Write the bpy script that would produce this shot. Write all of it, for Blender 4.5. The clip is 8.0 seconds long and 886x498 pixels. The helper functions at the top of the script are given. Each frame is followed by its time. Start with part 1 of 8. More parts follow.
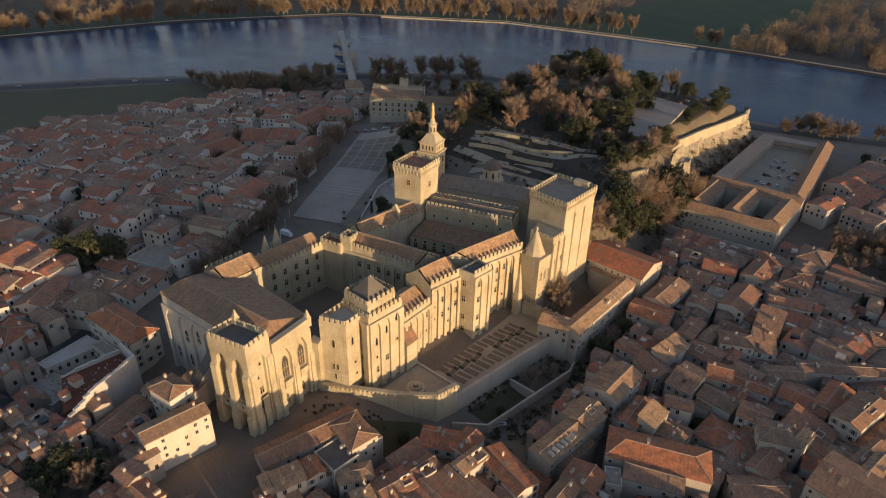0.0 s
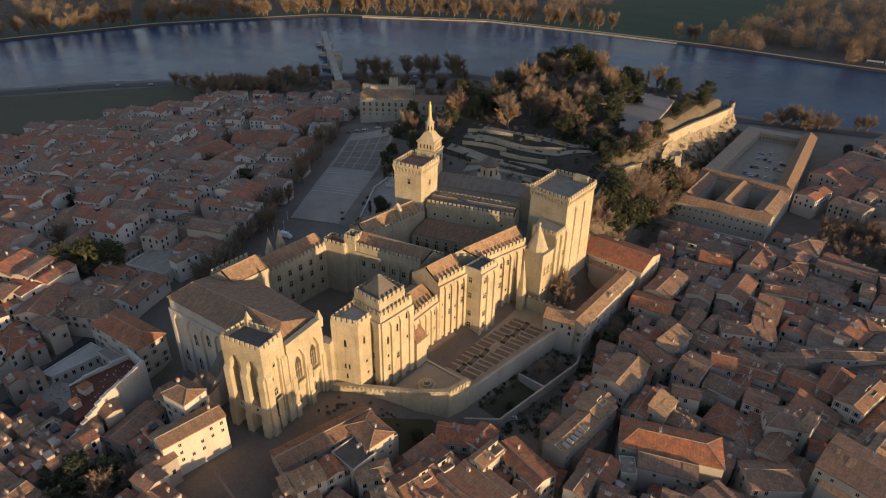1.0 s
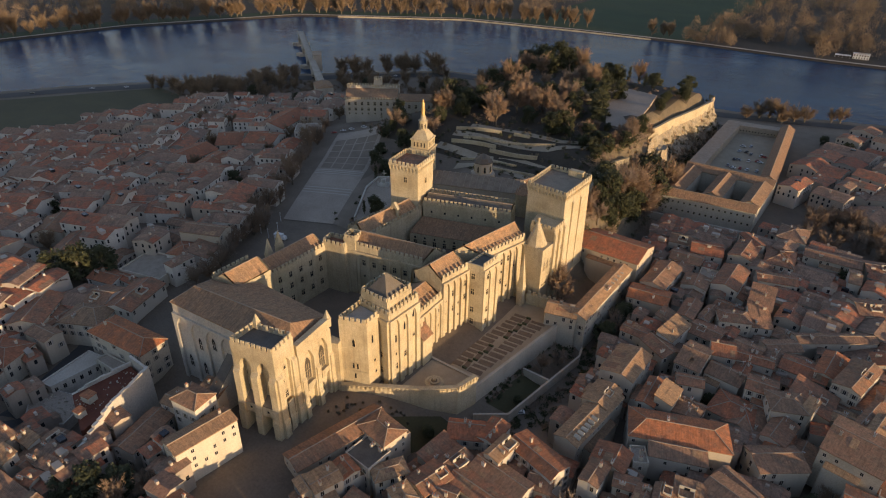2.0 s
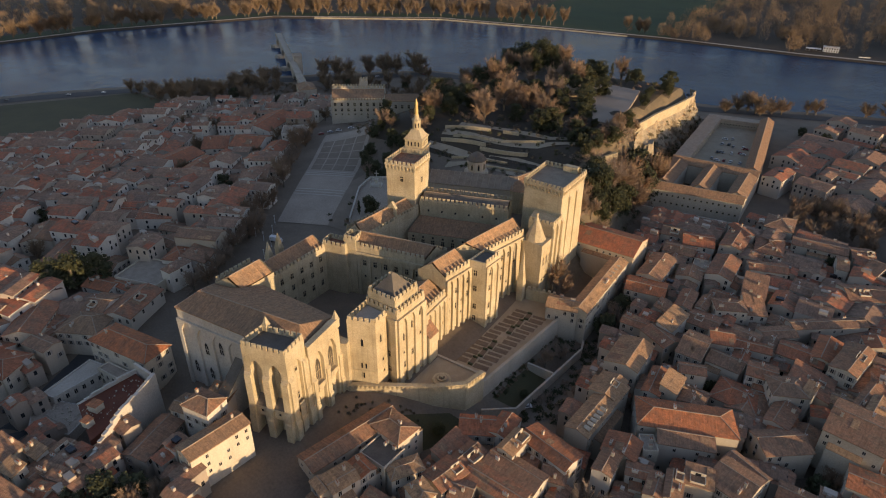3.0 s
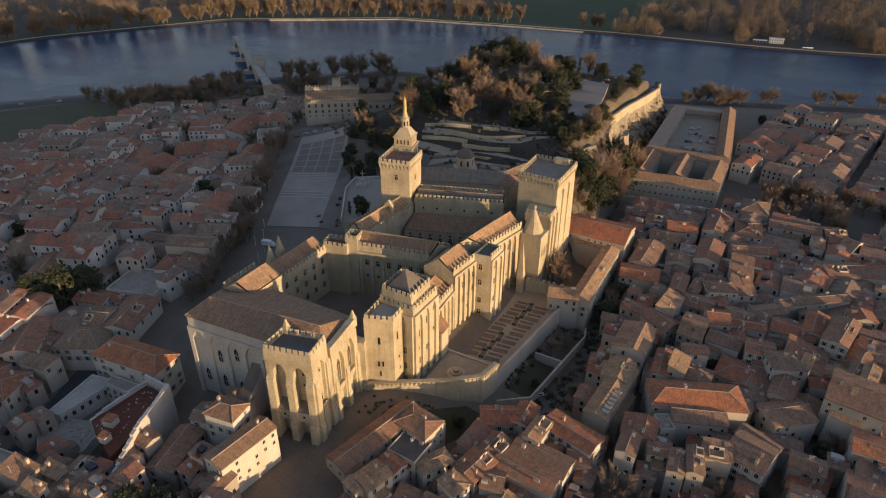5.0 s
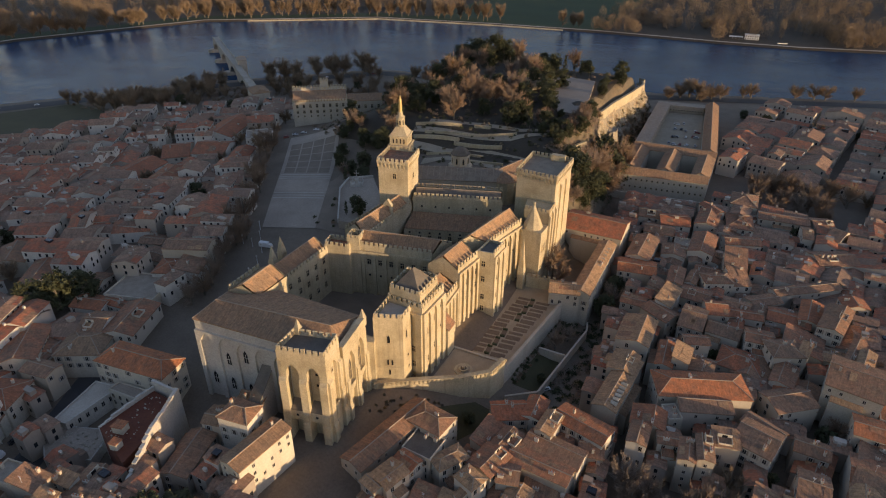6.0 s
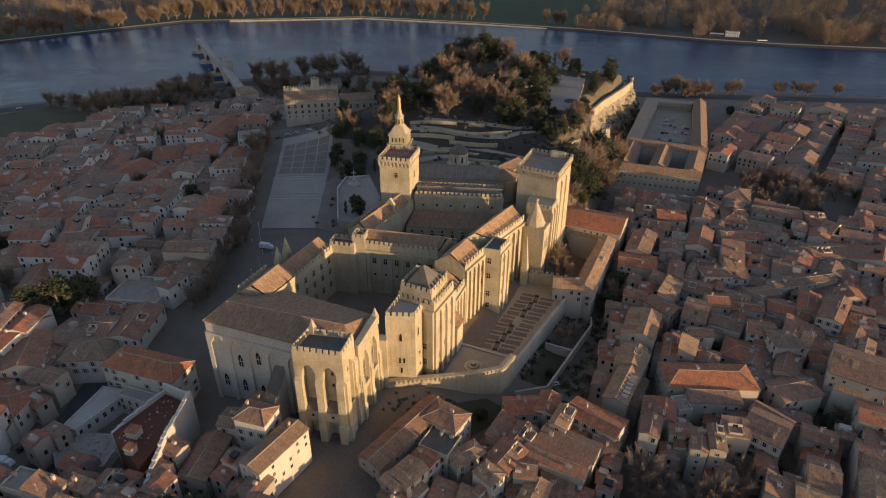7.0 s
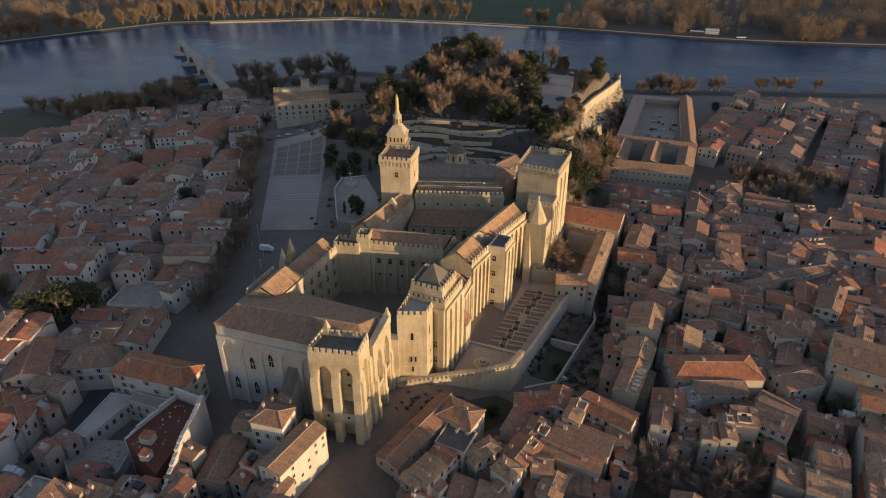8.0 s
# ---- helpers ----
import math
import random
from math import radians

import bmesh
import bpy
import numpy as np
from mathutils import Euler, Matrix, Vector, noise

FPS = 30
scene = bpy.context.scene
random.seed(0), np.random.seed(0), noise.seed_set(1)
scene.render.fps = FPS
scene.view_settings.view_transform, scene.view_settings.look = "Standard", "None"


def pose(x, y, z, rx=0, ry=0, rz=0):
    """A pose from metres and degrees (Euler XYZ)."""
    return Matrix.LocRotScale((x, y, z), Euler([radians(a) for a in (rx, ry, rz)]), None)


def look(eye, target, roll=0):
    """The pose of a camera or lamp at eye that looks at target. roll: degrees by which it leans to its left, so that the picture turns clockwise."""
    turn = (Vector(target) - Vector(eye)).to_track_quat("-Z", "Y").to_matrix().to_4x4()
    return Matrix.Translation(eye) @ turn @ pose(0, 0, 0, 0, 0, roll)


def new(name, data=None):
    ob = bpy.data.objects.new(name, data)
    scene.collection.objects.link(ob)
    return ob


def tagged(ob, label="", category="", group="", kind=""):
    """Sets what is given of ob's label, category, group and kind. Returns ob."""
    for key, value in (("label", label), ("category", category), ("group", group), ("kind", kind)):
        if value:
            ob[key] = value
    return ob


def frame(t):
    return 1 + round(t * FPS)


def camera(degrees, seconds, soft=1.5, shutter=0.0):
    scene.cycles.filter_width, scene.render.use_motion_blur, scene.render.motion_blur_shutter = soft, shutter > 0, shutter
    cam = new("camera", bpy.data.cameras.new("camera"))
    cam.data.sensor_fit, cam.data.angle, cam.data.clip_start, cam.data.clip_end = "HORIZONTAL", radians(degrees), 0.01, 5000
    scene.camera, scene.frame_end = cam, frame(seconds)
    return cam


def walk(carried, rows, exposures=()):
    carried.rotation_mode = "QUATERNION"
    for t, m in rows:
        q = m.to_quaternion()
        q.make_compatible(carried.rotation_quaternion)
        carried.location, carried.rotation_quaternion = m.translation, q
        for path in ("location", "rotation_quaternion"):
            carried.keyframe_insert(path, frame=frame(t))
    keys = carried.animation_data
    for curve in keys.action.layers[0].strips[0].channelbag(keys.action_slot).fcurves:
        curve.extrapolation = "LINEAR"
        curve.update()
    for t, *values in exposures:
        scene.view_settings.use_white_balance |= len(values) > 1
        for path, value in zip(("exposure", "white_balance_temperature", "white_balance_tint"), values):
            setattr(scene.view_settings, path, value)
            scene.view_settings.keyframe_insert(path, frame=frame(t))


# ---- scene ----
cam = camera(71.0, 8.0, soft=1.1)
PATH = [
    (0, (1.376, 0.084, 149.485), (0.25, 1.405, 148.491), 1.5),
    (0.5, (-2.084, -3.86, 149.304), (-3.184, -2.518, 148.31), 1.3),
    (1, (-5.257, -7.506, 149.211), (-6.336, -6.147, 148.217), 1.1),
    (1.5, (-9.475, -11.155, 148.817), (-10.523, -9.772, 147.822), 1.1),
    (3, (-20.732, -21.703, 148.194), (-21.689, -20.255, 147.2), 0.6),
    (3.5, (-24.757, -24.873, 147.927), (-25.685, -23.407, 146.933), 0.5),
    (4, (-28.774, -28.148, 147.677), (-29.67, -26.661, 146.683), 0.4),
    (4.5, (-32.602, -31.252, 147.507), (-33.468, -29.748, 146.514), 0.4),
    (6, (-45.15, -40.035, 147.145), (-45.924, -38.482, 146.151), 0.3),
    (6.5, (-49.424, -42.648, 146.981), (-50.171, -41.083, 145.986), 0.4),
    (7, (-53.994, -45.316, 146.795), (-54.714, -43.738, 145.8), 0.3),
    (7.5, (-58.334, -47.711, 146.902), (-59.028, -46.121, 145.906), 0.4),
    (8, (-62.941, -50.357, 146.621), (-63.605, -48.754, 145.626), 0.2),
]
walk(cam, [(t, look(eye, target, roll)) for t, eye, target, roll in PATH], [(0.0, 1.78, 7900, 35), (8.0, 1.76, 7700, 36)])

# ---- sky and sun: low morning sun from the east ----
SUN_AZ, SUN_EL = -7.5, 2.7   # degrees from +x towards +y, and above the horizon
world = bpy.data.worlds.new("sky")
scene.world = world
world.use_nodes = True
wn = world.node_tree.nodes
wn.clear()
sky = wn.new("ShaderNodeTexSky")
sky.sky_type = "NISHITA"
sky.sun_disc = False
sky.sun_elevation = radians(SUN_EL)
sky.sun_rotation = radians(90 - SUN_AZ)
sky.air_density = 1.0
sky.dust_density = 0.3
sky.ozone_density = 2.3
bg = wn.new("ShaderNodeBackground")
bg.inputs["Strength"].default_value = 0.15
wo = wn.new("ShaderNodeOutputWorld")
world.node_tree.links.new(sky.outputs[0], bg.inputs[0])
world.node_tree.links.new(bg.outputs[0], wo.inputs[0])
sun = new("sun", bpy.data.lights.new("sun", "SUN"))
sun.data.energy = 1.46
sun.data.angle = radians(0.6)
sun.data.color = (1.0, 0.89, 0.54)
sdir = Vector((math.cos(radians(SUN_EL)) * math.cos(radians(SUN_AZ)), math.cos(radians(SUN_EL)) * math.sin(radians(SUN_AZ)), math.sin(radians(SUN_EL))))
sun.matrix_world = look(sdir * 900, (0, 0, 0))

# ---- materials ----
def material(name):
    m = bpy.data.materials.new(name)
    m.use_nodes = True
    nt = m.node_tree
    b = nt.nodes["Principled BSDF"]
    return m, nt, b


def nnoise(nt, vec, scale, detail=4, rough=0.6):
    n = nt.nodes.new("ShaderNodeTexNoise")
    n.inputs["Scale"].default_value = scale
    n.inputs["Detail"].default_value = detail
    n.inputs["Roughness"].default_value = rough
    nt.links.new(vec, n.inputs["Vector"])
    return n.outputs["Fac"]


def nramp(nt, fac, stops):
    r = nt.nodes.new("ShaderNodeValToRGB")
    el = r.color_ramp.elements
    while len(el) < len(stops):
        el.new(0.5)
    for e, (p, c) in zip(el, stops):
        e.position = p
        e.color = (*c, 1)
    nt.links.new(fac, r.inputs[0])
    return r.outputs[0]


def nmix(nt, fac, a, b, mode="MIX"):
    n = nt.nodes.new("ShaderNodeMix")
    n.data_type = "RGBA"
    n.blend_type = mode
    for sock, v in ((n.inputs[0], fac), (n.inputs[6], a), (n.inputs[7], b)):
        if isinstance(v, (int, float)):
            sock.default_value = v
        elif isinstance(v, tuple):
            sock.default_value = (*v, 1)
        else:
            nt.links.new(v, sock)
    return n.outputs[2]


def nmath(nt, op, a, b=0.0, c=0.0):
    n = nt.nodes.new("ShaderNodeMath")
    n.operation = op
    for sock, v in zip(n.inputs, (a, b, c)):
        if isinstance(v, (int, float)):
            sock.default_value = v
        else:
            nt.links.new(v, sock)
    return n.outputs[0]


def npos(nt, sx=1, sy=1, sz=1):
    g = nt.nodes.new("ShaderNodeNewGeometry")
    mp = nt.nodes.new("ShaderNodeMapping")
    mp.inputs["Scale"].default_value = (sx, sy, sz)
    nt.links.new(g.outputs["Position"], mp.inputs["Vector"])
    return mp.outputs[0]


def nbump(nt, b, height, strength, dist):
    n = nt.nodes.new("ShaderNodeBump")
    n.inputs["Strength"].default_value = strength
    n.inputs["Distance"].default_value = dist
    nt.links.new(height, n.inputs["Height"])
    nt.links.new(n.outputs[0], b.inputs["Normal"])


def nrandom(nt):
    return nt.nodes.new("ShaderNodeObjectInfo").outputs["Random"]


def nisland(nt):
    return nt.nodes.new("ShaderNodeNewGeometry").outputs["Random Per Island"]


def surface(name, dark, light, scale=0.3, fine=3.0, rough=0.9, bump=0.25, dist=0.05, stretch=1.0, amount=0.35, tint=None, vary=nrandom):
    """A weathered surface: broad patches between two colours, fine grain over it, and grain relief."""
    m, nt, b = material(name)
    p = npos(nt, 1, 1, stretch)
    broad = nramp(nt, nnoise(nt, p, scale, 5), [(0.3, dark), (0.7, light)])
    grain = nnoise(nt, npos(nt), fine, 4, 0.7)
    col = nmix(nt, amount, broad, nramp(nt, grain, [(0.25, tuple(c * 0.45 for c in dark)), (0.75, tuple(min(1, c * 1.25) for c in light))]))
    if tint:
        col = nmix(nt, nmath(nt, "MULTIPLY_ADD", vary(nt), 0.4, 0.4), col, nramp(nt, vary(nt), tint))
    nt.links.new(col, b.inputs["Base Color"])
    b.inputs["Roughness"].default_value = rough
    nbump(nt, b, grain, bump, dist)
    return m


def limestone():
    m, nt, b = material("limestone")
    p = npos(nt)
    broad = nramp(nt, nnoise(nt, p, 0.09, 6), [(0.3, (0.40, 0.325, 0.21)), (0.5, (0.51, 0.425, 0.285)), (0.72, (0.59, 0.505, 0.36))])
    streak = nnoise(nt, npos(nt, 0.9, 0.9, 0.05), 1.0, 4, 0.65)
    col = nmix(nt, nramp(nt, streak, [(0.52, (0, 0, 0)), (0.75, (0.55, 0.55, 0.55))]), broad, (0.26, 0.21, 0.15))
    blocks = nt.nodes.new("ShaderNodeTexBrick")
    blocks.inputs["Scale"].default_value = 1.0
    blocks.inputs["Brick Width"].default_value = 0.9
    blocks.inputs["Row Height"].default_value = 0.4
    blocks.inputs["Mortar Size"].default_value = 0.02
    blocks.inputs["Color1"].default_value = (0.86, 0.86, 0.86, 1)
    blocks.inputs["Color2"].default_value = (1.06, 1.06, 1.06, 1)
    blocks.inputs["Mortar"].default_value = (0.6, 0.6, 0.6, 1)
    uv = nt.nodes.new("ShaderNodeUVMap")
    nt.links.new(uv.outputs[0], blocks.inputs["Vector"])
    col = nmix(nt, 0.65, col, blocks.outputs["Color"], "MULTIPLY")
    fine = nnoise(nt, p, 2.2, 5, 0.7)
    col = nmix(nt, 0.5, col, nramp(nt, fine, [(0.3, (0.62, 0.6, 0.56)), (0.6, (1.08, 1.06, 1.02))]), "MULTIPLY")
    nt.links.new(col, b.inputs["Base Color"])
    b.inputs["Roughness"].default_value = 0.92
    nbump(nt, b, nmath(nt, "ADD", nnoise(nt, p, 1.2, 5, 0.75), nmath(nt, "MULTIPLY", blocks.outputs["Fac"], -0.4)), 0.5, 0.12)
    return m


def greyed(c, k):
    """A colour drawn towards its own grey by the share k."""
    g = 0.3 * c[0] + 0.59 * c[1] + 0.11 * c[2]
    return tuple(v * (1 - k) + g * k for v in c)


def roof_tiles(name, stops, moss=(0.24, 0.155, 0.105), vary=nrandom, grey=0.0):
    """Canal tiles: ribs that run down the slope (u across, v down the slope), courses, patches of lichen and mended spots."""
    m, nt, b = material(name)
    uv = nt.nodes.new("ShaderNodeUVMap")
    sep = nt.nodes.new("ShaderNodeSeparateXYZ")
    nt.links.new(uv.outputs[0], sep.inputs[0])
    ribs = nmath(nt, "ABSOLUTE", nmath(nt, "SINE", nmath(nt, "MULTIPLY", sep.outputs[0], 10.5)))
    rows = nmath(nt, "FRACT", nmath(nt, "MULTIPLY", sep.outputs[1], 2.2))
    base = nramp(nt, vary(nt), [(t, greyed(c, grey)) for t, c in stops])
    p = npos(nt)
    patch = nnoise(nt, p, 0.28, 6, 0.7)
    col = nmix(nt, nramp(nt, patch, [(0.42, (0, 0, 0)), (0.62, (0.85, 0.85, 0.85))]), base, greyed(moss, grey))
    lichen = nnoise(nt, p, 0.9, 5, 0.75)
    col = nmix(nt, nramp(nt, lichen, [(0.60, (0, 0, 0)), (0.76, (0.35, 0.35, 0.35))]), col, (0.15, 0.11, 0.08))
    pale = nnoise(nt, npos(nt, 1.3, 1.3, 1.3), 1.7, 4, 0.7)
    col = nmix(nt, nramp(nt, pale, [(0.6, (0, 0, 0)), (0.76, (0.4, 0.4, 0.4))]), col, (0.50, 0.37, 0.25))
    tile = nt.nodes.new("ShaderNodeTexVoronoi")
    tile.inputs["Scale"].default_value = 1.5
    nt.links.new(p, tile.inputs["Vector"])
    col = nmix(nt, 0.55, col, nramp(nt, tile.outputs["Color"], [(0.0, (0.55, 0.52, 0.49)), (0.6, (1.0, 1.0, 1.0)), (1.0, (1.4, 1.3, 1.18))]), "MULTIPLY")
    flow = nt.nodes.new("ShaderNodeMapping")
    flow.inputs["Scale"].default_value = (1.8, 0.16, 1.0)
    nt.links.new(uv.outputs[0], flow.inputs["Vector"])
    col = nmix(nt, 0.85, col, nramp(nt, nnoise(nt, flow.outputs[0], 1.0, 5, 0.7), [(0.3, (0.62, 0.60, 0.58)), (0.52, (1.0, 1.0, 1.0)), (0.72, (1.3, 1.25, 1.18))]), "MULTIPLY")
    col = nmix(nt, 0.45, col, nramp(nt, ribs, [(0.0, (0.38, 0.36, 0.35)), (0.6, (1.1, 1.1, 1.1))]), "MULTIPLY")
    nt.links.new(col, b.inputs["Base Color"])
    b.inputs["Roughness"].default_value = 0.95
    nbump(nt, b, nmath(nt, "ADD", ribs, nmath(nt, "MULTIPLY", rows, 0.4)), 0.8, 0.1)
    return m


STONE = limestone()
PALE_STONE = surface("pale_weathered_limestone", (0.40, 0.365, 0.31), (0.64, 0.59, 0.515), 0.11, 1.6, stretch=0.3, amount=0.4)
BRIDGE_STONE = surface("dark_bridge_stone", (0.33, 0.28, 0.22), (0.52, 0.45, 0.36), 0.15, 2.0, stretch=0.5)
STONE_GREY = surface("grey_limestone", (0.36, 0.315, 0.245), (0.52, 0.46, 0.37), 0.12, 2.0, stretch=0.35)
ROCK = surface("rock", (0.16, 0.125, 0.085), (0.46, 0.38, 0.27), 0.16, 0.9, bump=0.9, dist=0.6, amount=0.5)
PLASTER = surface("plaster", (0.36, 0.31, 0.25), (0.54, 0.48, 0.39), 0.25, 2.5, stretch=0.3,
                  tint=[(0.0, (0.52, 0.47, 0.40)), (0.3, (0.46, 0.38, 0.28)), (0.55, (0.36, 0.31, 0.25)), (0.8, (0.60, 0.55, 0.47)), (1.0, (0.50, 0.38, 0.27))])
HOUSE_TINTS = [(0.0, (0.46, 0.39, 0.32)), (0.3, (0.36, 0.285, 0.215)), (0.55, (0.29, 0.235, 0.19)), (0.8, (0.60, 0.53, 0.45)), (1.0, (0.42, 0.32, 0.245))]
FAR_PLASTER = surface("far_plaster", (0.36, 0.30, 0.245), (0.54, 0.465, 0.385), 0.25, 2.5, stretch=0.3, tint=HOUSE_TINTS, vary=nisland)
MORTAR = surface("ridge_mortar", (0.27, 0.20, 0.145), (0.40, 0.31, 0.235), 0.6, 3)
WHITE_PLASTER = surface("white_plaster", (0.52, 0.47, 0.40), (0.70, 0.65, 0.57), 0.2, 2.0, stretch=0.3)
PALE_PLASTER = surface("pale_plaster", (0.46, 0.40, 0.31), (0.62, 0.55, 0.44), 0.2, 2.0, stretch=0.3)
RUST = surface("rust_red_membrane", (0.13, 0.035, 0.02), (0.22, 0.06, 0.03), 0.25, 1.5)
FAR_TILES = roof_tiles("far_roof_tiles", [(0.0, (0.40, 0.195, 0.12)), (0.18, (0.33, 0.205, 0.145)), (0.34, (0.45, 0.245, 0.155)), (0.48, (0.29, 0.18, 0.13)), (0.58, (0.42, 0.20, 0.12)), (0.68, (0.58, 0.19, 0.095)), (1.0, (0.50, 0.14, 0.07))], vary=nisland, grey=0.04)
TILES = roof_tiles("old_roof_tiles", [(0.0, (0.38, 0.19, 0.11)), (0.25, (0.43, 0.225, 0.135)), (0.5, (0.31, 0.175, 0.115)), (0.75, (0.46, 0.19, 0.105)), (1.0, (0.36, 0.21, 0.135))])
TILES_RED = roof_tiles("red_roof_tiles", [(0.0, (0.52, 0.165, 0.08)), (0.5, (0.43, 0.16, 0.085)), (1.0, (0.55, 0.19, 0.085))], (0.30, 0.14, 0.085), grey=0.0)
TILES_OCHRE = roof_tiles("ochre_roof_tiles", [(0.0, (0.47, 0.27, 0.15)), (1.0, (0.52, 0.31, 0.17))], (0.33, 0.21, 0.13))
TILES_BROWN = roof_tiles("brown_roof_tiles", [(0.0, (0.36, 0.205, 0.12)), (1.0, (0.39, 0.235, 0.14))], (0.28, 0.18, 0.115))
NAVE_SLABS = surface("brown_stone_slabs", (0.21, 0.16, 0.115), (0.36, 0.285, 0.21), 0.25, 1.5)
LEAD = surface("lead_roofing", (0.10, 0.085, 0.07), (0.19, 0.165, 0.135), 0.3, 3, rough=0.95)
SLABS = surface("stone_roof_slabs", (0.25, 0.195, 0.145), (0.41, 0.335, 0.26), 0.4, 3)
EARTH = surface("town_ground", (0.13, 0.098, 0.07), (0.23, 0.175, 0.128), 0.06, 1.2)
ASPHALT = surface("asphalt", (0.045, 0.045, 0.047), (0.075, 0.073, 0.07), 0.15, 3)
PAVING = surface("stone_paving", (0.28, 0.22, 0.17), (0.44, 0.355, 0.28), 0.06, 1.4, amount=0.45)
# Brown cobbles of square and lane; also paints the great courtyard's shade.
BROWN_PAVING = surface("brown_cobble_and_shaded_paving", (0.17, 0.13, 0.095), (0.27, 0.205, 0.15), 0.1, 2)
PALE_PAVING = surface("pale_paving", (0.40, 0.345, 0.28), (0.52, 0.455, 0.375), 0.1, 2)
GRASS = surface("grass", (0.05, 0.046, 0.02), (0.09, 0.08, 0.034), 0.05, 1.5)
FIELD = surface("field_grass", (0.016, 0.042, 0.014), (0.032, 0.066, 0.02), 0.02, 0.6)
SOIL = surface("garden_soil", (0.12, 0.082, 0.055), (0.22, 0.155, 0.105), 0.4, 3)
SCRUB = surface("leaf_litter_scrub", (0.095, 0.075, 0.048), (0.22, 0.17, 0.108), 0.15, 1.4, bump=0.6, dist=0.3, amount=0.5)
# Floor of the woods; the shade between trees is put into its dark colour.
SHADED_WOOD_FLOOR = surface("wood_floor_painted_shade", (0.035, 0.028, 0.018), (0.078, 0.058, 0.037), 0.08, 1.0, bump=0.6, dist=0.3)
GRAVEL = surface("gravel", (0.29, 0.23, 0.16), (0.41, 0.335, 0.24), 0.25, 3)
DARK = surface("window_glass_dark", (0.012, 0.013, 0.016), (0.03, 0.032, 0.037), 0.5, 2, rough=0.25)
GLASS = surface("leaded_glass", (0.05, 0.042, 0.032), (0.11, 0.09, 0.07), 0.8, 4, rough=0.4)
FRAME = surface("window_frame", (0.42, 0.38, 0.32), (0.55, 0.5, 0.43), 0.5, 3)
SHUTTER = surface("shutter_paint", (0.22, 0.19, 0.16), (0.36, 0.32, 0.28), 0.5, 3, tint=[(0.0, (0.16, 0.2, 0.22)), (0.5, (0.4, 0.37, 0.33)), (1.0, (0.22, 0.15, 0.1))])
LEAF = surface("evergreen_leaves", (0.036, 0.044, 0.018), (0.082, 0.086, 0.037), 0.5, 2.5)
TWIG = surface("winter_twigs", (0.18, 0.115, 0.075), (0.36, 0.235, 0.15), 0.3, 2.0, tint=[(0.0, (0.20, 0.14, 0.10)), (0.5, (0.29, 0.19, 0.125)), (1.0, (0.27, 0.21, 0.165))])
FAR_TWIG = surface("far_winter_twigs", (0.12, 0.085, 0.058), (0.30, 0.215, 0.14), 0.05, 2.0, tint=[(0.0, (0.11, 0.075, 0.05)), (0.5, (0.24, 0.155, 0.09)), (1.0, (0.36, 0.25, 0.155))], vary=nisland)
BARK = surface("bark", (0.10, 0.08, 0.06), (0.2, 0.17, 0.13), 1.0, 5)
WHITE = surface("white_paint", (0.62, 0.62, 0.62), (0.8, 0.8, 0.78), 0.5, 3, rough=0.5)
GOLD, gnt, gb = material("gilding")
gb.inputs["Base Color"].default_value = (0.52, 0.36, 0.15, 1)
gb.inputs["Metallic"].default_value = 0.35
gb.inputs["Roughness"].default_value = 0.5


def water_material():
    m, nt, b = material("river_water")
    p = npos(nt)
    col = nramp(nt, nnoise(nt, p, 0.006, 4), [(0.3, (0.009, 0.043, 0.092)), (0.7, (0.015, 0.064, 0.124))])
    nt.links.new(col, b.inputs["Base Color"])
    b.inputs["Roughness"].default_value = 0.16
    b.inputs["IOR"].default_value = 1.33
    b.inputs["Specular IOR Level"].default_value = 0.05
    ripples = nnoise(nt, npos(nt, 1, 1.0, 1), 0.35, 5, 0.65)
    calm = nramp(nt, nnoise(nt, npos(nt, 0.7, 1.3, 1), 0.012, 4), [(0.35, (0.25, 0.25, 0.25)), (0.65, (1.0, 1.0, 1.0))])
    wave = nmath(nt, "ADD", nmath(nt, "MULTIPLY", ripples, calm), nnoise(nt, p, 0.05, 3))
    nbump(nt, b, wave, 0.6, 0.8)
    return m


WATER = water_material()

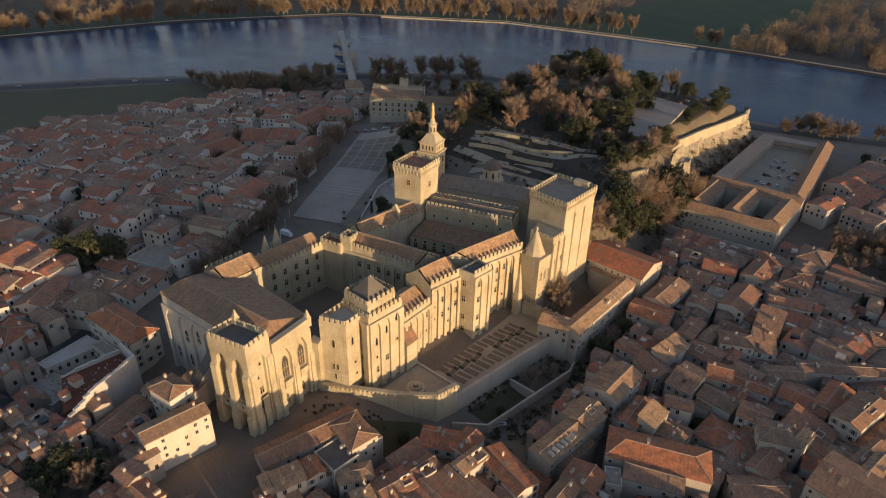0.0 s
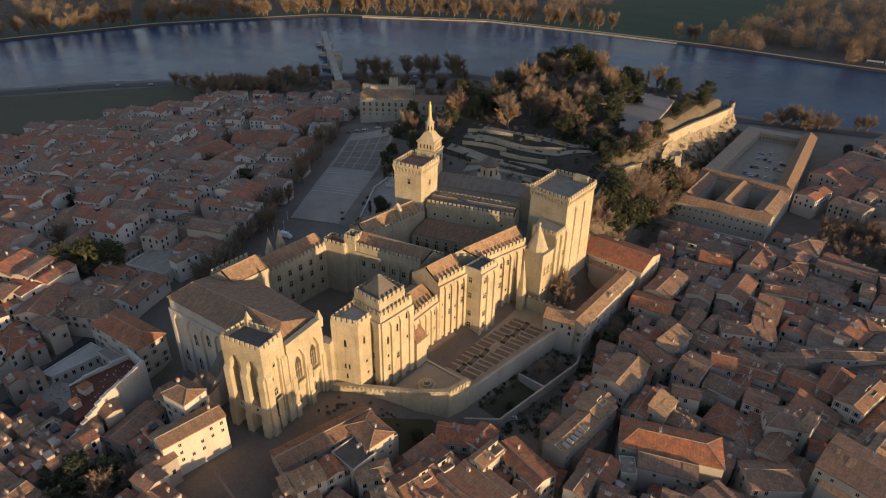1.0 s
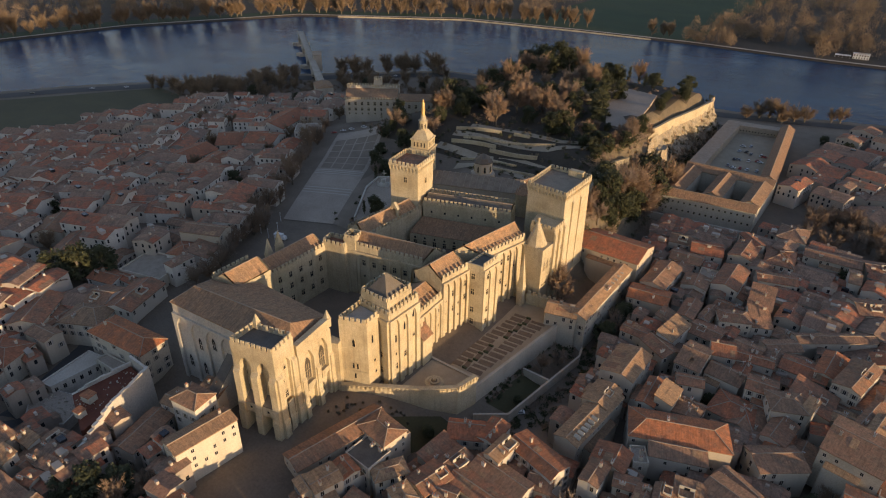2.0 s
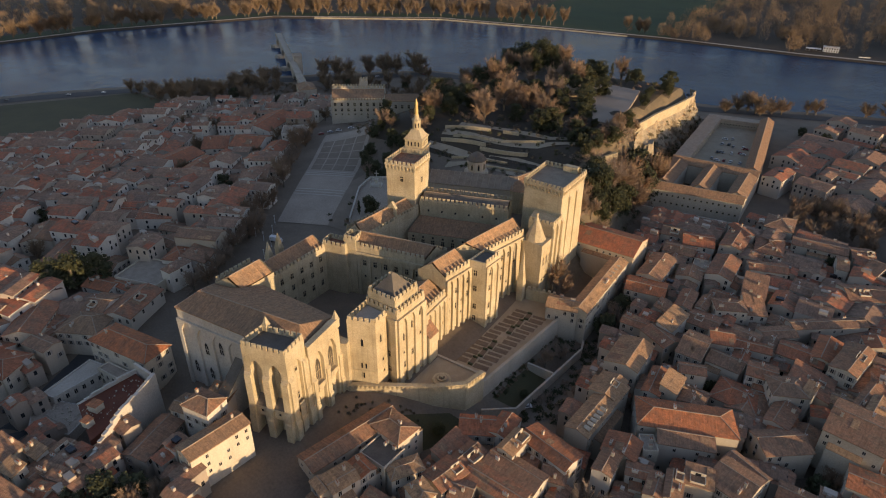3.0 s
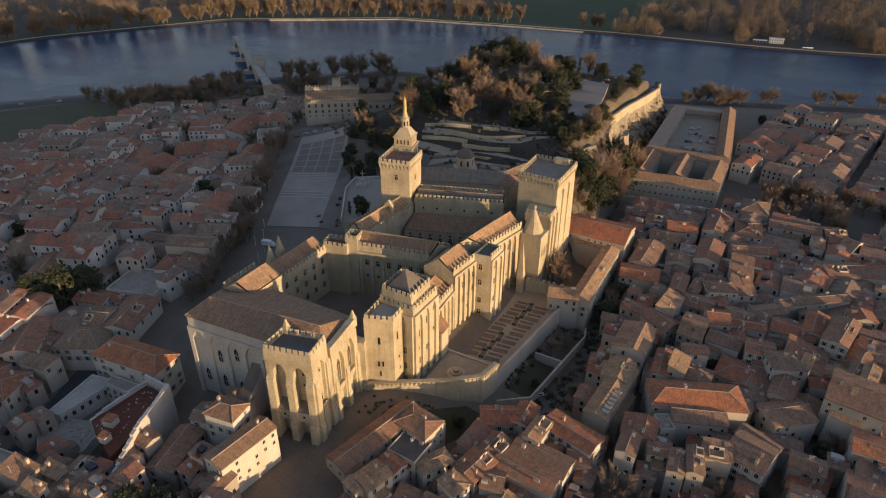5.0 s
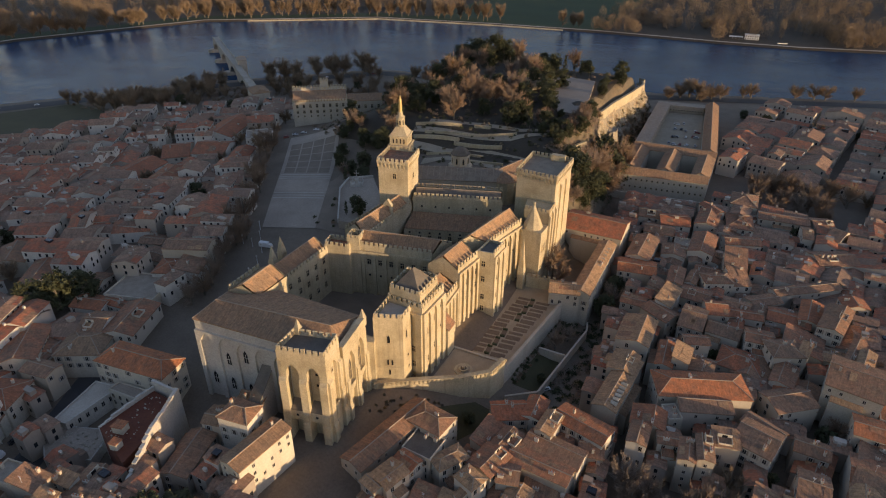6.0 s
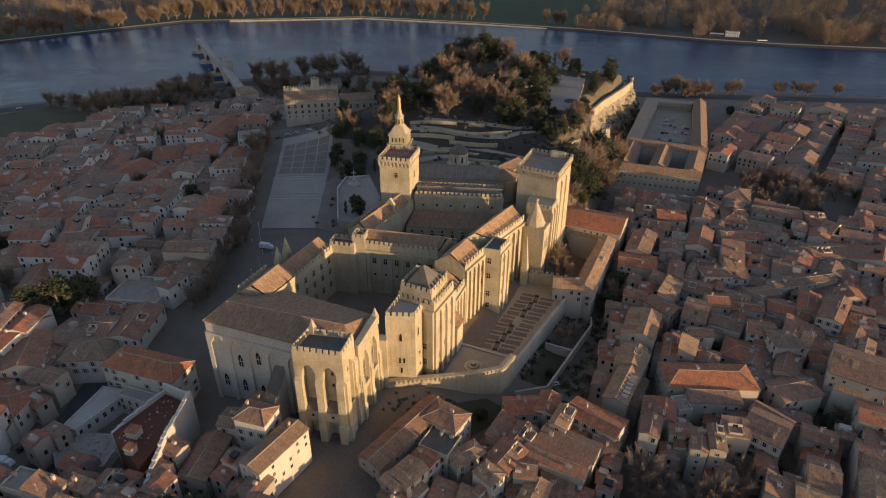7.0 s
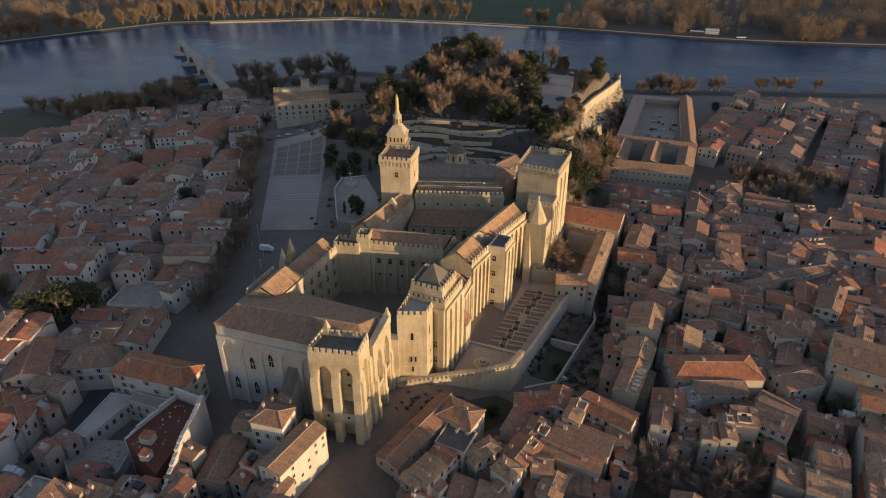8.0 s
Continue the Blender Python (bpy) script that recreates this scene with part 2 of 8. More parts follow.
# ---- building blocks ----
class Shape:
    """Collects faces, with a texture place for each corner, and turns them into one mesh."""

    def __init__(self):
        self.v, self.f, self.uv, self.m, self.k, self.at = [], [], [], [], 0, {}

    def face(self, pts, uv=None):
        ids = []
        for p in pts:
            key = (round(p[0], 3), round(p[1], 3), round(p[2], 3))
            if key not in self.at:
                self.at[key] = len(self.v)
                self.v.append(tuple(p))
            ids.append(self.at[key])
        if len(set(ids)) < len(ids):
            keep = [i for i in range(len(ids)) if ids[i] != ids[i - 1]]
            pts, ids = [pts[i] for i in keep], [ids[i] for i in keep]
            uv = [uv[i] for i in keep] if uv else None
            if len(ids) < 3 or len(set(ids)) < len(ids):
                return self
        self.f.append(tuple(ids))
        self.m.append(self.k)
        if uv is None:
            a, b = Vector(pts[0]), Vector(pts[1])
            u = (b - a).normalized() if (b - a).length > 1e-6 else Vector((1, 0, 0))
            nrm = Vector((0, 0, 0))
            for i in range(1, len(pts) - 1):
                nrm += (Vector(pts[i]) - a).cross(Vector(pts[i + 1]) - a)
            w = nrm.normalized().cross(u) if nrm.length > 1e-9 else Vector((0, 0, 1))
            uv = [((Vector(p) - a).dot(u), (Vector(p) - a).dot(w)) for p in pts]
        self.uv.extend(uv)
        return self

    def apart(self):
        """What follows shares no corner with what came before."""
        self.at = {}
        return self

    def prism(self, poly, z0, z1, top=True, bottom=False, taper=None):
        """An upright prism over a plan that runs anticlockwise; taper: another plan for the top."""
        up = taper or poly
        n = len(poly)
        for i in range(n):
            j = (i + 1) % n
            self.face([(*poly[i], z0), (*poly[j], z0), (*up[j], z1), (*up[i], z1)])
        if top:
            self.face([(*p, z1) for p in up])
        if bottom:
            self.face([(*p, z0) for p in reversed(poly)])
        return self

    def box(self, x0, y0, z0, x1, y1, z1, bottom=True):
        return self.prism([(x0, y0), (x1, y0), (x1, y1), (x0, y1)], z0, z1, True, bottom)

    def slab(self, pts, thick):
        """A sloping slab: the upper face through pts (anticlockwise from above), with its edges and underside."""
        low = [(p[0], p[1], p[2] - thick) for p in pts]
        self.face(pts)
        n = len(pts)
        for i in range(n):
            j = (i + 1) % n
            self.face([low[i], low[j], pts[j], pts[i]])
        self.face(list(reversed(low)))
        return self

    def tube(self, path, radii, sides=6, cap=True):
        """A round, tapering tube along points."""
        rings = []
        for k, p in enumerate(path):
            p = Vector(p)
            d = (Vector(path[min(k + 1, len(path) - 1)]) - Vector(path[max(k - 1, 0)])).normalized()
            a = d.orthogonal().normalized()
            b = d.cross(a)
            rings.append([p + radii[k] * (math.cos(2 * math.pi * i / sides) * a + math.sin(2 * math.pi * i / sides) * b) for i in range(sides)])
        for r, s in zip(rings, rings[1:]):
            for i in range(sides):
                j = (i + 1) % sides
                self.face([r[i], r[j], s[j], s[i]])
        if cap:
            self.face(rings[-1])
        return self

    def mesh(self, name, mat, smooth=False):
        me = bpy.data.meshes.new(name)
        me.from_pydata(self.v, [], self.f)
        layer = me.uv_layers.new(name="UVMap")
        layer.data.foreach_set("uv", [c for p in self.uv for c in p])
        for one in (mat if isinstance(mat, (list, tuple)) else [mat]):
            me.materials.append(one)
        me.polygons.foreach_set("material_index", self.m)
        if smooth:
            me.polygons.foreach_set("use_smooth", [True] * len(me.polygons))
        me.update()
        return me


def thing(name, label, category, at=(0, 0, 0), turn=0, group="", kind=""):
    ob = new(name)
    ob.matrix_world = pose(*at, 0, 0, turn)
    ob.empty_display_size = 1
    return tagged(ob, label, category, group, kind)


PARTS = {}   # the first part of each name on each thing


def under(parent, name):
    return PARTS.get((parent.name, name), parent)


def part(name, shape, mat, parent, label="", smooth=False):
    """One mesh object under a thing or part; the shape is in its own top-level thing's space."""
    me = shape if isinstance(shape, bpy.types.Mesh) else shape.mesh(name, mat, smooth)
    ob = new(name, me)
    ob.parent = parent
    PARTS.setdefault((parent.name, name), ob)
    return tagged(ob, label)


def structure(name, shape, mat, label, category, smooth=False):
    ob = new(name, shape.mesh(name, mat, smooth))
    return tagged(ob, label, category, kind="structure")


def place(name, mesh, parent, x, y, z, turn=0.0, scale=(1, 1, 1)):
    """A repeated piece that shares its mesh."""
    ob = new(name, mesh)
    ob.parent = parent
    ob.matrix_basis = pose(x, y, z, 0, 0, turn) @ Matrix.Diagonal((*scale, 1))
    return ob


def rect(x0, y0, x1, y1):
    return [(x0, y0), (x1, y0), (x1, y1), (x0, y1)]


def inset(poly, d):
    """The plan shrunk by d (grown where d is negative); convex plans, anticlockwise."""
    out, n = [], len(poly)
    for i in range(n):
        p, q, r = Vector(poly[i - 1]), Vector(poly[i]), Vector(poly[(i + 1) % n])
        a, b = (q - p).normalized(), (r - q).normalized()
        na, nb = Vector((-a.y, a.x)), Vector((-b.y, b.x))
        k = (na + nb) / (1 + na.dot(nb))
        out.append(tuple(q + d * k))
    return out


def smooth(a, b, x):
    t = np.clip((np.asarray(x, float) - a) / (b - a), 0, 1)
    return t * t * (3 - 2 * t)


def merlon_mesh(w=1.3, t=0.6, h=1.3):
    return Shape().box(-w / 2, -t / 2, 0, w / 2, t / 2, h).prism([(-w / 2 - 0.06, -t / 2 - 0.06), (w / 2 + 0.06, -t / 2 - 0.06), (w / 2 + 0.06, t / 2 + 0.06), (-w / 2 - 0.06, t / 2 + 0.06)], h, h + 0.25, True, True, [(-w / 2, -0.05), (w / 2, -0.05), (w / 2, 0.05), (-w / 2, 0.05)]).mesh("merlon", STONE)


MERLON = merlon_mesh()

# ---- terrain: the rock with its garden, the town, the river and its far bank ----
NEAR_BANK = [(-1500, -700), (-800, 120), (-710, 275), (-578, 447), (-440, 585), (-300, 612), (-140, 632), (-28, 671), (115, 723), (900, 1010), (2500, 1500)]
FAR_BANK = [(-2500, -700), (-1075, 150), (-1033, 266), (-988, 500), (-870, 738), (-636, 893), (-440, 930), (-280, 950), (-96, 952), (0, 962), (160, 1001), (900, 1250), (2500, 1800)]
WATER_Z = -38.0


def bank_distance(line, x, y):
    """Metres from a bank line: positive on its landward (south-eastern) side."""
    x, y = np.asarray(x, float), np.asarray(y, float)
    best, sign = np.full(x.shape, 1e9), np.ones(x.shape)
    for (ax, ay), (bx, by) in zip(line, line[1:]):
        dx, dy = bx - ax, by - ay
        t = np.clip(((x - ax) * dx + (y - ay) * dy) / (dx * dx + dy * dy), 0, 1)
        d = np.hypot(x - ax - t * dx, y - ay - t * dy)
        s = np.where(dx * (y - ay) - dy * (x - ax) > 0, -1.0, 1.0)
        sign = np.where(d < best, s, sign)
        best = np.minimum(d, best)
    return best * sign


def level(x, y):
    """Height of the ground, for numbers or arrays."""
    x, y = np.asarray(x, float), np.asarray(y, float)
    d = bank_distance(NEAR_BANK, x, y)
    west = -31 + 20 * smooth(40, 470, d) + 5.5 * np.exp(-((x + 300) ** 2 + (y - 265) ** 2) / (2 * 75.0 ** 2)) + 8.5 * np.exp(-((x + 338) ** 2 + (y - 342) ** 2) / (2 * 42.0 ** 2))
    west = west - 5.0 * np.exp(-((x + 378) ** 2 + (y - 222) ** 2) / (2 * 38.0 ** 2))
    east = -25 + 0 * x
    mix = smooth(-140, -92, x)
    z = west * (1 - mix) + east * mix
    z = z - 5.0 * smooth(-182, -198, x) * smooth(-300, -262, x) * smooth(84, 66, y) * smooth(16, 30, y)
    z = np.where(d < 90, np.minimum(z, -31 + 7 * smooth(20, 90, d)), z)
    edge = np.interp(y, [250, 318, 345, 376, 400, 418, 450, 486, 512, 530], [-124, -141, -139, -132, -138, -144.5, -140, -135, -131.5, -133])
    rise = smooth(edge + 2, edge - 5, x) * smooth(-345, -275, x) * smooth(262, 335, y) * smooth(590, 500, y)
    z = z * (1 - rise) + (10.5 + 2.0 * smooth(330, 420, y) + 1.2 * np.sin(x * 0.09) * np.cos(y * 0.07)) * rise
    north = smooth(-112, -124, x) * smooth(-230, -205, x) * smooth(205, 232, y) * smooth(340, 300, y)
    z = np.maximum(z, z * (1 - north) + 1.5 * north)
    z = z + (-44 - z) * smooth(4, -6, d)
    f = bank_distance(FAR_BANK, x, y)
    return np.where(f < 6, -44 + 8.5 * smooth(6, -8, f) + 0.004 * np.minimum(-f, 800) * (f < 0), z)


def ground_at(x, y):
    return float(level(x, y))


def grid_axis(lo, hi, step, far):
    inner = np.arange(lo, hi + step, step)
    outer = np.array([60, 150, 320, 700, 1500, 3000, far])
    return np.concatenate([lo - outer[::-1], inner, inner[-1] + outer])


def ground_sheet():
    xs, ys = grid_axis(-1100, 250, 6.0, 6000), grid_axis(-80, 1250, 6.0, 6000)
    gx, gy = np.meshgrid(xs, ys)
    gz = level(gx, gy)
    me = bpy.data.meshes.new("ground")
    nx, ny = len(xs), len(ys)
    idx = np.arange(nx * ny).reshape(ny, nx)
    faces = np.stack([idx[:-1, :-1], idx[:-1, 1:], idx[1:, 1:], idx[1:, :-1]], -1).reshape(-1, 4)
    me.from_pydata(np.stack([gx, gy, gz], -1).reshape(-1, 3).tolist(), [], faces.tolist())
    me.uv_layers.new(name="UVMap")
    for m in (EARTH, FIELD, SHADED_WOOD_FLOOR, SCRUB):
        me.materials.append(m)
    cx, cy = gx.ravel()[faces].mean(1), gy.ravel()[faces].mean(1)
    cz = gz.ravel()[faces]
    steep = cz.max(1) - cz.min(1) > 4.0
    far = bank_distance(FAR_BANK, cx, cy)
    # kind 2: far woods and hill, ground coloured dark in place of tree shade
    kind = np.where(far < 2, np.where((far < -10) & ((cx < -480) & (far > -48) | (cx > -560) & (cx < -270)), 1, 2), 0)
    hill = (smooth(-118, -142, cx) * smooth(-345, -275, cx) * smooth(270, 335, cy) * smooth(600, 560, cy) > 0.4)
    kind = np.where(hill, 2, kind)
    kind = np.where(steep & (kind != 1) & (cz.max(1) > -20), 3, kind)
    me.polygons.foreach_set("material_index", kind.astype(np.int32).tolist())
    me.polygons.foreach_set("use_smooth", [True] * len(faces))
    ob = new("ground", me)
    return tagged(ob, "dark worn town ground falling from the rock to the river", "ground", kind="structure")


ground_sheet()
structure("water", Shape().face([(-6500, -6000, WATER_Z), (6500, -6000, WATER_Z), (6500, 6500, WATER_Z), (-6500, 6500, WATER_Z)]), WATER,
          "broad dark blue river with a calm rippled surface", "river")


def patch(name, c, n, m, mat, label, category, dz=0.06):
    """A paved or planted sheet that lies on the ground, between four corners."""
    s = Shape()
    a, b, cc, d = (Vector(p) for p in c)

    def at(i, j):
        u, v = i / n, j / m
        p = a * (1 - u) * (1 - v) + b * u * (1 - v) + cc * u * v + d * (1 - u) * v
        return (p.x, p.y, ground_at(p.x, p.y) + dz)
    grid = [[at(i, j) for j in range(m + 1)] for i in range(n + 1)]
    for i in range(n):
        for j in range(m):
            s.face([grid[i][j], grid[i + 1][j], grid[i + 1][j + 1], grid[i][j + 1]], [(0, 0), (1, 0), (1, 1), (0, 1)])
    return structure(name, s, mat, label, category)


def strip(name, line, width, mat, label, category, dz=0.08, step=8.0):
    """A road or path that follows a line over the ground."""
    pts = []
    for a, b in zip(line, line[1:]):
        a, b = Vector(a), Vector(b)
        k = max(1, int((b - a).length / step))
        pts += [a.lerp(b, i / k) for i in range(k)]
    pts.append(Vector(line[-1]))
    s, rows = Shape(), []
    for i, p in enumerate(pts):
        d = (pts[min(i + 1, len(pts) - 1)] - pts[max(i - 1, 0)]).normalized()
        nrm = Vector((-d.y, d.x)) * width / 2
        rows.append([(*(p + k * nrm), ground_at(*(p + k * nrm)) + dz) for k in (-1, 0, 1)])
    for r, q in zip(rows, rows[1:]):
        for k in range(2):
            s.face([r[k], q[k], q[k + 1], r[k + 1]][::-1], [(0, 0), (1, 0), (1, 1), (0, 1)])
    return structure(name, s, mat, label, category)


def offset_line(line, d):
    out = []
    for i, p in enumerate(line):
        t = (Vector(line[min(i + 1, len(line) - 1)]) - Vector(line[max(i - 1, 0)])).normalized()
        out.append((p[0] + t.y * d, p[1] - t.x * d))
    return out


strip("road", offset_line(NEAR_BANK[1:-1], 24), 17, ASPHALT, "grey asphalt riverside road along the near bank", "road", 0.3)
strip("road", offset_line(FAR_BANK[1:-1], -9), 5, PALE_PAVING, "pale gravel towpath on the far bank", "path", 0.3)
strip("far_quay", [(-815, 778), (-700, 853), (-636, 895.5), (-440, 932.5), (-330, 946)], 2.5, STONE, "low sunlit stone embankment of the far bank", "embankment", 1.2, 6.0)
strip("road", [(-214, 4), (-226, 20.6), (-236, 36), (-243, 51), (-249, 64)], 9.0, ASPHALT, "dark asphalt street between town houses", "road", 0.12, 5.0)
patch("lawn", [(-330, 352), (-262, 340), (-262, 420), (-320, 440)], 12, 12, GRASS, "shaded green lawn on the slope of the rock", "lawn", 0.3)
patch("lawn", [(-771, 103), (-545, 120), (-528, 318), (-625, 330)], 16, 16, GRASS, "dark green lawn between the riverside road and the town", "lawn", 0.25)
patch("square", [(-264, 181), (-238, 193), (-306, 318), (-342, 303)], 12, 40, PAVING, "long sloping square paved in grey stone", "square", 0.25)

# ---- the palace ----
def edges(poly):
    return list(zip(poly, poly[1:] + poly[:1]))


def crenels(parent, poly, z, pitch=2.15, skip=(), back=0.32, piece=None):
    """Merlons along the edges of a plan, on its wall top."""
    for k, (p, q) in enumerate(edges(poly)):
        if k in skip:
            continue
        p, q = Vector(p), Vector(q)
        d = q - p
        n = max(2, round(d.length / pitch))
        turn = math.degrees(math.atan2(d.y, d.x))
        inner = Vector((-d.y, d.x)).normalized() * back
        for i in range(n):
            c = p + d * ((i + 0.5) / n) + inner
            place("merlon", piece or MERLON, under(parent, "parapet"), c.x, c.y, z, turn)


def corbel_row(s, p, q, n, z, out, deep):
    """Stepped corbels under a parapet, along the wall from p to q."""
    d = (q - p).normalized()
    nr = Vector((d.y, -d.x))
    for i in range(n + 1):
        c = p.lerp(q, i / n)
        for o, z0, z1 in ((out * 0.5, z - deep, z - deep * 0.5), (out, z - deep * 0.5, z)):
            ring = [c - d * 0.3 - nr * 0.1, c + d * 0.3 - nr * 0.1, c + d * 0.3 + nr * o, c - d * 0.3 + nr * o]
            s.apart().prism([tuple(v) for v in ring][::-1], z0, z1, True, True)


def corbels(parent, poly, z, out=0.6, skip=(), deep=2.2):
    """A table of corbels on each wall of a plan."""
    for k, (p, q) in enumerate(edges(poly)):
        if k not in skip:
            s = Shape()
            p, q = Vector(p), Vector(q)
            corbel_row(s, p, q, max(3, round((q - p).length / 1.8)), z, out, deep)
            tagged(part("corbel_table", s, STONE, parent), kind="stuff")


def parapet(parent, poly, z, h=0.9, t=0.6):
    """A hollow parapet wall round a flat roof."""
    s = Shape()
    inner = inset(poly, t)
    for (p, q), (a, b) in zip(edges(poly), edges(inner)):
        s.face([(*p, z), (*q, z), (*q, z + h), (*p, z + h)])
        s.face([(*b, z), (*a, z), (*a, z + h), (*b, z + h)])
        s.face([(*p, z + h), (*q, z + h), (*b, z + h), (*a, z + h)])
    part("parapet", s, STONE, parent)


def window_mesh(w, h, pointed=False, cross=True, mats=None, bars=1):
    """A stone-framed window that looks along -y: surround, set-back pane, mullions; a pointed head where asked."""
    s = Shape()
    t, out = 0.22, 0.16
    side = h - w * 0.9 if pointed else h
    head = [(-w / 2, side), (w / 2, side)] if not pointed else []
    if pointed:
        for k in range(9):
            f = k / 8
            head.append((-w / 2 + w * f, side + (h - side) * (1 - abs(2 * f - 1) ** 1.7)))
    for x0, x1, z0, z1 in ((-w / 2 - t, -w / 2, -t, side), (w / 2, w / 2 + t, -t, side), (-w / 2, w / 2, -t, 0)):
        s.box(x0, -out, z0, x1, 0, z1)
    for (xa, za), (xb, zb) in zip(head, head[1:]):
        k = (w / 2 + t) / (w / 2)
        a, b, c, d = (xa, za), (xb, zb), (xb * k, zb + t), (xa * k, za + t)
        s.face([(a[0], -out, a[1]), (b[0], -out, b[1]), (c[0], -out, c[1]), (d[0], -out, d[1])])
        s.face([(d[0], -out, d[1]), (c[0], -out, c[1]), (c[0], 0, c[1]), (d[0], 0, d[1])])
        s.face([(a[0], 0, a[1]), (b[0], 0, b[1]), (b[0], -out, b[1]), (a[0], -out, a[1])])
    if cross:
        for k in range(bars):
            x = -w / 2 + w * (k + 1) / (bars + 1)
            s.box(x - 0.07, -out * 0.7, 0, x + 0.07, 0, side)
        s.box(-w / 2, -out * 0.7, side * 0.58, w / 2, 0, side * 0.58 + 0.2)
    s.k = 1
    s.face([(-w / 2, -0.03, 0), (w / 2, -0.03, 0)] + [(x, -0.03, z) for x, z in reversed(head)])
    return s.mesh("window", mats or [STONE, DARK])


WIN_CROSS = window_mesh(1.6, 2.6)
WIN_SLIT = window_mesh(0.7, 2.4, cross=False)
WIN_LANCET = window_mesh(1.2, 4.4, pointed=True, mats=[STONE, GLASS])
WIN_TALL = window_mesh(1.8, 5.4, pointed=True, mats=[PALE_STONE, DARK])
WIN_SINGLE = window_mesh(1.0, 3.4, pointed=True, cross=False)
WIN_GREAT = window_mesh(3.0, 9.4, pointed=True, mats=[STONE, GLASS], bars=2)
WIN_SMALL = window_mesh(0.9, 1.1, cross=False)


def on_wall(parent, mesh, p, q, u, z, name="window", out=0.0):
    """A piece on the wall from p to q, at the share u of its length."""
    d = Vector(q) - Vector(p)
    c = Vector(p) + d * u + Vector((d.y, -d.x)).normalized() * out
    return place(name, mesh, parent, c.x, c.y, z, math.degrees(math.atan2(d.y, d.x)))


def arcade(parent, p, q, z0, z1, bays, depth=1.2, pier=1.6, rise=4.0, foot=None, name="blind_arcade", mat=None):
    """Tall pilasters joined by pointed arches, proud of the wall from p to q."""
    s = Shape()
    p, q = Vector(p), Vector(q)
    d = (q - p).normalized()
    nrm = Vector((d.y, -d.x)) * depth
    length = (q - p).length
    bay = (length - pier) / bays

    def at(u, z, o=1.0):
        c = p + d * u + nrm * o
        return (c.x, c.y, z)
    for i in range(bays + 1):
        u = i * bay
        b = foot if foot is not None else z0
        s.face([at(u, b), at(u + pier, b), at(u + pier, z1), at(u, z1)])
        s.face([at(u, b, 0), at(u, b), at(u, z1), at(u, z1, 0)])
        s.face([at(u + pier, b), at(u + pier, b, 0), at(u + pier, z1, 0), at(u + pier, z1)])
    for i in range(bays):
        a, w = i * bay + pier, bay - pier
        pts = []
        for k in range(9):
            t = k / 8
            x = t * w
            hgt = rise * (1 - abs(2 * t - 1) ** 1.8)
            pts.append((a + x, z1 - rise - 0.8 + hgt))
        for (ua, za), (ub, zb) in zip(pts, pts[1:]):
            s.face([at(ua, za), at(ub, zb), at(ub, z1), at(ua, z1)])
            s.face([at(ua, za, 0), at(ub, zb, 0), at(ub, zb), at(ua, za)])
    s.face([at(0, z1), at(length, z1), at(length, z1, 0), at(0, z1, 0)])
    part(name, s, mat or STONE, parent)


def stepped_buttress(parent, p, q, u, z0, steps, width=2.2):
    """A buttress on the wall from p to q, set back in steps (top height, depth) with sloped heads."""
    s = Shape()
    p, q = Vector(p), Vector(q)
    d = (q - p).normalized()
    nrm = Vector((d.y, -d.x))
    c = p + (q - p) * u
    za = z0
    for n, (zb, dep) in enumerate(steps):
        a = [c - d * width / 2, c - d * width / 2 + nrm * dep, c + d * width / 2 + nrm * dep, c + d * width / 2]
        nxt = steps[n + 1][1] if n + 1 < len(steps) else 0.0
        s.prism([tuple(v) for v in a], za, zb, False)
        b = [c - d * width / 2, c - d * width / 2 + nrm * nxt, c + d * width / 2 + nrm * nxt, c + d * width / 2]
        s.prism([tuple(v) for v in a], zb, zb + (dep - nxt) * 1.3, True, False, [tuple(v) for v in b])
        za = zb
    part("buttress", s, STONE, parent)


def flat_tower(name, label, poly, z0, z1, roof=LEAD, skip=(), cor=False, merlons=True, batter=0.0):
    """A square tower: walls, a flat roof behind a parapet, merlons."""
    t = thing(name, label, "tower", group="palace towers and wings")
    part("wall", Shape().prism(inset(poly, -batter), z0, z1, False, False, poly), STONE, t)
    top = poly
    if cor:
        top = inset(poly, -0.6)
        corbels(t, poly, z1)
        part("ledge", Shape().prism(top, z1, z1 + 0.3, False, True), STONE, t)
        z1 += 0.3
    part("roof", Shape().face([(*p, z1 - 0.05) for p in inset(top, 0.55)]), roof, t)
    parapet(t, top, z1 - 0.06)
    if merlons:
        crenels(t, top, z1 + 0.84, skip=skip)
    return t


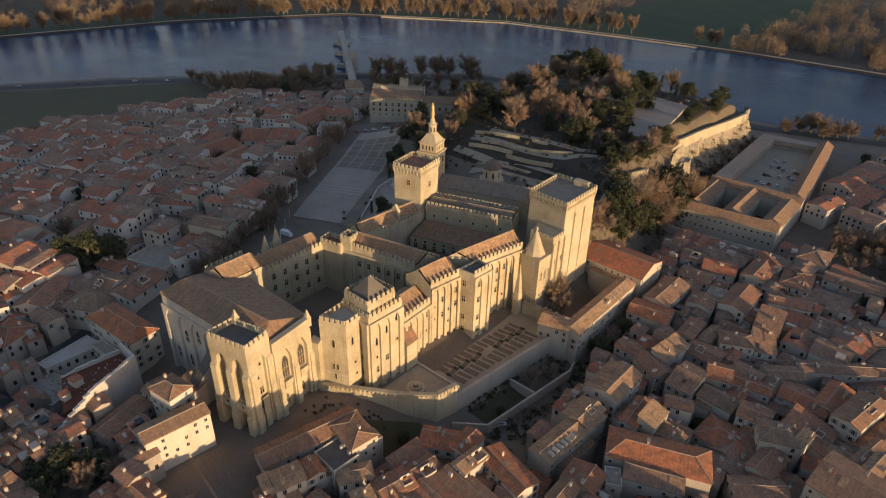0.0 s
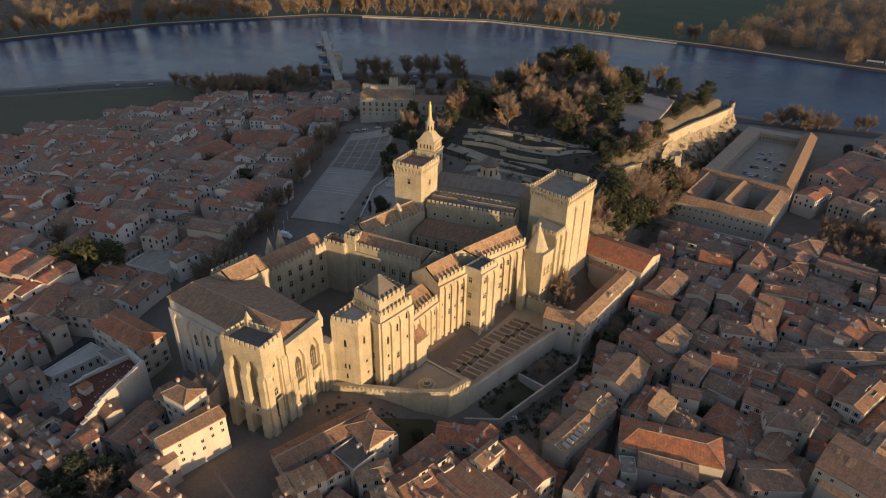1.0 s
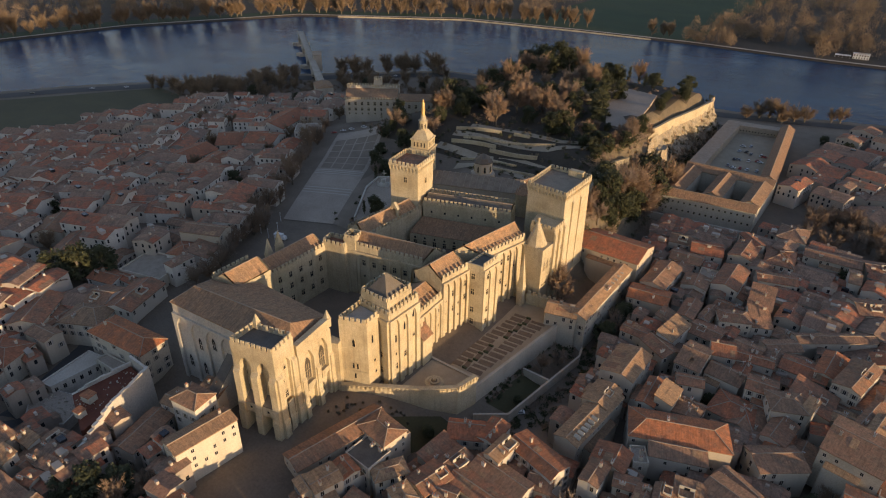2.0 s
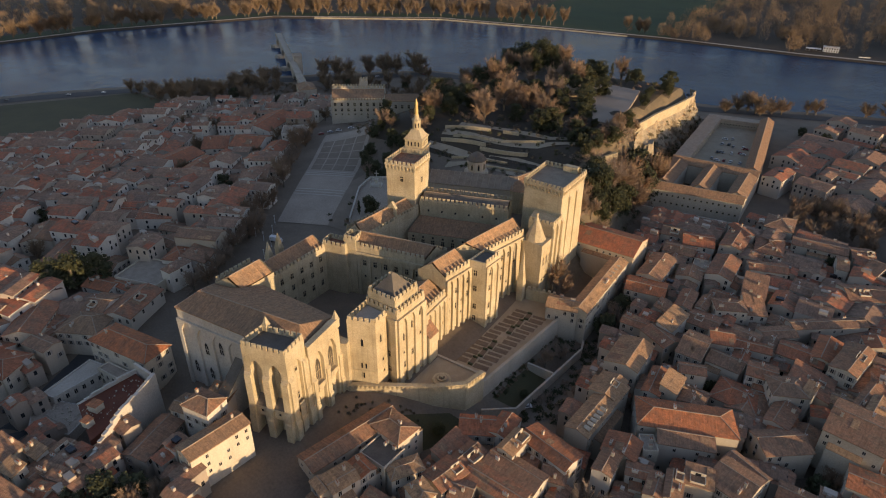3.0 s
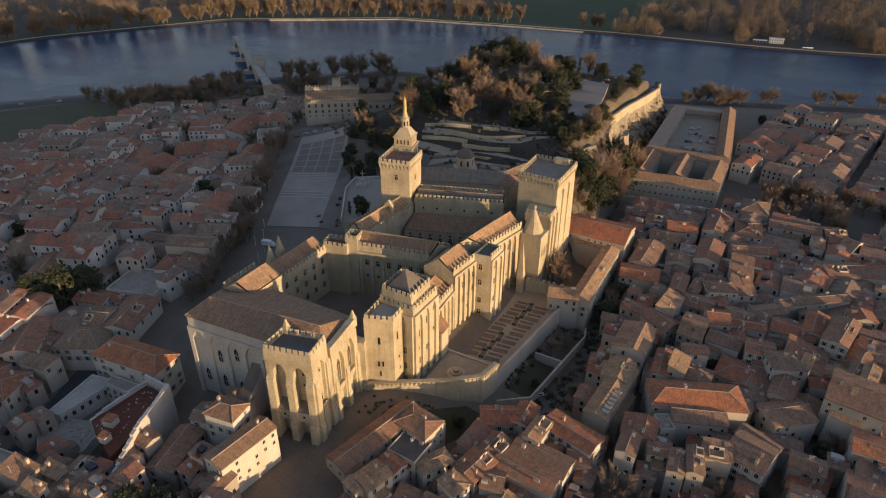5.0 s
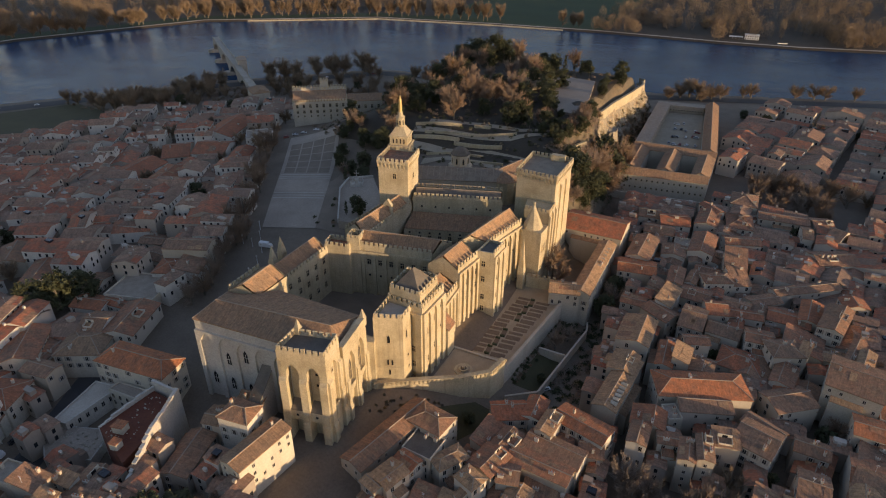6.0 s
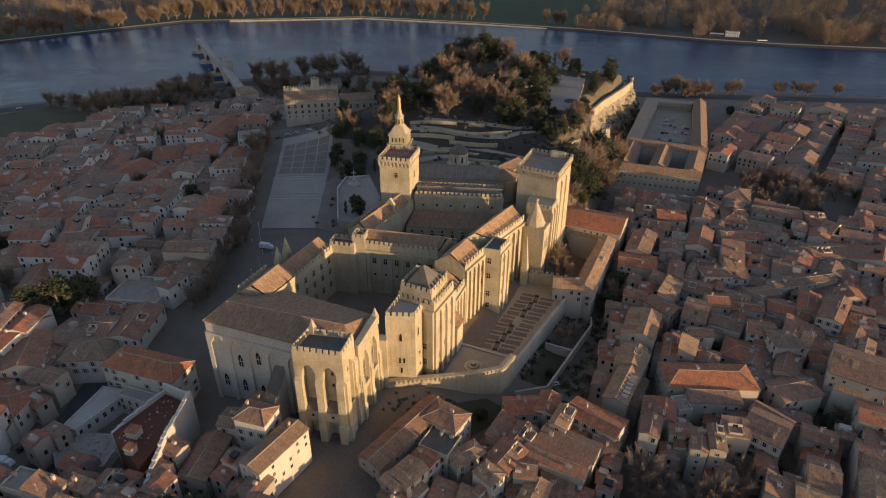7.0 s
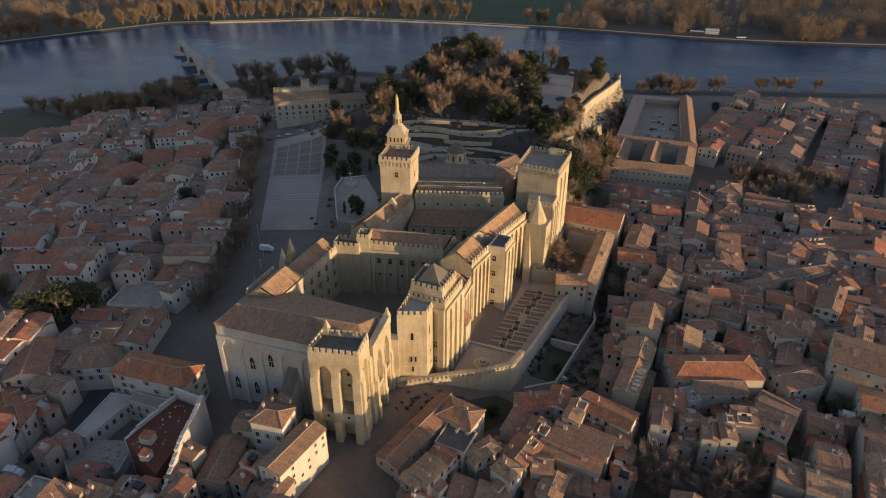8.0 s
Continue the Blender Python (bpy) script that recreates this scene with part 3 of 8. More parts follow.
def gable_roof(quad, z_eave, z_ridge, along=0, over=0.4, thick=0.3, hip=(0, 0), mid=0.5):
    """A ridged roof over a four-cornered plan. along=0: the ridge runs from the middle of edge 3 to that of edge 1. hip: how far the ridge's ends stand in."""
    q = [Vector(p) for p in (quad if along == 0 else quad[1:] + quad[:1])]
    q = [Vector(p) for p in inset([tuple(v) for v in q], -over)]
    r0, r1 = q[0].lerp(q[3], mid), q[1].lerp(q[2], mid)
    ax = (r1 - r0).normalized()
    h0, h1 = r0 + ax * hip[0], r1 - ax * hip[1]
    P = lambda v, z: (v.x, v.y, z)
    s = Shape()
    s.slab([P(q[0], z_eave), P(q[1], z_eave), P(h1, z_ridge), P(h0, z_ridge)], thick)
    s.slab([P(q[2], z_eave), P(q[3], z_eave), P(h0, z_ridge), P(h1, z_ridge)], thick)
    if hip[0]:
        s.slab([P(q[3], z_eave), P(q[0], z_eave), P(h0, z_ridge)], thick)
    if hip[1]:
        s.slab([P(q[1], z_eave), P(q[2], z_eave), P(h1, z_ridge)], thick)
    s.k = 1
    s.tube([P(h0, z_ridge + 0.02), P(h1, z_ridge + 0.02)], [0.2, 0.2], 6)
    for h, ends in ((h0, (q[3], q[0]) if hip[0] else ()), (h1, (q[1], q[2]) if hip[1] else ())):
        for e in ends:
            s.tube([P(e, z_eave + 0.02), P(h, z_ridge + 0.02)], [0.16, 0.16], 5)
    return s


def gable_walls(quad, z0, z_eave, z_ridge, along=0, hip=(0, 0), mid=0.5):
    q = quad if along == 0 else quad[1:] + quad[:1]
    s = Shape()
    m = [tuple(Vector(q[0]).lerp(Vector(q[3]), mid)), tuple(Vector(q[1]).lerp(Vector(q[2]), mid))]
    s.face([(*q[0], z0), (*q[1], z0), (*q[1], z_eave), (*q[0], z_eave)])
    s.face([(*q[2], z0), (*q[3], z0), (*q[3], z_eave), (*q[2], z_eave)])
    s.face([(*q[1], z0), (*q[2], z0), (*q[2], z_eave)] + ([] if hip[1] else [(*m[1], z_ridge)]) + [(*q[1], z_eave)])
    s.face([(*q[3], z0), (*q[0], z0), (*q[0], z_eave)] + ([] if hip[0] else [(*m[0], z_ridge)]) + [(*q[3], z_eave)])
    return s


def wing(name, label, quad, z0, z_wall, z_ridge, roof=TILES, along=0, mer=(), hip=(0, 0), category="palace wing", stone=None):
    """A long range with a tiled ridged roof; mer: the edges whose wall rises into a battlement."""
    t = thing(name, label, category, group="palace towers and wings")
    inner = inset(quad, 0.7)
    part("wall", gable_walls(quad, z0, z_wall, z_ridge, along, hip), stone or STONE, t)
    part("roof", gable_roof(inner if mer else quad, z_wall + 0.25, z_ridge + 0.3, along, 0.0 if mer else 0.4, 0.3, hip), [roof, MORTAR], t)
    for k in mer:
        p, q = quad[k], quad[(k + 1) % 4]
        a, b = inner[k], inner[(k + 1) % 4]
        s = Shape().prism([p, q, b, a], z_wall, z_wall + 0.9)
        part("parapet", s, STONE, t)
        pv, qv = Vector(p), Vector(q)
        d = qv - pv
        n = max(2, round(d.length / 2.15))
        inn = Vector((-d.y, d.x)).normalized() * 0.32
        for i in range(n):
            c = pv + d * ((i + 0.5) / n) + inn
            place("merlon", MERLON, under(t, "parapet"), c.x, c.y, z_wall + 0.88, math.degrees(math.atan2(d.y, d.x)))
    return t


def pinnacle(parent, x, y, z, w=1.6, h=3.0, tip=3.0, name="pinnacle"):
    s = Shape().box(x - w / 2, y - w / 2, z, x + w / 2, y + w / 2, z + h)
    s.box(x - w / 2 - 0.15, y - w / 2 - 0.15, z + h, x + w / 2 + 0.15, y + w / 2 + 0.15, z + h + 0.3)
    s.prism(rect(x - w / 2, y - w / 2, x + w / 2, y + w / 2), z + h + 0.3, z + h + tip, True, False, rect(x - 0.1, y - 0.1, x + 0.1, y + 0.1))
    part(name, s, STONE, parent)


def build_palace():
    # corner tower at the southern end
    SL = [(-158.4, 71.6), (-142.6, 75.4), (-144.6, 85.4), (-159.2, 81.6)]
    t = flat_tower("corner_tower", "tall buttressed pale limestone corner tower with flat lead roof", SL, 20.4, 24.2, LEAD)

    def inward(a, b, k):
        """The wall line from a to b, set back by k."""
        n = Vector((b[1] - a[1], a[0] - b[0])).normalized() * k
        return (a[0] - n.x, a[1] - n.y), (b[0] - n.x, b[1] - n.y)
    south, east, west = inward(SL[0], SL[1], 2.7), inward(SL[1], SL[2], 1.3), inward(SL[3], SL[0], 1.4)
    core = [(-156.4, 74.8), (-144.2, 77.7), (-145.9, 85.1), (-157.7, 82.0)]
    part("core_wall", Shape().prism(core, -18, 20.6), STONE, t)
    arcade(t, *south, 2, 20.5, 2, 2.7, 2.5, 2.8, foot=-18)
    arcade(t, *east, 2, 20.5, 1, 1.3, 2.8, 2.6, foot=-18)
    arcade(t, *west, 2, 20.5, 1, 1.4, 2.8, 3.6, foot=-18)
    for u in (0.077, 0.5, 0.923):
        stepped_buttress(t, SL[0], SL[1], u, -18, [(-3.5, 1.7), (0.5, 1.3), (13.4, 0.9)], 2.5)
    for u, tops in ((0.13, [(-4, 1.2), (14.0, 0.8)]), (0.52, [(-5, 0.6), (1.5, 0.3)]), (0.9, [(-4, 1.3), (5, 1.0), (16.5, 0.7)])):
        stepped_buttress(t, SL[1], SL[2], u, -18, tops, 2.6)
    d = (Vector(SL[1]) - Vector(SL[0])).normalized()
    n = Vector((d.y, -d.x))
    for u in (0.29, 0.71):
        c = Vector(south[0]).lerp(Vector(south[1]), u)
        q = [tuple(c + d * x + n * y) for x, y in ((-2.2, 0), (-2.2, 3.1), (2.2, 3.1), (2.2, 0))]
        part("machicoulis", Shape().prism(q, -3.0, 1.0, False, True), STONE, t)
        lean = Shape().slab([(*q[1], 1.1), (*q[2], 1.1), (*q[3], 3.8), (*q[0], 3.8)], 0.25)
        part("lean_to_roof", lean, LEAD, t)
        e = [tuple(c + d * x + n * 3.1) for x in (-2.2, 2.2)]
        on_wall(t, WIN_SMALL, e[0], e[1], 0.5, -1.3)
        on_wall(t, WIN_SMALL, core[0], core[1], u, 10, out=0.05)
        on_wall(t, WIN_SMALL, core[0], core[1], u, 14.5, out=0.05)
    for u, z in ((0.42, 9.5), (0.45, -3.0), (0.5, 3.0), (0.56, 14.5)):
        on_wall(t, WIN_CROSS if z < 5 else WIN_SMALL, *east, u, z, out=0.25)
    pinnacle(t, -157.6, 82.0, 24.5, 1.7, 2.2, 3.2)
    # great chapel
    CH = [(-198.4, 76.2), (-159.0, 79.6), (-159.2, 96.5), (-199.2, 93.2)]
    t = thing("great_chapel", "large pale limestone chapel with a broad brown tiled roof", "chapel", group="palace towers and wings")
    part("wall", Shape().prism(CH, -16, 20.2, False), PALE_STONE, t)
    part("north_wall", Shape().prism([(-185.5, 96), (-149, 100), (-149.6, 104.6), (-185.3, 104.6)], -16, 18.6), STONE, t)
    A, B, C, D = (-198.8, 75.9, 20.6), (-145.9, 84.0, 20.6), (-149.4, 105.0, 19.2), (-200.0, 94.4, 20.3)
    R0, R1 = (-195.2, 84.6, 24.3), (-151.0, 90.2, 24.3)
    M, E, F = (-159.0, 79.2, 20.6), (-185.5, 105.0, 19.0), (-186.0, 96.4, 20.0)
    roof = Shape().slab([A, M, R1, R0], 0.35).slab([M, B, R1], 0.35).slab([C, E, R0, R1], 0.35).slab([E, F, D, R0], 0.35).slab([D, A, R0], 0.35).slab([B, C, R1], 0.35)
    roof.k = 1
    roof.tube([R0, R1], [0.2, 0.2], 6).tube([A, R0], [0.16, 0.16], 5).tube([D, R0], [0.16, 0.16], 5)
    part("roof", roof, [TILES_BROWN, MORTAR], t)
    for i in range(17):
        c = Vector(CH[0]).lerp(Vector(CH[1]), (i + 0.5) / 17)
        part("merlon", Shape().box(c.x - 0.75, c.y - 0.05, 19.0, c.x + 0.75, c.y + 0.55, 20.45), PALE_STONE, t)
    arcade(t, CH[0], CH[1], -16, 16.5, 5, 0.9, 1.6, 4.0, mat=PALE_STONE)
    for u, z in ((0.116, -6.5), (0.308, -7), (0.308, 4.0), (0.5, -7.5), (0.5, 7.0), (0.884, 3.5), (0.884, -6)):
        on_wall(t, WIN_TALL, CH[0], CH[1], u, z, out=0.05)
    CE = [(-159.0, 79.6), (-144.6, 85.4), (-147.3, 102.4), (-159.2, 96.5)]
    part("east_wall", Shape().prism(CE, -16, 20.0), STONE, t)
    part("east_parapet", Shape().prism([(-145.4, 85.8), (-143.2, 85.2), (-145.9, 102.2), (-148.1, 102.2)], 16.9, 21.2), STONE, t)
    for u in (0.3, 0.74):
        c = Vector(CE[1]).lerp(Vector(CE[2]), u)
        o = [(c.x - 0.4, c.y - 1.9), (c.x + 1.7, c.y - 1.6), (c.x + 1.2, c.y + 1.9), (c.x - 0.8, c.y + 1.6)]
        part("oriel", Shape().prism(inset(o, 0.75), -1.6, 0.6, False, True, o).prism(o, 0.6, 2.5), STONE, t)
    fx0, fx1 = -172.2, -168.0
    flyer = Shape()
    for x, turn in ((fx0, -1), (fx1, 1)):
        side = [(x, 67.6, -16), (x, 79.4, -16), (x, 79.4, 9.5), (x, 67.6, -3.2)]
        flyer.face(side if turn > 0 else side[::-1])
    flyer.face([(fx0, 67.6, -16), (fx1, 67.6, -16), (fx1, 67.6, -3.2), (fx0, 67.6, -3.2)])
    part("great_buttress", flyer, PALE_STONE, t)
    part("buttress_roof", Shape().slab([(fx0 - 0.2, 67.3, -3.1), (fx1 + 0.2, 67.3, -3.1), (fx1 + 0.2, 79.5, 9.8), (fx0 - 0.2, 79.5, 9.8)], 0.3), LEAD, t)
    e0, e1 = CE[1], CE[2]
    arcade(t, e0, e1, -16, 17.0, 2, 1.4, 2.4, 5.0)
    for u in (0.3, 0.74):
        on_wall(t, WIN_GREAT, e0, e1, u, 3.0, out=0.05)
    for u in (0.08, 0.52, 0.97):
        stepped_buttress(t, e0, e1, u, -18, [(-5, 2.3), (6, 1.9)], 2.0)
    for u in (0.26, 0.72):
        on_wall(t, WIN_LANCET, e0, e1, u, -8.5, out=0.05)
    pinnacle(t, -147.0, 102.6, 17.5, 1.8, 3.2, 3.6)
    # low link and the wardrobe tower
    part("link_wall", Shape().prism([(-147.3, 102.4), (-143.6, 103.5), (-144.8, 106.4), (-149, 106)], -16, 10.5), STONE, t)
    GR = [(-145.0, 105.8), (-135.3, 109.7), (-136.2, 119.0), (-146.2, 118.5)]
    t = flat_tower("wardrobe_tower", "pale limestone tower with flat stone-slab roof and battlements", GR, -14, 18.6, PALE_PAVING, skip=(2,))
    on_wall(t, WIN_SINGLE, GR[0], GR[1], 0.5, 8.5)
    for u, z in ((0.45, -1.5), (0.6, -1.5), (0.5, -6.0)):
        on_wall(t, WIN_SLIT, GR[0], GR[1], u, z)
    for u, z in ((0.3, 9.5), (0.4, 0.5), (0.45, -5)):
        on_wall(t, WIN_SINGLE if z > 5 else WIN_SMALL, GR[1], GR[2], u, z)
    gd = (Vector(GR[1]) - Vector(GR[0])).normalized()
    gn = Vector((gd.y, -gd.x)) * 0.18
    part("string_course", Shape().prism([tuple(Vector(GR[0]) + gn), tuple(Vector(GR[1]) + gn), GR[1], GR[0]], -2.9, -2.5, True, True), STONE, t)
    # great tower with lead pyramid
    AL = [(-146.2, 117.6), (-131.4, 116.8), (-131.0, 133.2), (-146.2, 133.0)]
    t = flat_tower("pope_tower", "high limestone tower with battlements and a grey lead pyramid roof", AL, -16, 19.6, PALE_PAVING)
    AU = [(-145.4, 118.2), (-132.8, 117.9), (-132.8, 131.4), (-145.4, 131.4)]
    part("upper_wall", Shape().prism(AU, 19, 24.0, False), STONE, t)
    parapet(t, AU, 23.9)
    crenels(t, AU, 24.7)
    part("pyramid_roof", Shape().prism(inset(AU, 0.6), 24.1, 31.0, True, False, inset(AU, 6.2)), LEAD, t)
    arcade(t, AL[0], AL[1], -16, 18.0, 2, 0.9, 2.6, 3.0)
    arcade(t, AL[1], AL[2], -16, 18.0, 3, 0.9, 2.2, 3.0)
    for u, z in ((0.2, 7), (0.5, 10), (0.2, -5.5), (0.5, -2.5), (0.2, 1), (0.8, 13), (0.82, 4)):
        on_wall(t, WIN_SINGLE if z > 5 else WIN_SMALL if z > 0 else WIN_CROSS, AL[1], AL[2], u, z, out=0.06)
    for z in (-7, 0):
        on_wall(t, WIN_CROSS, AL[0], AL[1], 0.75, z, out=0.06)
    # eastern range in three heights, and its middle tower
    F1 = [(-150, 133.0), (-133.2, 133.0), (-134.4, 152.5), (-150, 152.5)]
    t = wing("low_east_wing", "lower limestone wing with red tiled roof beside the great tower", F1, -14, 8.5, 12.5, TILES_OCHRE, 1, (1,))
    arcade(t, F1[1], F1[2], -14, 7.4, 5, 0.8, 1.3, 2.2)
    for u, z, win in ((0.2, 3, WIN_CROSS), (0.2, -2, WIN_SMALL), (0.42, 3.5, WIN_CROSS), (0.42, -3.5, WIN_CROSS), (0.64, 4, WIN_SMALL), (0.64, 0, WIN_SMALL), (0.64, -6, WIN_CROSS), (0.86, 2, WIN_CROSS), (0.86, -5, WIN_SMALL)):
        on_wall(t, win, F1[1], F1[2], u, z, out=0.04)
    lq = [(-133.2, 134.0), (-129.4, 134.0), (-129.6, 140), (-133.4, 140)]
    lz = (3.4, -0.3, -0.3, 3.4)
    lw = Shape()
    for i in range(4):
        j = (i + 1) % 4
        lw.face([(*lq[i], -16), (*lq[j], -16), (*lq[j], lz[j]), (*lq[i], lz[i])])
    part("lean_to", lw, STONE, t)
    part("lean_to_roof", Shape().slab([(-133.3, 133.8, 3.7), (-129.0, 133.8, -0.2), (-129.2, 140.2, -0.2), (-133.5, 140.2, 3.7)], 0.25), TILES, t)
    F2 = [(-148, 152.5), (-134.4, 152.5), (-132.4, 168.0), (-147, 168.0)]
    t = wing("middle_east_wing", "limestone wing with battlements and ochre tiled roof", F2, -16, 15.4, 20.2, TILES_OCHRE, 1, (1,))
    arcade(t, F2[1], F2[2], -16, 14.3, 4, 1.0, 1.4, 2.6)
    for u, z, win in ((0.14, 4, WIN_SMALL), (0.14, -2, WIN_SMALL), (0.38, 5.5, WIN_CROSS), (0.38, -2, WIN_CROSS), (0.62, 0, WIN_SMALL), (0.62, -6, WIN_SMALL), (0.86, 7, WIN_CROSS), (0.86, 0.5, WIN_CROSS)):
        on_wall(t, win, F2[1], F2[2], u, z, out=0.04)
    G = [(-132.8, 167.6), (-125.2, 168.4), (-124.6, 178.8), (-132.2, 179)]
    t = flat_tower("middle_tower", "slender limestone tower standing out from the east front", G, -18, 16.8, LEAD, skip=(0, 2, 3), merlons=True)
    arcade(t, G[1], G[2], -18, 15.8, 2, 0.7, 1.6, 2.6)
    for z in (10.5, 3, -6, -12):
        on_wall(t, WIN_CROSS, G[0], G[1], 0.4, z)
        on_wall(t, WIN_CROSS, G[1], G[2], 0.3, z)
    F3 = [(-146, 168.0), (-131.8, 178.8), (-126.4, 204.5), (-140, 209)]
    t = wing("long_east_wing", "long limestone wing with battlements and ochre tiled roof", F3, -18, 15.4, 20.2, TILES_OCHRE, 1, (1,))
    arcade(t, F3[1], F3[2], -18, 14.3, 6, 1.0, 1.4, 2.6)
    for u, z, win in ((0.25, 6.5, WIN_CROSS), (0.25, -1.5, WIN_CROSS), (0.42, 7, WIN_CROSS), (0.44, 2.5, WIN_SMALL), (0.42, -3, WIN_CROSS), (0.58, 7.5, WIN_CROSS), (0.58, -6, WIN_SMALL), (0.75, 3, WIN_SMALL), (0.09, -5, WIN_SMALL)):
        on_wall(t, win, F3[1], F3[2], u, z, out=0.04)
    # chapel tower with stone spire
    SJ = [(-125.6, 202.6), (-115.9, 202.0), (-115.7, 211.5), (-126, 211.5)]
    t = thing("chapel_tower", "limestone chapel tower with an eight-sided stone spire", "tower", group="palace towers and wings")
    part("wall", Shape().prism(SJ, -20, 13.2), STONE, t)
    SK = [(-128, 211.5), (-115.7, 211.5), (-115.9, 221.6), (-130, 221.6)]
    part("tall_wall", Shape().prism(SK, -20, 19.4), STONE, t)
    crenels(t, SK, 19.4, skip=(2, 3))
    o8 = [(-121.8 + 4.8 * math.cos(a * math.pi / 4 + 0.39), 206.8 + 4.8 * math.sin(a * math.pi / 4 + 0.39)) for a in range(8)]
    t8 = [(-121.8 + 0.35 * math.cos(a * math.pi / 4 + 0.39), 206.8 + 0.35 * math.sin(a * math.pi / 4 + 0.39)) for a in range(8)]
    part("spire", Shape().prism(o8, 13.2, 24.4, True, False, t8), STONE, t)
    part("finial", Shape().prism(inset(t8, -0.25), 24.4, 26.0), STONE, t)
    for u in (0.25, 0.55, 0.85):
        on_wall(t, WIN_LANCET, SJ[1], SJ[2], u, 2)
        on_wall(t, WIN_SMALL, SJ[1], SJ[2], u, -6)
        on_wall(t, WIN_CROSS, SK[1], SK[2], u, 6)
    for u in (0.02, 0.5, 0.98):
        stepped_buttress(t, SK[1], SK[2], u, -20, [(17.5, 1.0)], 1.8)
    pinnacle(t, -122.5, 197.5, -16, 3.0, 10, 17.0, "corner_turret")
    # keep at the north-eastern corner
    TR = [(-136.4, 222.4), (-116.8, 221.2), (-116.8, 246.6), (-137.0, 246.4)]
    t = flat_tower("great_keep", "tallest limestone keep with corbelled battlements and flat roof", TR, -24, 31.6, NAVE_SLABS, cor=True, batter=0.8)
    on_wall(t, WIN_SLIT, TR[0], TR[1], 0.5, 20)
    for u, z in ((0.25, 24), (0.5, 15), (0.72, 8), (0.3, 2), (0.6, -3)):
        on_wall(t, WIN_CROSS, TR[1], TR[2], u, z)
    for u in (0.33, 0.66):
        stepped_buttress(t, TR[1], TR[2], u, -24, [(26, 0.9)], 1.6)
    part("stair_head", Shape().box(-127, 244, 31.5, -120, 247, 34.8), STONE, t)
    # bell-shaped north-western tower
    CM = [(-198.2, 196.4), (-183.6, 199.4), (-186.6, 215.4), (-201.2, 212.4)]
    t = flat_tower("north_west_tower", "square limestone tower with corbelled battlements above the cloister", CM, -12, 34.8, TILES, cor=True)
    on_wall(t, WIN_CROSS, CM[0], CM[1], 0.55, 27)
    on_wall(t, WIN_CROSS, CM[1], CM[2], 0.5, 25)
    # ranges of the old cloister
    NW = [(-182.4, 202.0), (-141.2, 216.4), (-145.2, 228.0), (-186.6, 213.6)]
    t = wing("north_wing", "cloister range with a lead roof between two lines of battlements", NW, -8, 17.4, 19.6, LEAD, 0, (0, 2))
    corbels(t, NW, 17.2, 0.5, (1, 2, 3))
    for k in range(6):
        on_wall(t, WIN_SMALL, NW[0], NW[1], 0.1 + k * 0.155, 12.2)
    WW = [(-197, 164), (-184, 162.5), (-182.6, 201), (-194, 199)]
    t = wing("west_cloister_wing", "cloister range with ochre tiled roof and battlements", WW, -12, 13.6, 18.4, TILES_OCHRE, 1, (1, 3))
    CO = [(-186.0, 152.2), (-150.0, 160.0), (-146.0, 171.5), (-183.0, 164.0)]
    t = wing("conclave_wing", "limestone range with battlements and brown tiled roof above the courtyard", CO, -12, 14.6, 19.4, TILES_BROWN, 0, (0, 2))
    arcade(t, CO[0], CO[1], -10, 12.6, 7, 0.8, 1.4, 2.6)
    for k in range(7):
        on_wall(t, WIN_CROSS, CO[0], CO[1], 0.09 + k * 0.137, 6)
        on_wall(t, WIN_SMALL, CO[0], CO[1], 0.09 + k * 0.137, 0)
    GT = [(-196.2, 147.4), (-185.0, 149.6), (-186.4, 156.4), (-197.6, 154.2)]
    t = flat_tower("lodge_tower", "low limestone tower with small tiled roof over the courtyard gate", GT, -12, 13.9, TILES_RED)
    G2 = [(-187.0, 151.4), (-181.4, 152.6), (-182.6, 158.6), (-188.2, 157.4)]
    t = flat_tower("stair_turret", "small square limestone stair turret", G2, -12, 17.4, LEAD)
    WG = [(-207, 112), (-194.6, 112), (-194.8, 147.6), (-207, 147)]
    t = wing("west_wing", "long west wing with brown tiled roof beside the square", WG, -14, 12.2, 17.0, TILES_BROWN, 1, (1,))
    for k in range(6):
        for z in (-5, 1.5, 7):
            on_wall(t, WIN_CROSS, WG[1], WG[2], 0.1 + k * 0.16, z)
            on_wall(t, WIN_CROSS, WG[3], WG[0], 0.1 + k * 0.16, z)
    GB = [(-200, 94.6), (-187.3, 96.2), (-187.3, 112.0), (-200.5, 112.0)]
    t = wing("gate_block", "high limestone block with a bright ochre tiled roof", GB, -14, 20.6, 24.2, TILES_OCHRE, 1, (3,))
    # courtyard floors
    # The great courtyard takes darker paving, which paints in its deep shade.
    structure("courtyard", Shape().face([(-195, 96, -9.5), (-148, 102, -9.5), (-148, 162, -9.5), (-195, 152, -9.5)]), BROWN_PAVING, "paved great courtyard of the palace, deep shade put into its darker paving colour", "courtyard")
    structure("cloister_floor", Shape().face([(-184, 164, 1.0), (-144, 171, 1.0), (-140, 217, 1.0), (-184, 202, 1.0)]), SOIL, "dark planted cloister garth", "courtyard")
    gal = thing("cloister_gallery", "low cloister gallery with brown tiled lean-to roof", "gallery", group="palace towers and wings")
    gq = [(-180.5, 189.0), (-147.5, 200.5), (-145.0, 213.0), (-182.0, 201.0)]
    part("wall", Shape().prism(gq, 0, 6.6, False), STONE, gal)
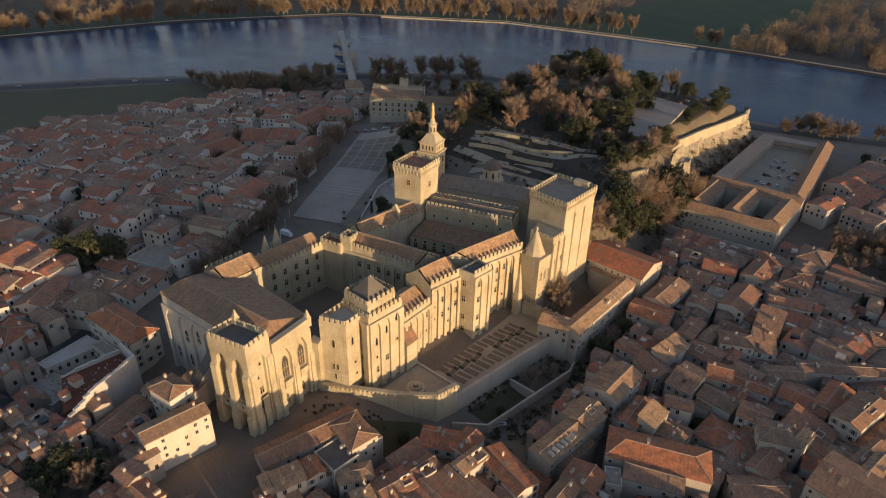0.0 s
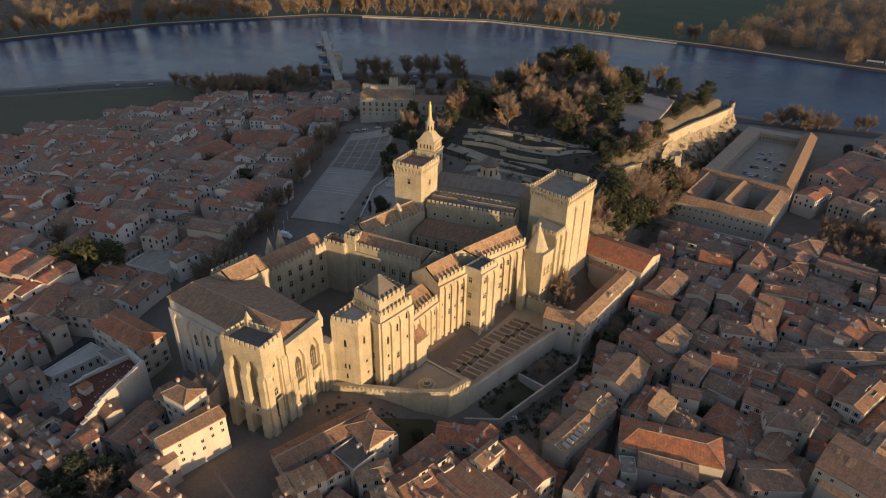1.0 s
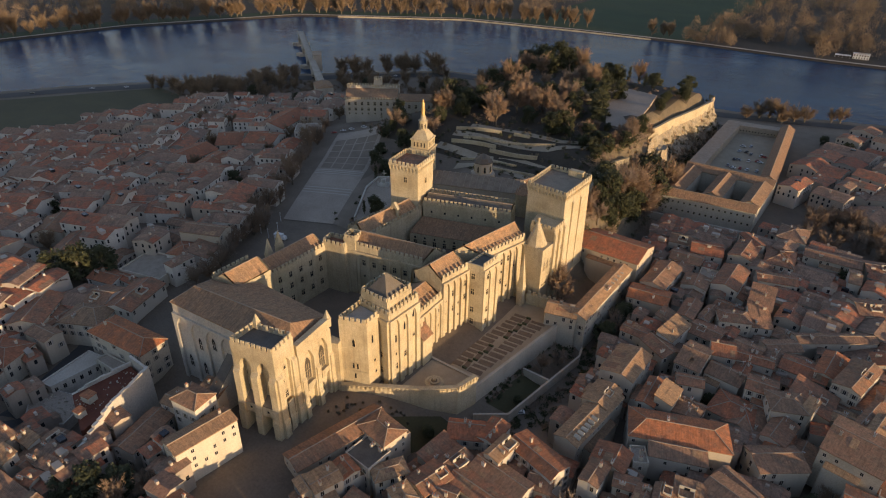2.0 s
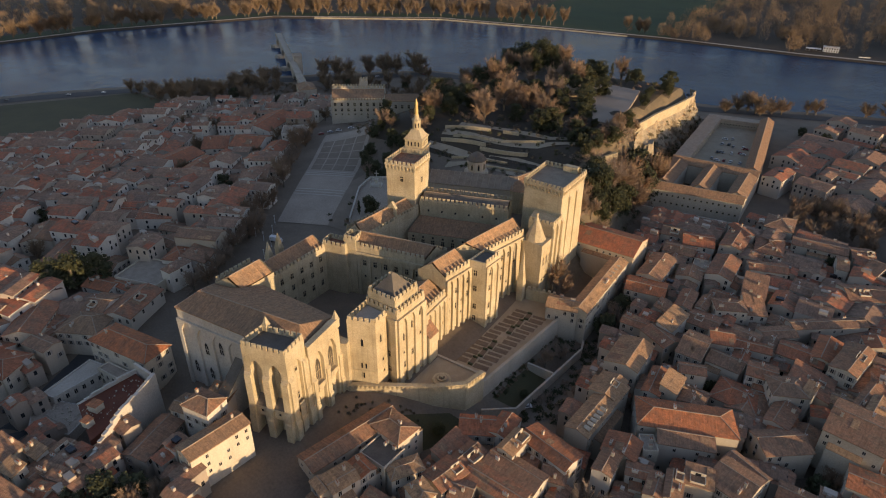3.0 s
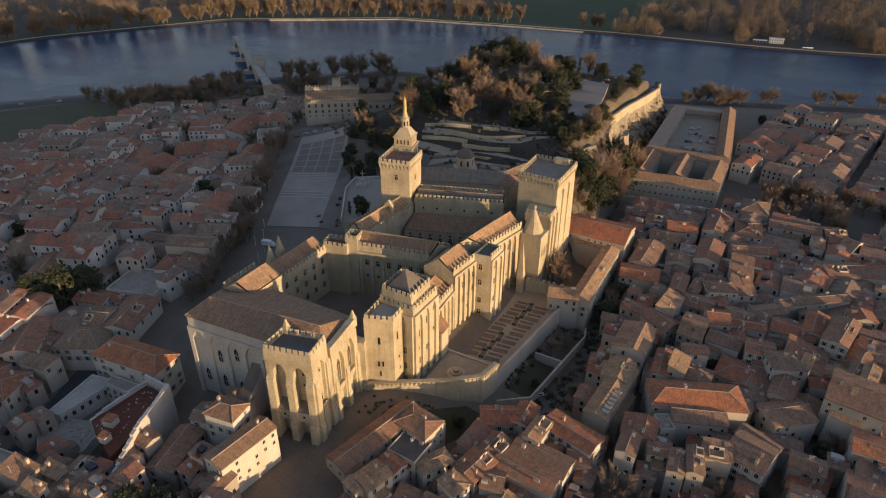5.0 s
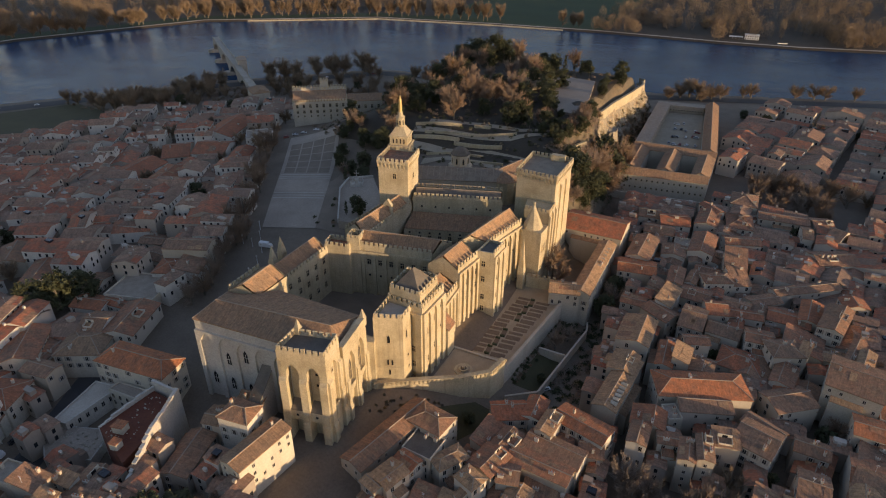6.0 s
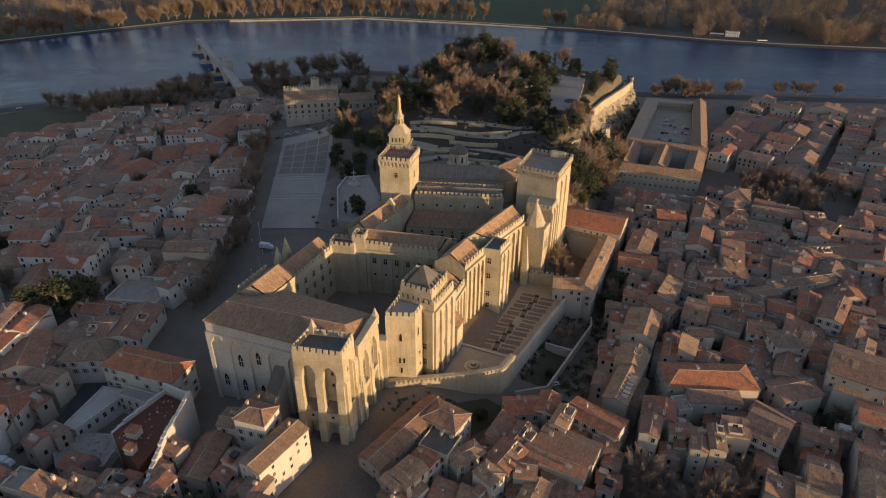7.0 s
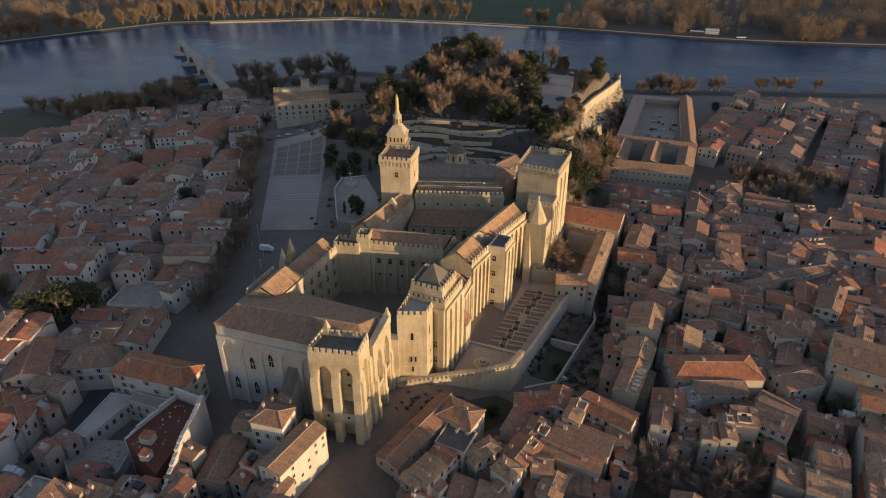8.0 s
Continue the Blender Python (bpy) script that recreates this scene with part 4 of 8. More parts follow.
    part("roof", Shape().slab([(*gq[0], 6.8), (*gq[1], 6.8), (*gq[2], 10.2), (*gq[3], 10.2)], 0.3), TILES_BROWN, gal)
    for k in range(7):
        on_wall(gal, WIN_SMALL, gq[0], gq[1], 0.08 + 0.14 * k, 4.2)
        on_wall(gal, WIN_CROSS, gq[0], gq[1], 0.08 + 0.14 * k, 0.8)
    bell = thing("bell_gable", "small stone bell gable on the cloister roof", "bell gable", group="palace towers and wings")
    bx, by = -187.0, 186.0
    s = Shape().box(bx - 2.2, by - 0.7, 12, bx - 1.0, by + 0.7, 19.0).box(bx + 1.0, by - 0.7, 12, bx + 2.2, by + 0.7, 19.0)
    s.prism(rect(bx - 2.4, by - 0.8, bx + 2.4, by + 0.8), 19.0, 22.0, True, True, rect(bx - 0.1, by - 0.7, bx + 0.1, by + 0.7))
    s.box(bx - 2.6, by - 1.0, 10, bx + 2.6, by + 1.0, 15.0)
    part("masonry", s, STONE, bell)


build_palace()

# ---- houses ----
def house_window(w, h, shutters):
    s = Shape()
    t, out = 0.14, 0.1
    for x0, x1, z0, z1 in ((-w / 2 - t, -w / 2, -t, h + t), (w / 2, w / 2 + t, -t, h + t), (-w / 2, w / 2, -t, 0), (-w / 2, w / 2, h, h + t)):
        s.box(x0, -out, z0, x1, 0, z1)
    s.box(-0.04, -out * 0.7, 0, 0.04, 0, h)
    s.k = 1
    s.face([(-w / 2, -0.03, 0), (w / 2, -0.03, 0), (w / 2, -0.03, h), (-w / 2, -0.03, h)])
    if shutters:
        s.k = 2
        for x in (-w - t, w / 2 + t):
            s.box(x, -0.09, -0.05, x + w / 2, -0.01, h + 0.05)
    return s.mesh("window", [FRAME, DARK, SHUTTER])


HOUSE_WINDOWS = [house_window(1.1, 1.8, True), house_window(1.1, 1.9, False), house_window(0.9, 1.3, False)]


def chimney_mesh(w, d, h):
    s = Shape().box(-w / 2, -d / 2, -1.2, w / 2, d / 2, h)
    s.box(-w / 2 - 0.1, -d / 2 - 0.1, h, w / 2 + 0.1, d / 2 + 0.1, h + 0.15)
    s.k = 1
    for x in (-w / 4, w / 4):
        s.box(x - 0.13, -0.13, h + 0.15, x + 0.13, 0.13, h + 0.6)
    return s.mesh("chimney", [PLASTER, TILES_RED])


CHIMNEYS = [chimney_mesh(1.3, 0.7, 1.4), chimney_mesh(0.8, 0.7, 1.7), chimney_mesh(1.9, 0.7, 1.2)]


def terrace_mesh(w, d):
    """A small roof terrace: low walls round a tiled floor."""
    s = Shape().box(-w / 2, -d / 2, 0, w / 2, -d / 2 + 0.2, 0.9).box(-w / 2, -d / 2, 0, -w / 2 + 0.2, d / 2, 1.3).box(w / 2 - 0.2, -d / 2, 0, w / 2, d / 2, 1.3).box(-w / 2, d / 2 - 0.2, 0, w / 2, d / 2, 2.3)
    s.k = 1
    s.box(-w / 2 + 0.1, -d / 2 + 0.1, 0, w / 2 - 0.1, d / 2 - 0.1, 0.35)
    s.k = 2
    s.box(-w * 0.18, d / 2 - 0.26, 0.3, w * 0.18, d / 2 - 0.15, 2.0)
    return s.mesh("roof_terrace", [PALE_PLASTER, SLABS, DARK])


ROOF_TERRACES = [terrace_mesh(3.4, 2.6), terrace_mesh(4.6, 3.0)]
TAKEN = []   # plans of what stands already: centre, half sizes, turn


def claim(x, y, w, d, rot):
    TAKEN.append((x, y, w / 2, d / 2, math.radians(rot)))


def is_free(x, y, r):
    for cx, cy, hw, hd, a in TAKEN:
        dx, dy = x - cx, y - cy
        u, v = dx * math.cos(a) + dy * math.sin(a), -dx * math.sin(a) + dy * math.cos(a)
        if abs(u) < hw + r and abs(v) < hd + r:
            return False
    return True


TONES = ("grey-beige", "pale cream", "ochre", "weathered stone")


def house(x, y, w, d, rot, h, roof="gable", pitch=0.3, tiles=None, base=None, rich=1.0, label="", reserve=True, walls=None, flats=SLABS):
    """A town house of w by d metres; the ridge runs along w. h: eaves above the ground."""
    rnd = random.Random(int(x * 7 + y * 13) % 100003)
    z0 = ground_at(x, y) if base is None else base
    t = thing("house", label or f"{rnd.choice(TONES)} plastered town house with {'flat roof' if roof == 'flat' else 'tiled roof'}", "house", (x, y, z0), rot, "town houses")
    if reserve:
        claim(x, y, w, d, rot)
    q = rect(-w / 2, -d / 2, w / 2, d / 2)
    tiles = tiles or (TILES_RED if rnd.random() < 0.16 else TILES)
    rise = pitch * d / 2
    mid = 0.5 if w * d > 260 else rnd.choice((0.36, 0.43, 0.5, 0.5, 0.57, 0.64))
    wallmat = walls or (WHITE_PLASTER if x < -230 and rnd.getrandbits(4) < 10 else PLASTER)
    patches = rnd.choice((TILES, TILES_OCHRE, TILES_BROWN, TILES_BROWN))
    walls_, top = Shape(), Shape()
    if roof == "gable" or roof == "hip":
        hip = (d * 0.42, d * 0.42) if roof == "hip" else (0, 0)
        mid = 0.5 if roof == "hip" else mid
        walls_ = gable_walls(q, -4, h, h + rise, 0, hip, mid)
        top = gable_roof(q, h + 0.18, h + rise + 0.22, 0, 0.35, 0.22, hip, mid)
        ridge = d * (mid - 0.5)
        slopes = [(-d / 2, h + 0.2, ridge, h + rise + 0.24), (d / 2, h + 0.2, ridge, h + rise + 0.24)]
    elif roof == "mono":
        zs = (h, h, h + pitch * d, h + pitch * d)
        for i in range(4):
            j = (i + 1) % 4
            walls_.face([(*q[i], -4), (*q[j], -4), (*q[j], zs[j]), (*q[i], zs[i])])
        o = inset(q, -0.3)
        top.slab([(*p, z + 0.22) for p, z in zip(o, zs)], 0.22)
        slopes = [(-d / 2, h + 0.24, d / 2, h + pitch * d + 0.24)]
    else:
        walls_.prism(q, -4, h + 0.7, False)
        top.k = 3
        top.face([(*p, h) for p in q])
        slopes = []
        s, inner = Shape(), inset(q, 0.3)
        for (a, b), (c, e) in zip(edges(q), edges(inner)):
            s.face([(*a, h + 0.7), (*b, h + 0.7), (*e, h + 0.7), (*c, h + 0.7)])
            s.face([(*e, h), (*c, h), (*c, h + 0.7), (*e, h + 0.7)])
        part("parapet", s, wallmat, t)
    # strips and squares of newer or older tiles, two fingers proud of the slope
    top.k = 2
    run = w / 2 - (d * 0.45 if roof == "hip" else 0.3)
    for ya, za, yb, zb in slopes:
        for _ in range(rnd.choice((0, 1, 1, 2))):
            x0 = rnd.uniform(-run, run * 0.6)
            x1 = min(run, x0 + rnd.uniform(1.2, 4.5))
            f0 = rnd.choice((0.02, 0.05, 0.3, 0.5))
            f1 = min(0.93, f0 + rnd.uniform(0.25, 0.7))
            if x1 - x0 > 0.8:
                at = lambda x, f: (x, ya + (yb - ya) * f, za + (zb - za) * f + 0.06)
                ring = [at(x0, f0), at(x1, f0), at(x1, f1), at(x0, f1)]
                top.apart().slab(ring if yb > ya else ring[::-1], 0.08)
    # a moulded cornice under the eaves
    walls_.k = 1
    if slopes:
        for y0, y1, z in [(-d / 2 - 0.22, -d / 2, h)] + ([(d / 2, d / 2 + 0.22, h)] if roof != "mono" else []):
            walls_.apart().box(-w / 2, y0, z - 0.32, w / 2, y1, z - 0.02)
    # a lower lean-to built against one side
    if rich > 0.25 and rnd.random() < 0.55 and w > 6:
        lw, ld, lh = w * rnd.uniform(0.35, 0.7), rnd.uniform(2.2, 3.6), h * rnd.uniform(0.55, 0.82)
        x0 = rnd.uniform(-w / 2, w / 2 - lw)
        sg = rnd.choice((-1, 1))
        ya, yb = sg * d / 2, sg * (d / 2 + ld)
        lq = [(x0, min(ya, yb)), (x0 + lw, min(ya, yb)), (x0 + lw, max(ya, yb)), (x0, max(ya, yb))]
        hi = lh + 0.24 * ld
        zs = (lh, lh, hi, hi) if sg < 0 else (hi, hi, lh, lh)
        walls_.k = 0
        walls_.apart()
        for i in range(4):
            j = (i + 1) % 4
            walls_.face([(*lq[i], -4), (*lq[j], -4), (*lq[j], zs[j]), (*lq[i], zs[i])])
        top.k = 2
        top.apart().slab([(*p, z + 0.2) for p, z in zip(lq, zs)], 0.2)
    part("wall", walls_, [wallmat, MORTAR], t)
    part("roof", top, [tiles, MORTAR, patches, flats], t)
    # windows, storey by storey
    mesh = HOUSE_WINDOWS[rnd.randrange(3)]
    for k, (p, r) in enumerate(edges(q)):
        length = (Vector(r) - Vector(p)).length
        n = max(1, int(length / 3.1))
        top = h - 2.6 if (k != 2 or roof != "mono") else h - 2.6 + pitch * d
        floors = max(1, int((top + 1.8) / 3.1))
        for f in range(floors):
            for i in range(n):
                if rnd.random() < 0.6 * rich:
                    z = top - f * 3.1
                    if z > 0.4:
                        on_wall(t, mesh, p, r, (i + 0.5) / n, z)
    if roof in ("gable", "mono") and w > 8 and rich > 0.25 and rnd.random() < 0.09:
        cx, cy = rnd.uniform(-0.3, 0.3) * w, -0.22 * d
        place("roof_terrace", rnd.choice(ROOF_TERRACES), under(t, "roof"), cx, cy, h + (rise * (1 - 0.44) if roof == "gable" else pitch * 0.28 * d) - 0.35)
    for _ in range(rnd.choice((0, 1, 1, 2, 2)) if rich > 0.25 else rnd.choice((0, 1))):
        cx, cy = rnd.uniform(-0.38, 0.38) * w, rnd.choice((-0.12, 0.1, 0.3, -0.3)) * d
        if roof == "mono":
            zr = h + pitch * (cy + d / 2)
        elif roof == "flat":
            zr = h
        else:
            zr = h + rise * (1 - abs(cy) / (d / 2))
        place("chimney", rnd.choice(CHIMNEYS), under(t, "roof"), cx, cy, zr, rnd.choice((0, 90)))
    return t


def district(cx, cy, w, d, rot, seed, size=(9, 15), rich=0.5, low=7.0, high=13.0, street=5.0, inside=None, red=0.16):
    """Blocks of joined houses between narrow streets, split and split again; what is taken stays free."""
    rnd = random.Random(seed)
    a = math.radians(rot)
    lots = []

    def split(x0, y0, x1, y1, depth):
        ww, dd = x1 - x0, y1 - y0
        lim = size[0] + (size[1] - size[0]) * rnd.random()
        if max(ww, dd) <= lim * 1.25:
            lots.append((x0, y0, x1, y1))
            return
        gap = street * rnd.uniform(0.7, 1.2) / 2 if max(ww, dd) > 42 else 0.0
        k = rnd.uniform(0.38, 0.62)
        if ww > dd:
            m = x0 + ww * k
            split(x0, y0, m - gap, y1, depth + 1)
            split(m + gap, y0, x1, y1, depth + 1)
        else:
            m = y0 + dd * k
            split(x0, y0, x1, m - gap, depth + 1)
            split(x0, m + gap, x1, y1, depth + 1)
    split(-w / 2, -d / 2, w / 2, d / 2, 0)
    for x0, y0, x1, y1 in lots:
        u, v, lw, ld = (x0 + x1) / 2, (y0 + y1) / 2, x1 - x0, y1 - y0
        x, y = cx + u * math.cos(a) - v * math.sin(a), cy + u * math.sin(a) + v * math.cos(a)
        if lw < 4 or ld < 4 or rnd.random() < 0.05 or not is_free(x, y, 0.24 * min(lw, ld)) or not town_side(x, y):
            continue
        turn = rot + rnd.uniform(-2.5, 2.5)
        if ld > lw and rnd.random() < 0.75 or rnd.random() < 0.2:
            lw, ld, turn = ld, lw, turn + 90
        h = rnd.uniform(low, high)
        kind = rnd.choices(("gable", "mono", "hip", "flat"), (0.56, 0.27, 0.10, 0.07))[0]
        ALL_LOTS.append((x, y, lw, ld, turn, h, kind, rnd.uniform(0.24, 0.34) if kind != "mono" else rnd.uniform(0.18, 0.27),
                         TILES_RED if rnd.random() < red else (TILES_OCHRE if rnd.random() < 0.12 else TILES)))


# ---- landmarks ----
def quay_bridge():
    t = thing("medieval_bridge", "ruined medieval stone bridge ending in mid-river", "bridge")
    a, b = Vector((-488, 424)), Vector((-697, 587.5))
    d = (b - a).normalized()
    n = Vector((-d.y, d.x))
    L = (b - a).length
    spans = 4
    top, spring = -19.6, -34.0
    P = lambda u, v, z: (*(a + d * u + n * v), z)
    for i in range(spans):
        s = Shape()
        u0, u1 = L * i / spans, L * (i + 1) / spans
        pts = [(u0 + 4 + (u1 - u0 - 8) * k / 12, spring + 12.0 * math.sin(math.pi * k / 12) ** 0.8) for k in range(13)]
        full = [(u0, WATER_Z - 4), (u0 + 4, WATER_Z - 4)] + pts + [(u1 - 4, WATER_Z - 4), (u1, WATER_Z - 4)]
        for (ua, za), (ub, zb) in zip(full, full[1:]):
            s.face([P(ua, -3.6, za), P(ua, 3.6, za), P(ub, 3.6, zb), P(ub, -3.6, zb)])
            if ub - ua > 1e-6:
                s.face([P(ua, -3.6, za), P(ub, -3.6, zb), P(ub, -3.6, top), P(ua, -3.6, top)])
                s.face([P(ub, 3.6, zb), P(ua, 3.6, za), P(ua, 3.6, top), P(ub, 3.6, top)])
        s.face([P(u0, -3.6, top), P(u1, -3.6, top), P(u1, 3.6, top), P(u0, 3.6, top)])
        s.face([P(u1, -3.4, WATER_Z - 4), P(u1, 3.4, WATER_Z - 4), P(u1, 3.6, top), P(u1, -3.6, top)])
        part("span", s, BRIDGE_STONE, t)
    for s_ in (-1, 1):
        rail = Shape().prism([tuple(a + n * (3.6 * s_ - 0.3)), tuple(a + n * (3.6 * s_)), tuple(b + n * (3.6 * s_)), tuple(b + n * (3.6 * s_ - 0.3))][::-1], top, top + 1.1)
        part("parapet", rail, BRIDGE_STONE, t)
    for i in range(1, spans + 1):
        c = a + d * (L * i / spans - (3 if i == spans else 0))
        pier = [tuple(c - d * 5 - n * 6.5), tuple(c - n * 11.5), tuple(c + d * 5 - n * 6.5), tuple(c + d * 5 + n * 6.5), tuple(c + n * 11.5), tuple(c - d * 5 + n * 6.5)]
        part("pier", Shape().prism(pier, WATER_Z - 4, -34.0), BRIDGE_STONE, t)
    c = a + d * (L * 0.375) - n * 6.5
    q = [tuple(c + d * u + n * v) for u, v in ((-6, -4.5), (-6, 4.5), (6, 4.5), (6, -4.5))]
    ch = thing("bridge_chapel", "small stone chapel standing on a bridge pier", "chapel")
    part("wall", gable_walls(q[::-1], -33, -14.5, -12.0), BRIDGE_STONE, ch)
    part("roof", gable_roof(q[::-1], -14.3, -11.7), [SLABS, MORTAR], ch)
    g = thing("bridge_gatehouse", "stone gatehouse at the landward end of the bridge", "gatehouse")
    q = [(-470, 398), (-452, 385), (-443, 398), (-461, 411)]
    part("wall", gable_walls(q, -34, -13, -10, 0, (5, 5)), BRIDGE_STONE, g)
    part("roof", gable_roof(q, -12.8, -9.8, 0, 0.4, 0.3, (5, 5)), [TILES_BROWN, MORTAR], g)
    for u in (0.3, 0.7):
        on_wall(g, WIN_CROSS, q[0], q[1], u, -19)
    claim(-457, 398, 34, 30, -36)


quay_bridge()


def bishop_palace():
    t = thing("bishop_palace", "long pale stone palace with battlements at the head of the square", "palace")
    q = [(-358.5, 328.0), (-324.5, 352.5), (-336.0, 368.5), (-370.0, 344.0)]
    back = [(-366.5, 339.2), (-332.5, 363.7), (-336.0, 368.5), (-370.0, 344.0)]
    part("wall", Shape().prism(q, -16, 7.2, False), STONE_GREY, t)
    part("back_wall", Shape().prism(back, -16, 13.2), STONE_GREY, t)
    i = inset(q, 0.7)
    part("roof", Shape().slab([(*i[0], 7.3), (*i[1], 7.3), (-332.9, 363.2, 12.4), (-366.2, 338.8, 12.4)], 0.3), TILES_BROWN, t)
    crenels(t, q, 7.2)
    crenels(t, back, 13.2)
    for k in range(8):
        for z, win in ((2.6, WIN_CROSS), (-1.6, WIN_CROSS), (-4.6, WIN_SMALL)):
            if (k, z) != (5, -4.6):
                on_wall(t, win, q[0], q[1], 0.08 + k * 0.12, z)
    on_wall(t, WIN_LANCET, q[0], q[1], 0.68, -7.4)
    d = (Vector(q[1]) - Vector(q[0])).normalized()
    n = Vector((d.y, -d.x)) * 0.25
    for z in (0.6, 5.4):
        part("string_course", Shape().prism([tuple(Vector(q[0]) + n), tuple(Vector(q[1]) + n), q[1], q[0]], z, z + 0.4, True, True), STONE_GREY, t)
    tw = [(-351.5, 355.0), (-346.5, 358.6), (-350.0, 363.6), (-355.0, 360.0)]
    part("turret", Shape().prism(tw, 0, 17.8), STONE_GREY, t)
    crenels(t, tw, 17.8)
    r = [(-324.3, 353.0), (-302.5, 368.5), (-312.0, 382.0), (-334.0, 366.5)]
    part("side_wall", gable_walls(r, -16, 6.2, 9.6), STONE_GREY, t)
    part("side_roof", gable_roof(r, 6.4, 9.8), [TILES_BROWN, MORTAR], t)
    for k in range(5):
        on_wall(t, WIN_CROSS, r[0], r[1], 0.12 + k * 0.19, 0.6)
    claim(-336, 356, 75, 34, 36)


bishop_palace()


def cathedral():
    t = thing("cathedral", "romanesque stone cathedral with slab roofs and a square belfry", "cathedral")
    nave = [(-204, 226.5), (-153, 246), (-159, 262), (-210, 242)]
    part("nave_wall", gable_walls(nave, -4, 13.8, 17.8), STONE_GREY, t)
    part("nave_roof", gable_roof(nave, 14.0, 18.0), [NAVE_SLABS, MORTAR], t)
    aisle = [(-202, 222), (-158, 237.5), (-160.5, 244), (-204.5, 228.5)]
    part("aisle", Shape().prism(aisle, -4, 9.5), STONE_GREY, t)
    for k in range(6):
        c = Vector(aisle[0]).lerp(Vector(aisle[1]), 0.08 + 0.17 * k)
        part("chapel_roof", Shape().prism([(c.x, c.y), (c.x + 3.8, c.y + 1.4), (c.x + 2.0, c.y + 6.0), (c.x - 1.8, c.y + 4.6)], 9.5, 11.8, True, False, [(c.x + 0.6, c.y + 2.2), (c.x + 2.2, c.y + 2.8), (c.x + 1.4, c.y + 4.2), (c.x, c.y + 3.6)]), SLABS, t)
    ap = [(-153.5 + 7.5 * math.cos(a), 252 + 7.5 * math.sin(a)) for a in np.linspace(0, 2 * math.pi, 12, endpoint=False)]
    part("apse", Shape().prism(ap, -4, 14.0), STONE, t)
    part("apse_roof", Shape().prism(inset(ap, -0.4), 14.0, 17.5, True, False, inset(ap, 6.5)), TILES_BROWN, t)
    east = [(-166, 262), (-158, 258), (-150, 280), (-160, 284)]
    part("sacristy_wall", gable_walls(east, -4, 11.0, 13.5, 1), STONE, t)
    part("sacristy_roof", gable_roof(east, 11.2, 13.7, 1), [TILES_BROWN, MORTAR], t)
    for u in (0.3, 0.7):
        on_wall(t, WIN_CROSS, east[0], east[1], u, 5.5)
    o8 = lambda r: [(-180 + r * math.cos(a * math.pi / 4 + 0.39), 251.5 + r * math.sin(a * math.pi / 4 + 0.39)) for a in range(8)]
    part("lantern", Shape().prism(o8(5.0), 12, 23.5).prism(o8(6.6), 12, 17.5), STONE_GREY, t)
    part("lantern_dome", Shape().prism(o8(5.5), 23.5, 24.0, True, True).prism(o8(5.1), 24, 26.0, False, False, o8(3.8)).prism(o8(3.8), 26.0, 27.4, False, False, o8(1.6)).prism(o8(1.6), 27.4, 28.0, True, False, o8(0.3)), LEAD, t)
    for p, q in edges(o8(5.0)):
        on_wall(t, WIN_SINGLE, p, q, 0.5, 18.6)
    b = inset([(-209.7, 227.0), (-200.7, 229.5), (-203.2, 238.5), (-212.2, 236.0)], -0.7)
    part("belfry", Shape().prism(b, -6, 31), STONE, t)
    part("cornice", Shape().prism(inset(b, -0.5), 31, 31.7, True, True), STONE, t)
    stage = inset(b, 0.6)
    part("belfry_stage", Shape().prism(stage, 31.7, 36.0), STONE, t)
    part("upper_cornice", Shape().prism(inset(b, 0.1), 36.0, 36.7, True, True), STONE, t)
    for k in range(4):
        p, q = edges(b)[k]
        for u in (0.3, 0.7):
            on_wall(t, WIN_SINGLE, p, q, u, 25)
        p, q = edges(stage)[k]
        for u in (0.2, 0.4, 0.6, 0.8):
            on_wall(t, WIN_SLIT, p, q, u, 32.7)
    part("pyramid_roof", Shape().prism(inset(b, 0.6), 36.7, 38.6, True, False, inset(b, 2.0)).prism(inset(b, 2.0), 38.6, 40.8, True, False, inset(b, 3.2)), STONE, t)
    c8 = lambda r: [(-206.4 + r * math.cos(a * math.pi / 4), 232.8 + r * math.sin(a * math.pi / 4)) for a in range(8)]
    part("pedestal", Shape().prism(c8(2.2), 40.2, 45.4, True).prism(c8(2.6), 45.4, 45.9, True, True).prism(c8(1.9), 45.9, 47.2, True, False, c8(1.3)).prism(c8(1.3), 47.2, 48.4), STONE, t)
    for p, q in edges(c8(2.2)):
        on_wall(t, WIN_SLIT, p, q, 0.5, 41.8)
    ribs = Shape()
    for side in (0, 1):
        for k in range(17):
            f = (k + 0.5) / 17
            a = Vector(nave[0]).lerp(Vector(nave[1]), f) if side == 0 else Vector(nave[3]).lerp(Vector(nave[2]), f)
            m = (Vector(nave[0]) + Vector(nave[3])).lerp(Vector(nave[1]) + Vector(nave[2]), f) / 2
            ribs.apart().tube([(a.x, a.y, 14.35), (m.x, m.y, 18.3)], [0.22, 0.22], 4)
    part("roof_ribs", ribs, SLABS, t)
    st = Shape()
    zs = [(48.4, 1.15), (48.9, 0.95), (51, 1.1), (53, 0.85), (54.6, 0.95), (55.4, 0.45), (55.8, 0.5), (56.4, 0.45), (56.9, 0.1)]
    for (za, ra), (zb, rb) in zip(zs, zs[1:]):
        st.prism(c8(ra), za, zb, zb > 56.8, False, c8(rb))
    s = new("statue", st.mesh("statue", GOLD, True))
    tagged(s, "gilded statue standing on top of the belfry", "statue")
    claim(-182, 240, 75, 45, 20)


cathedral()


PRISON_YARD = -18.0


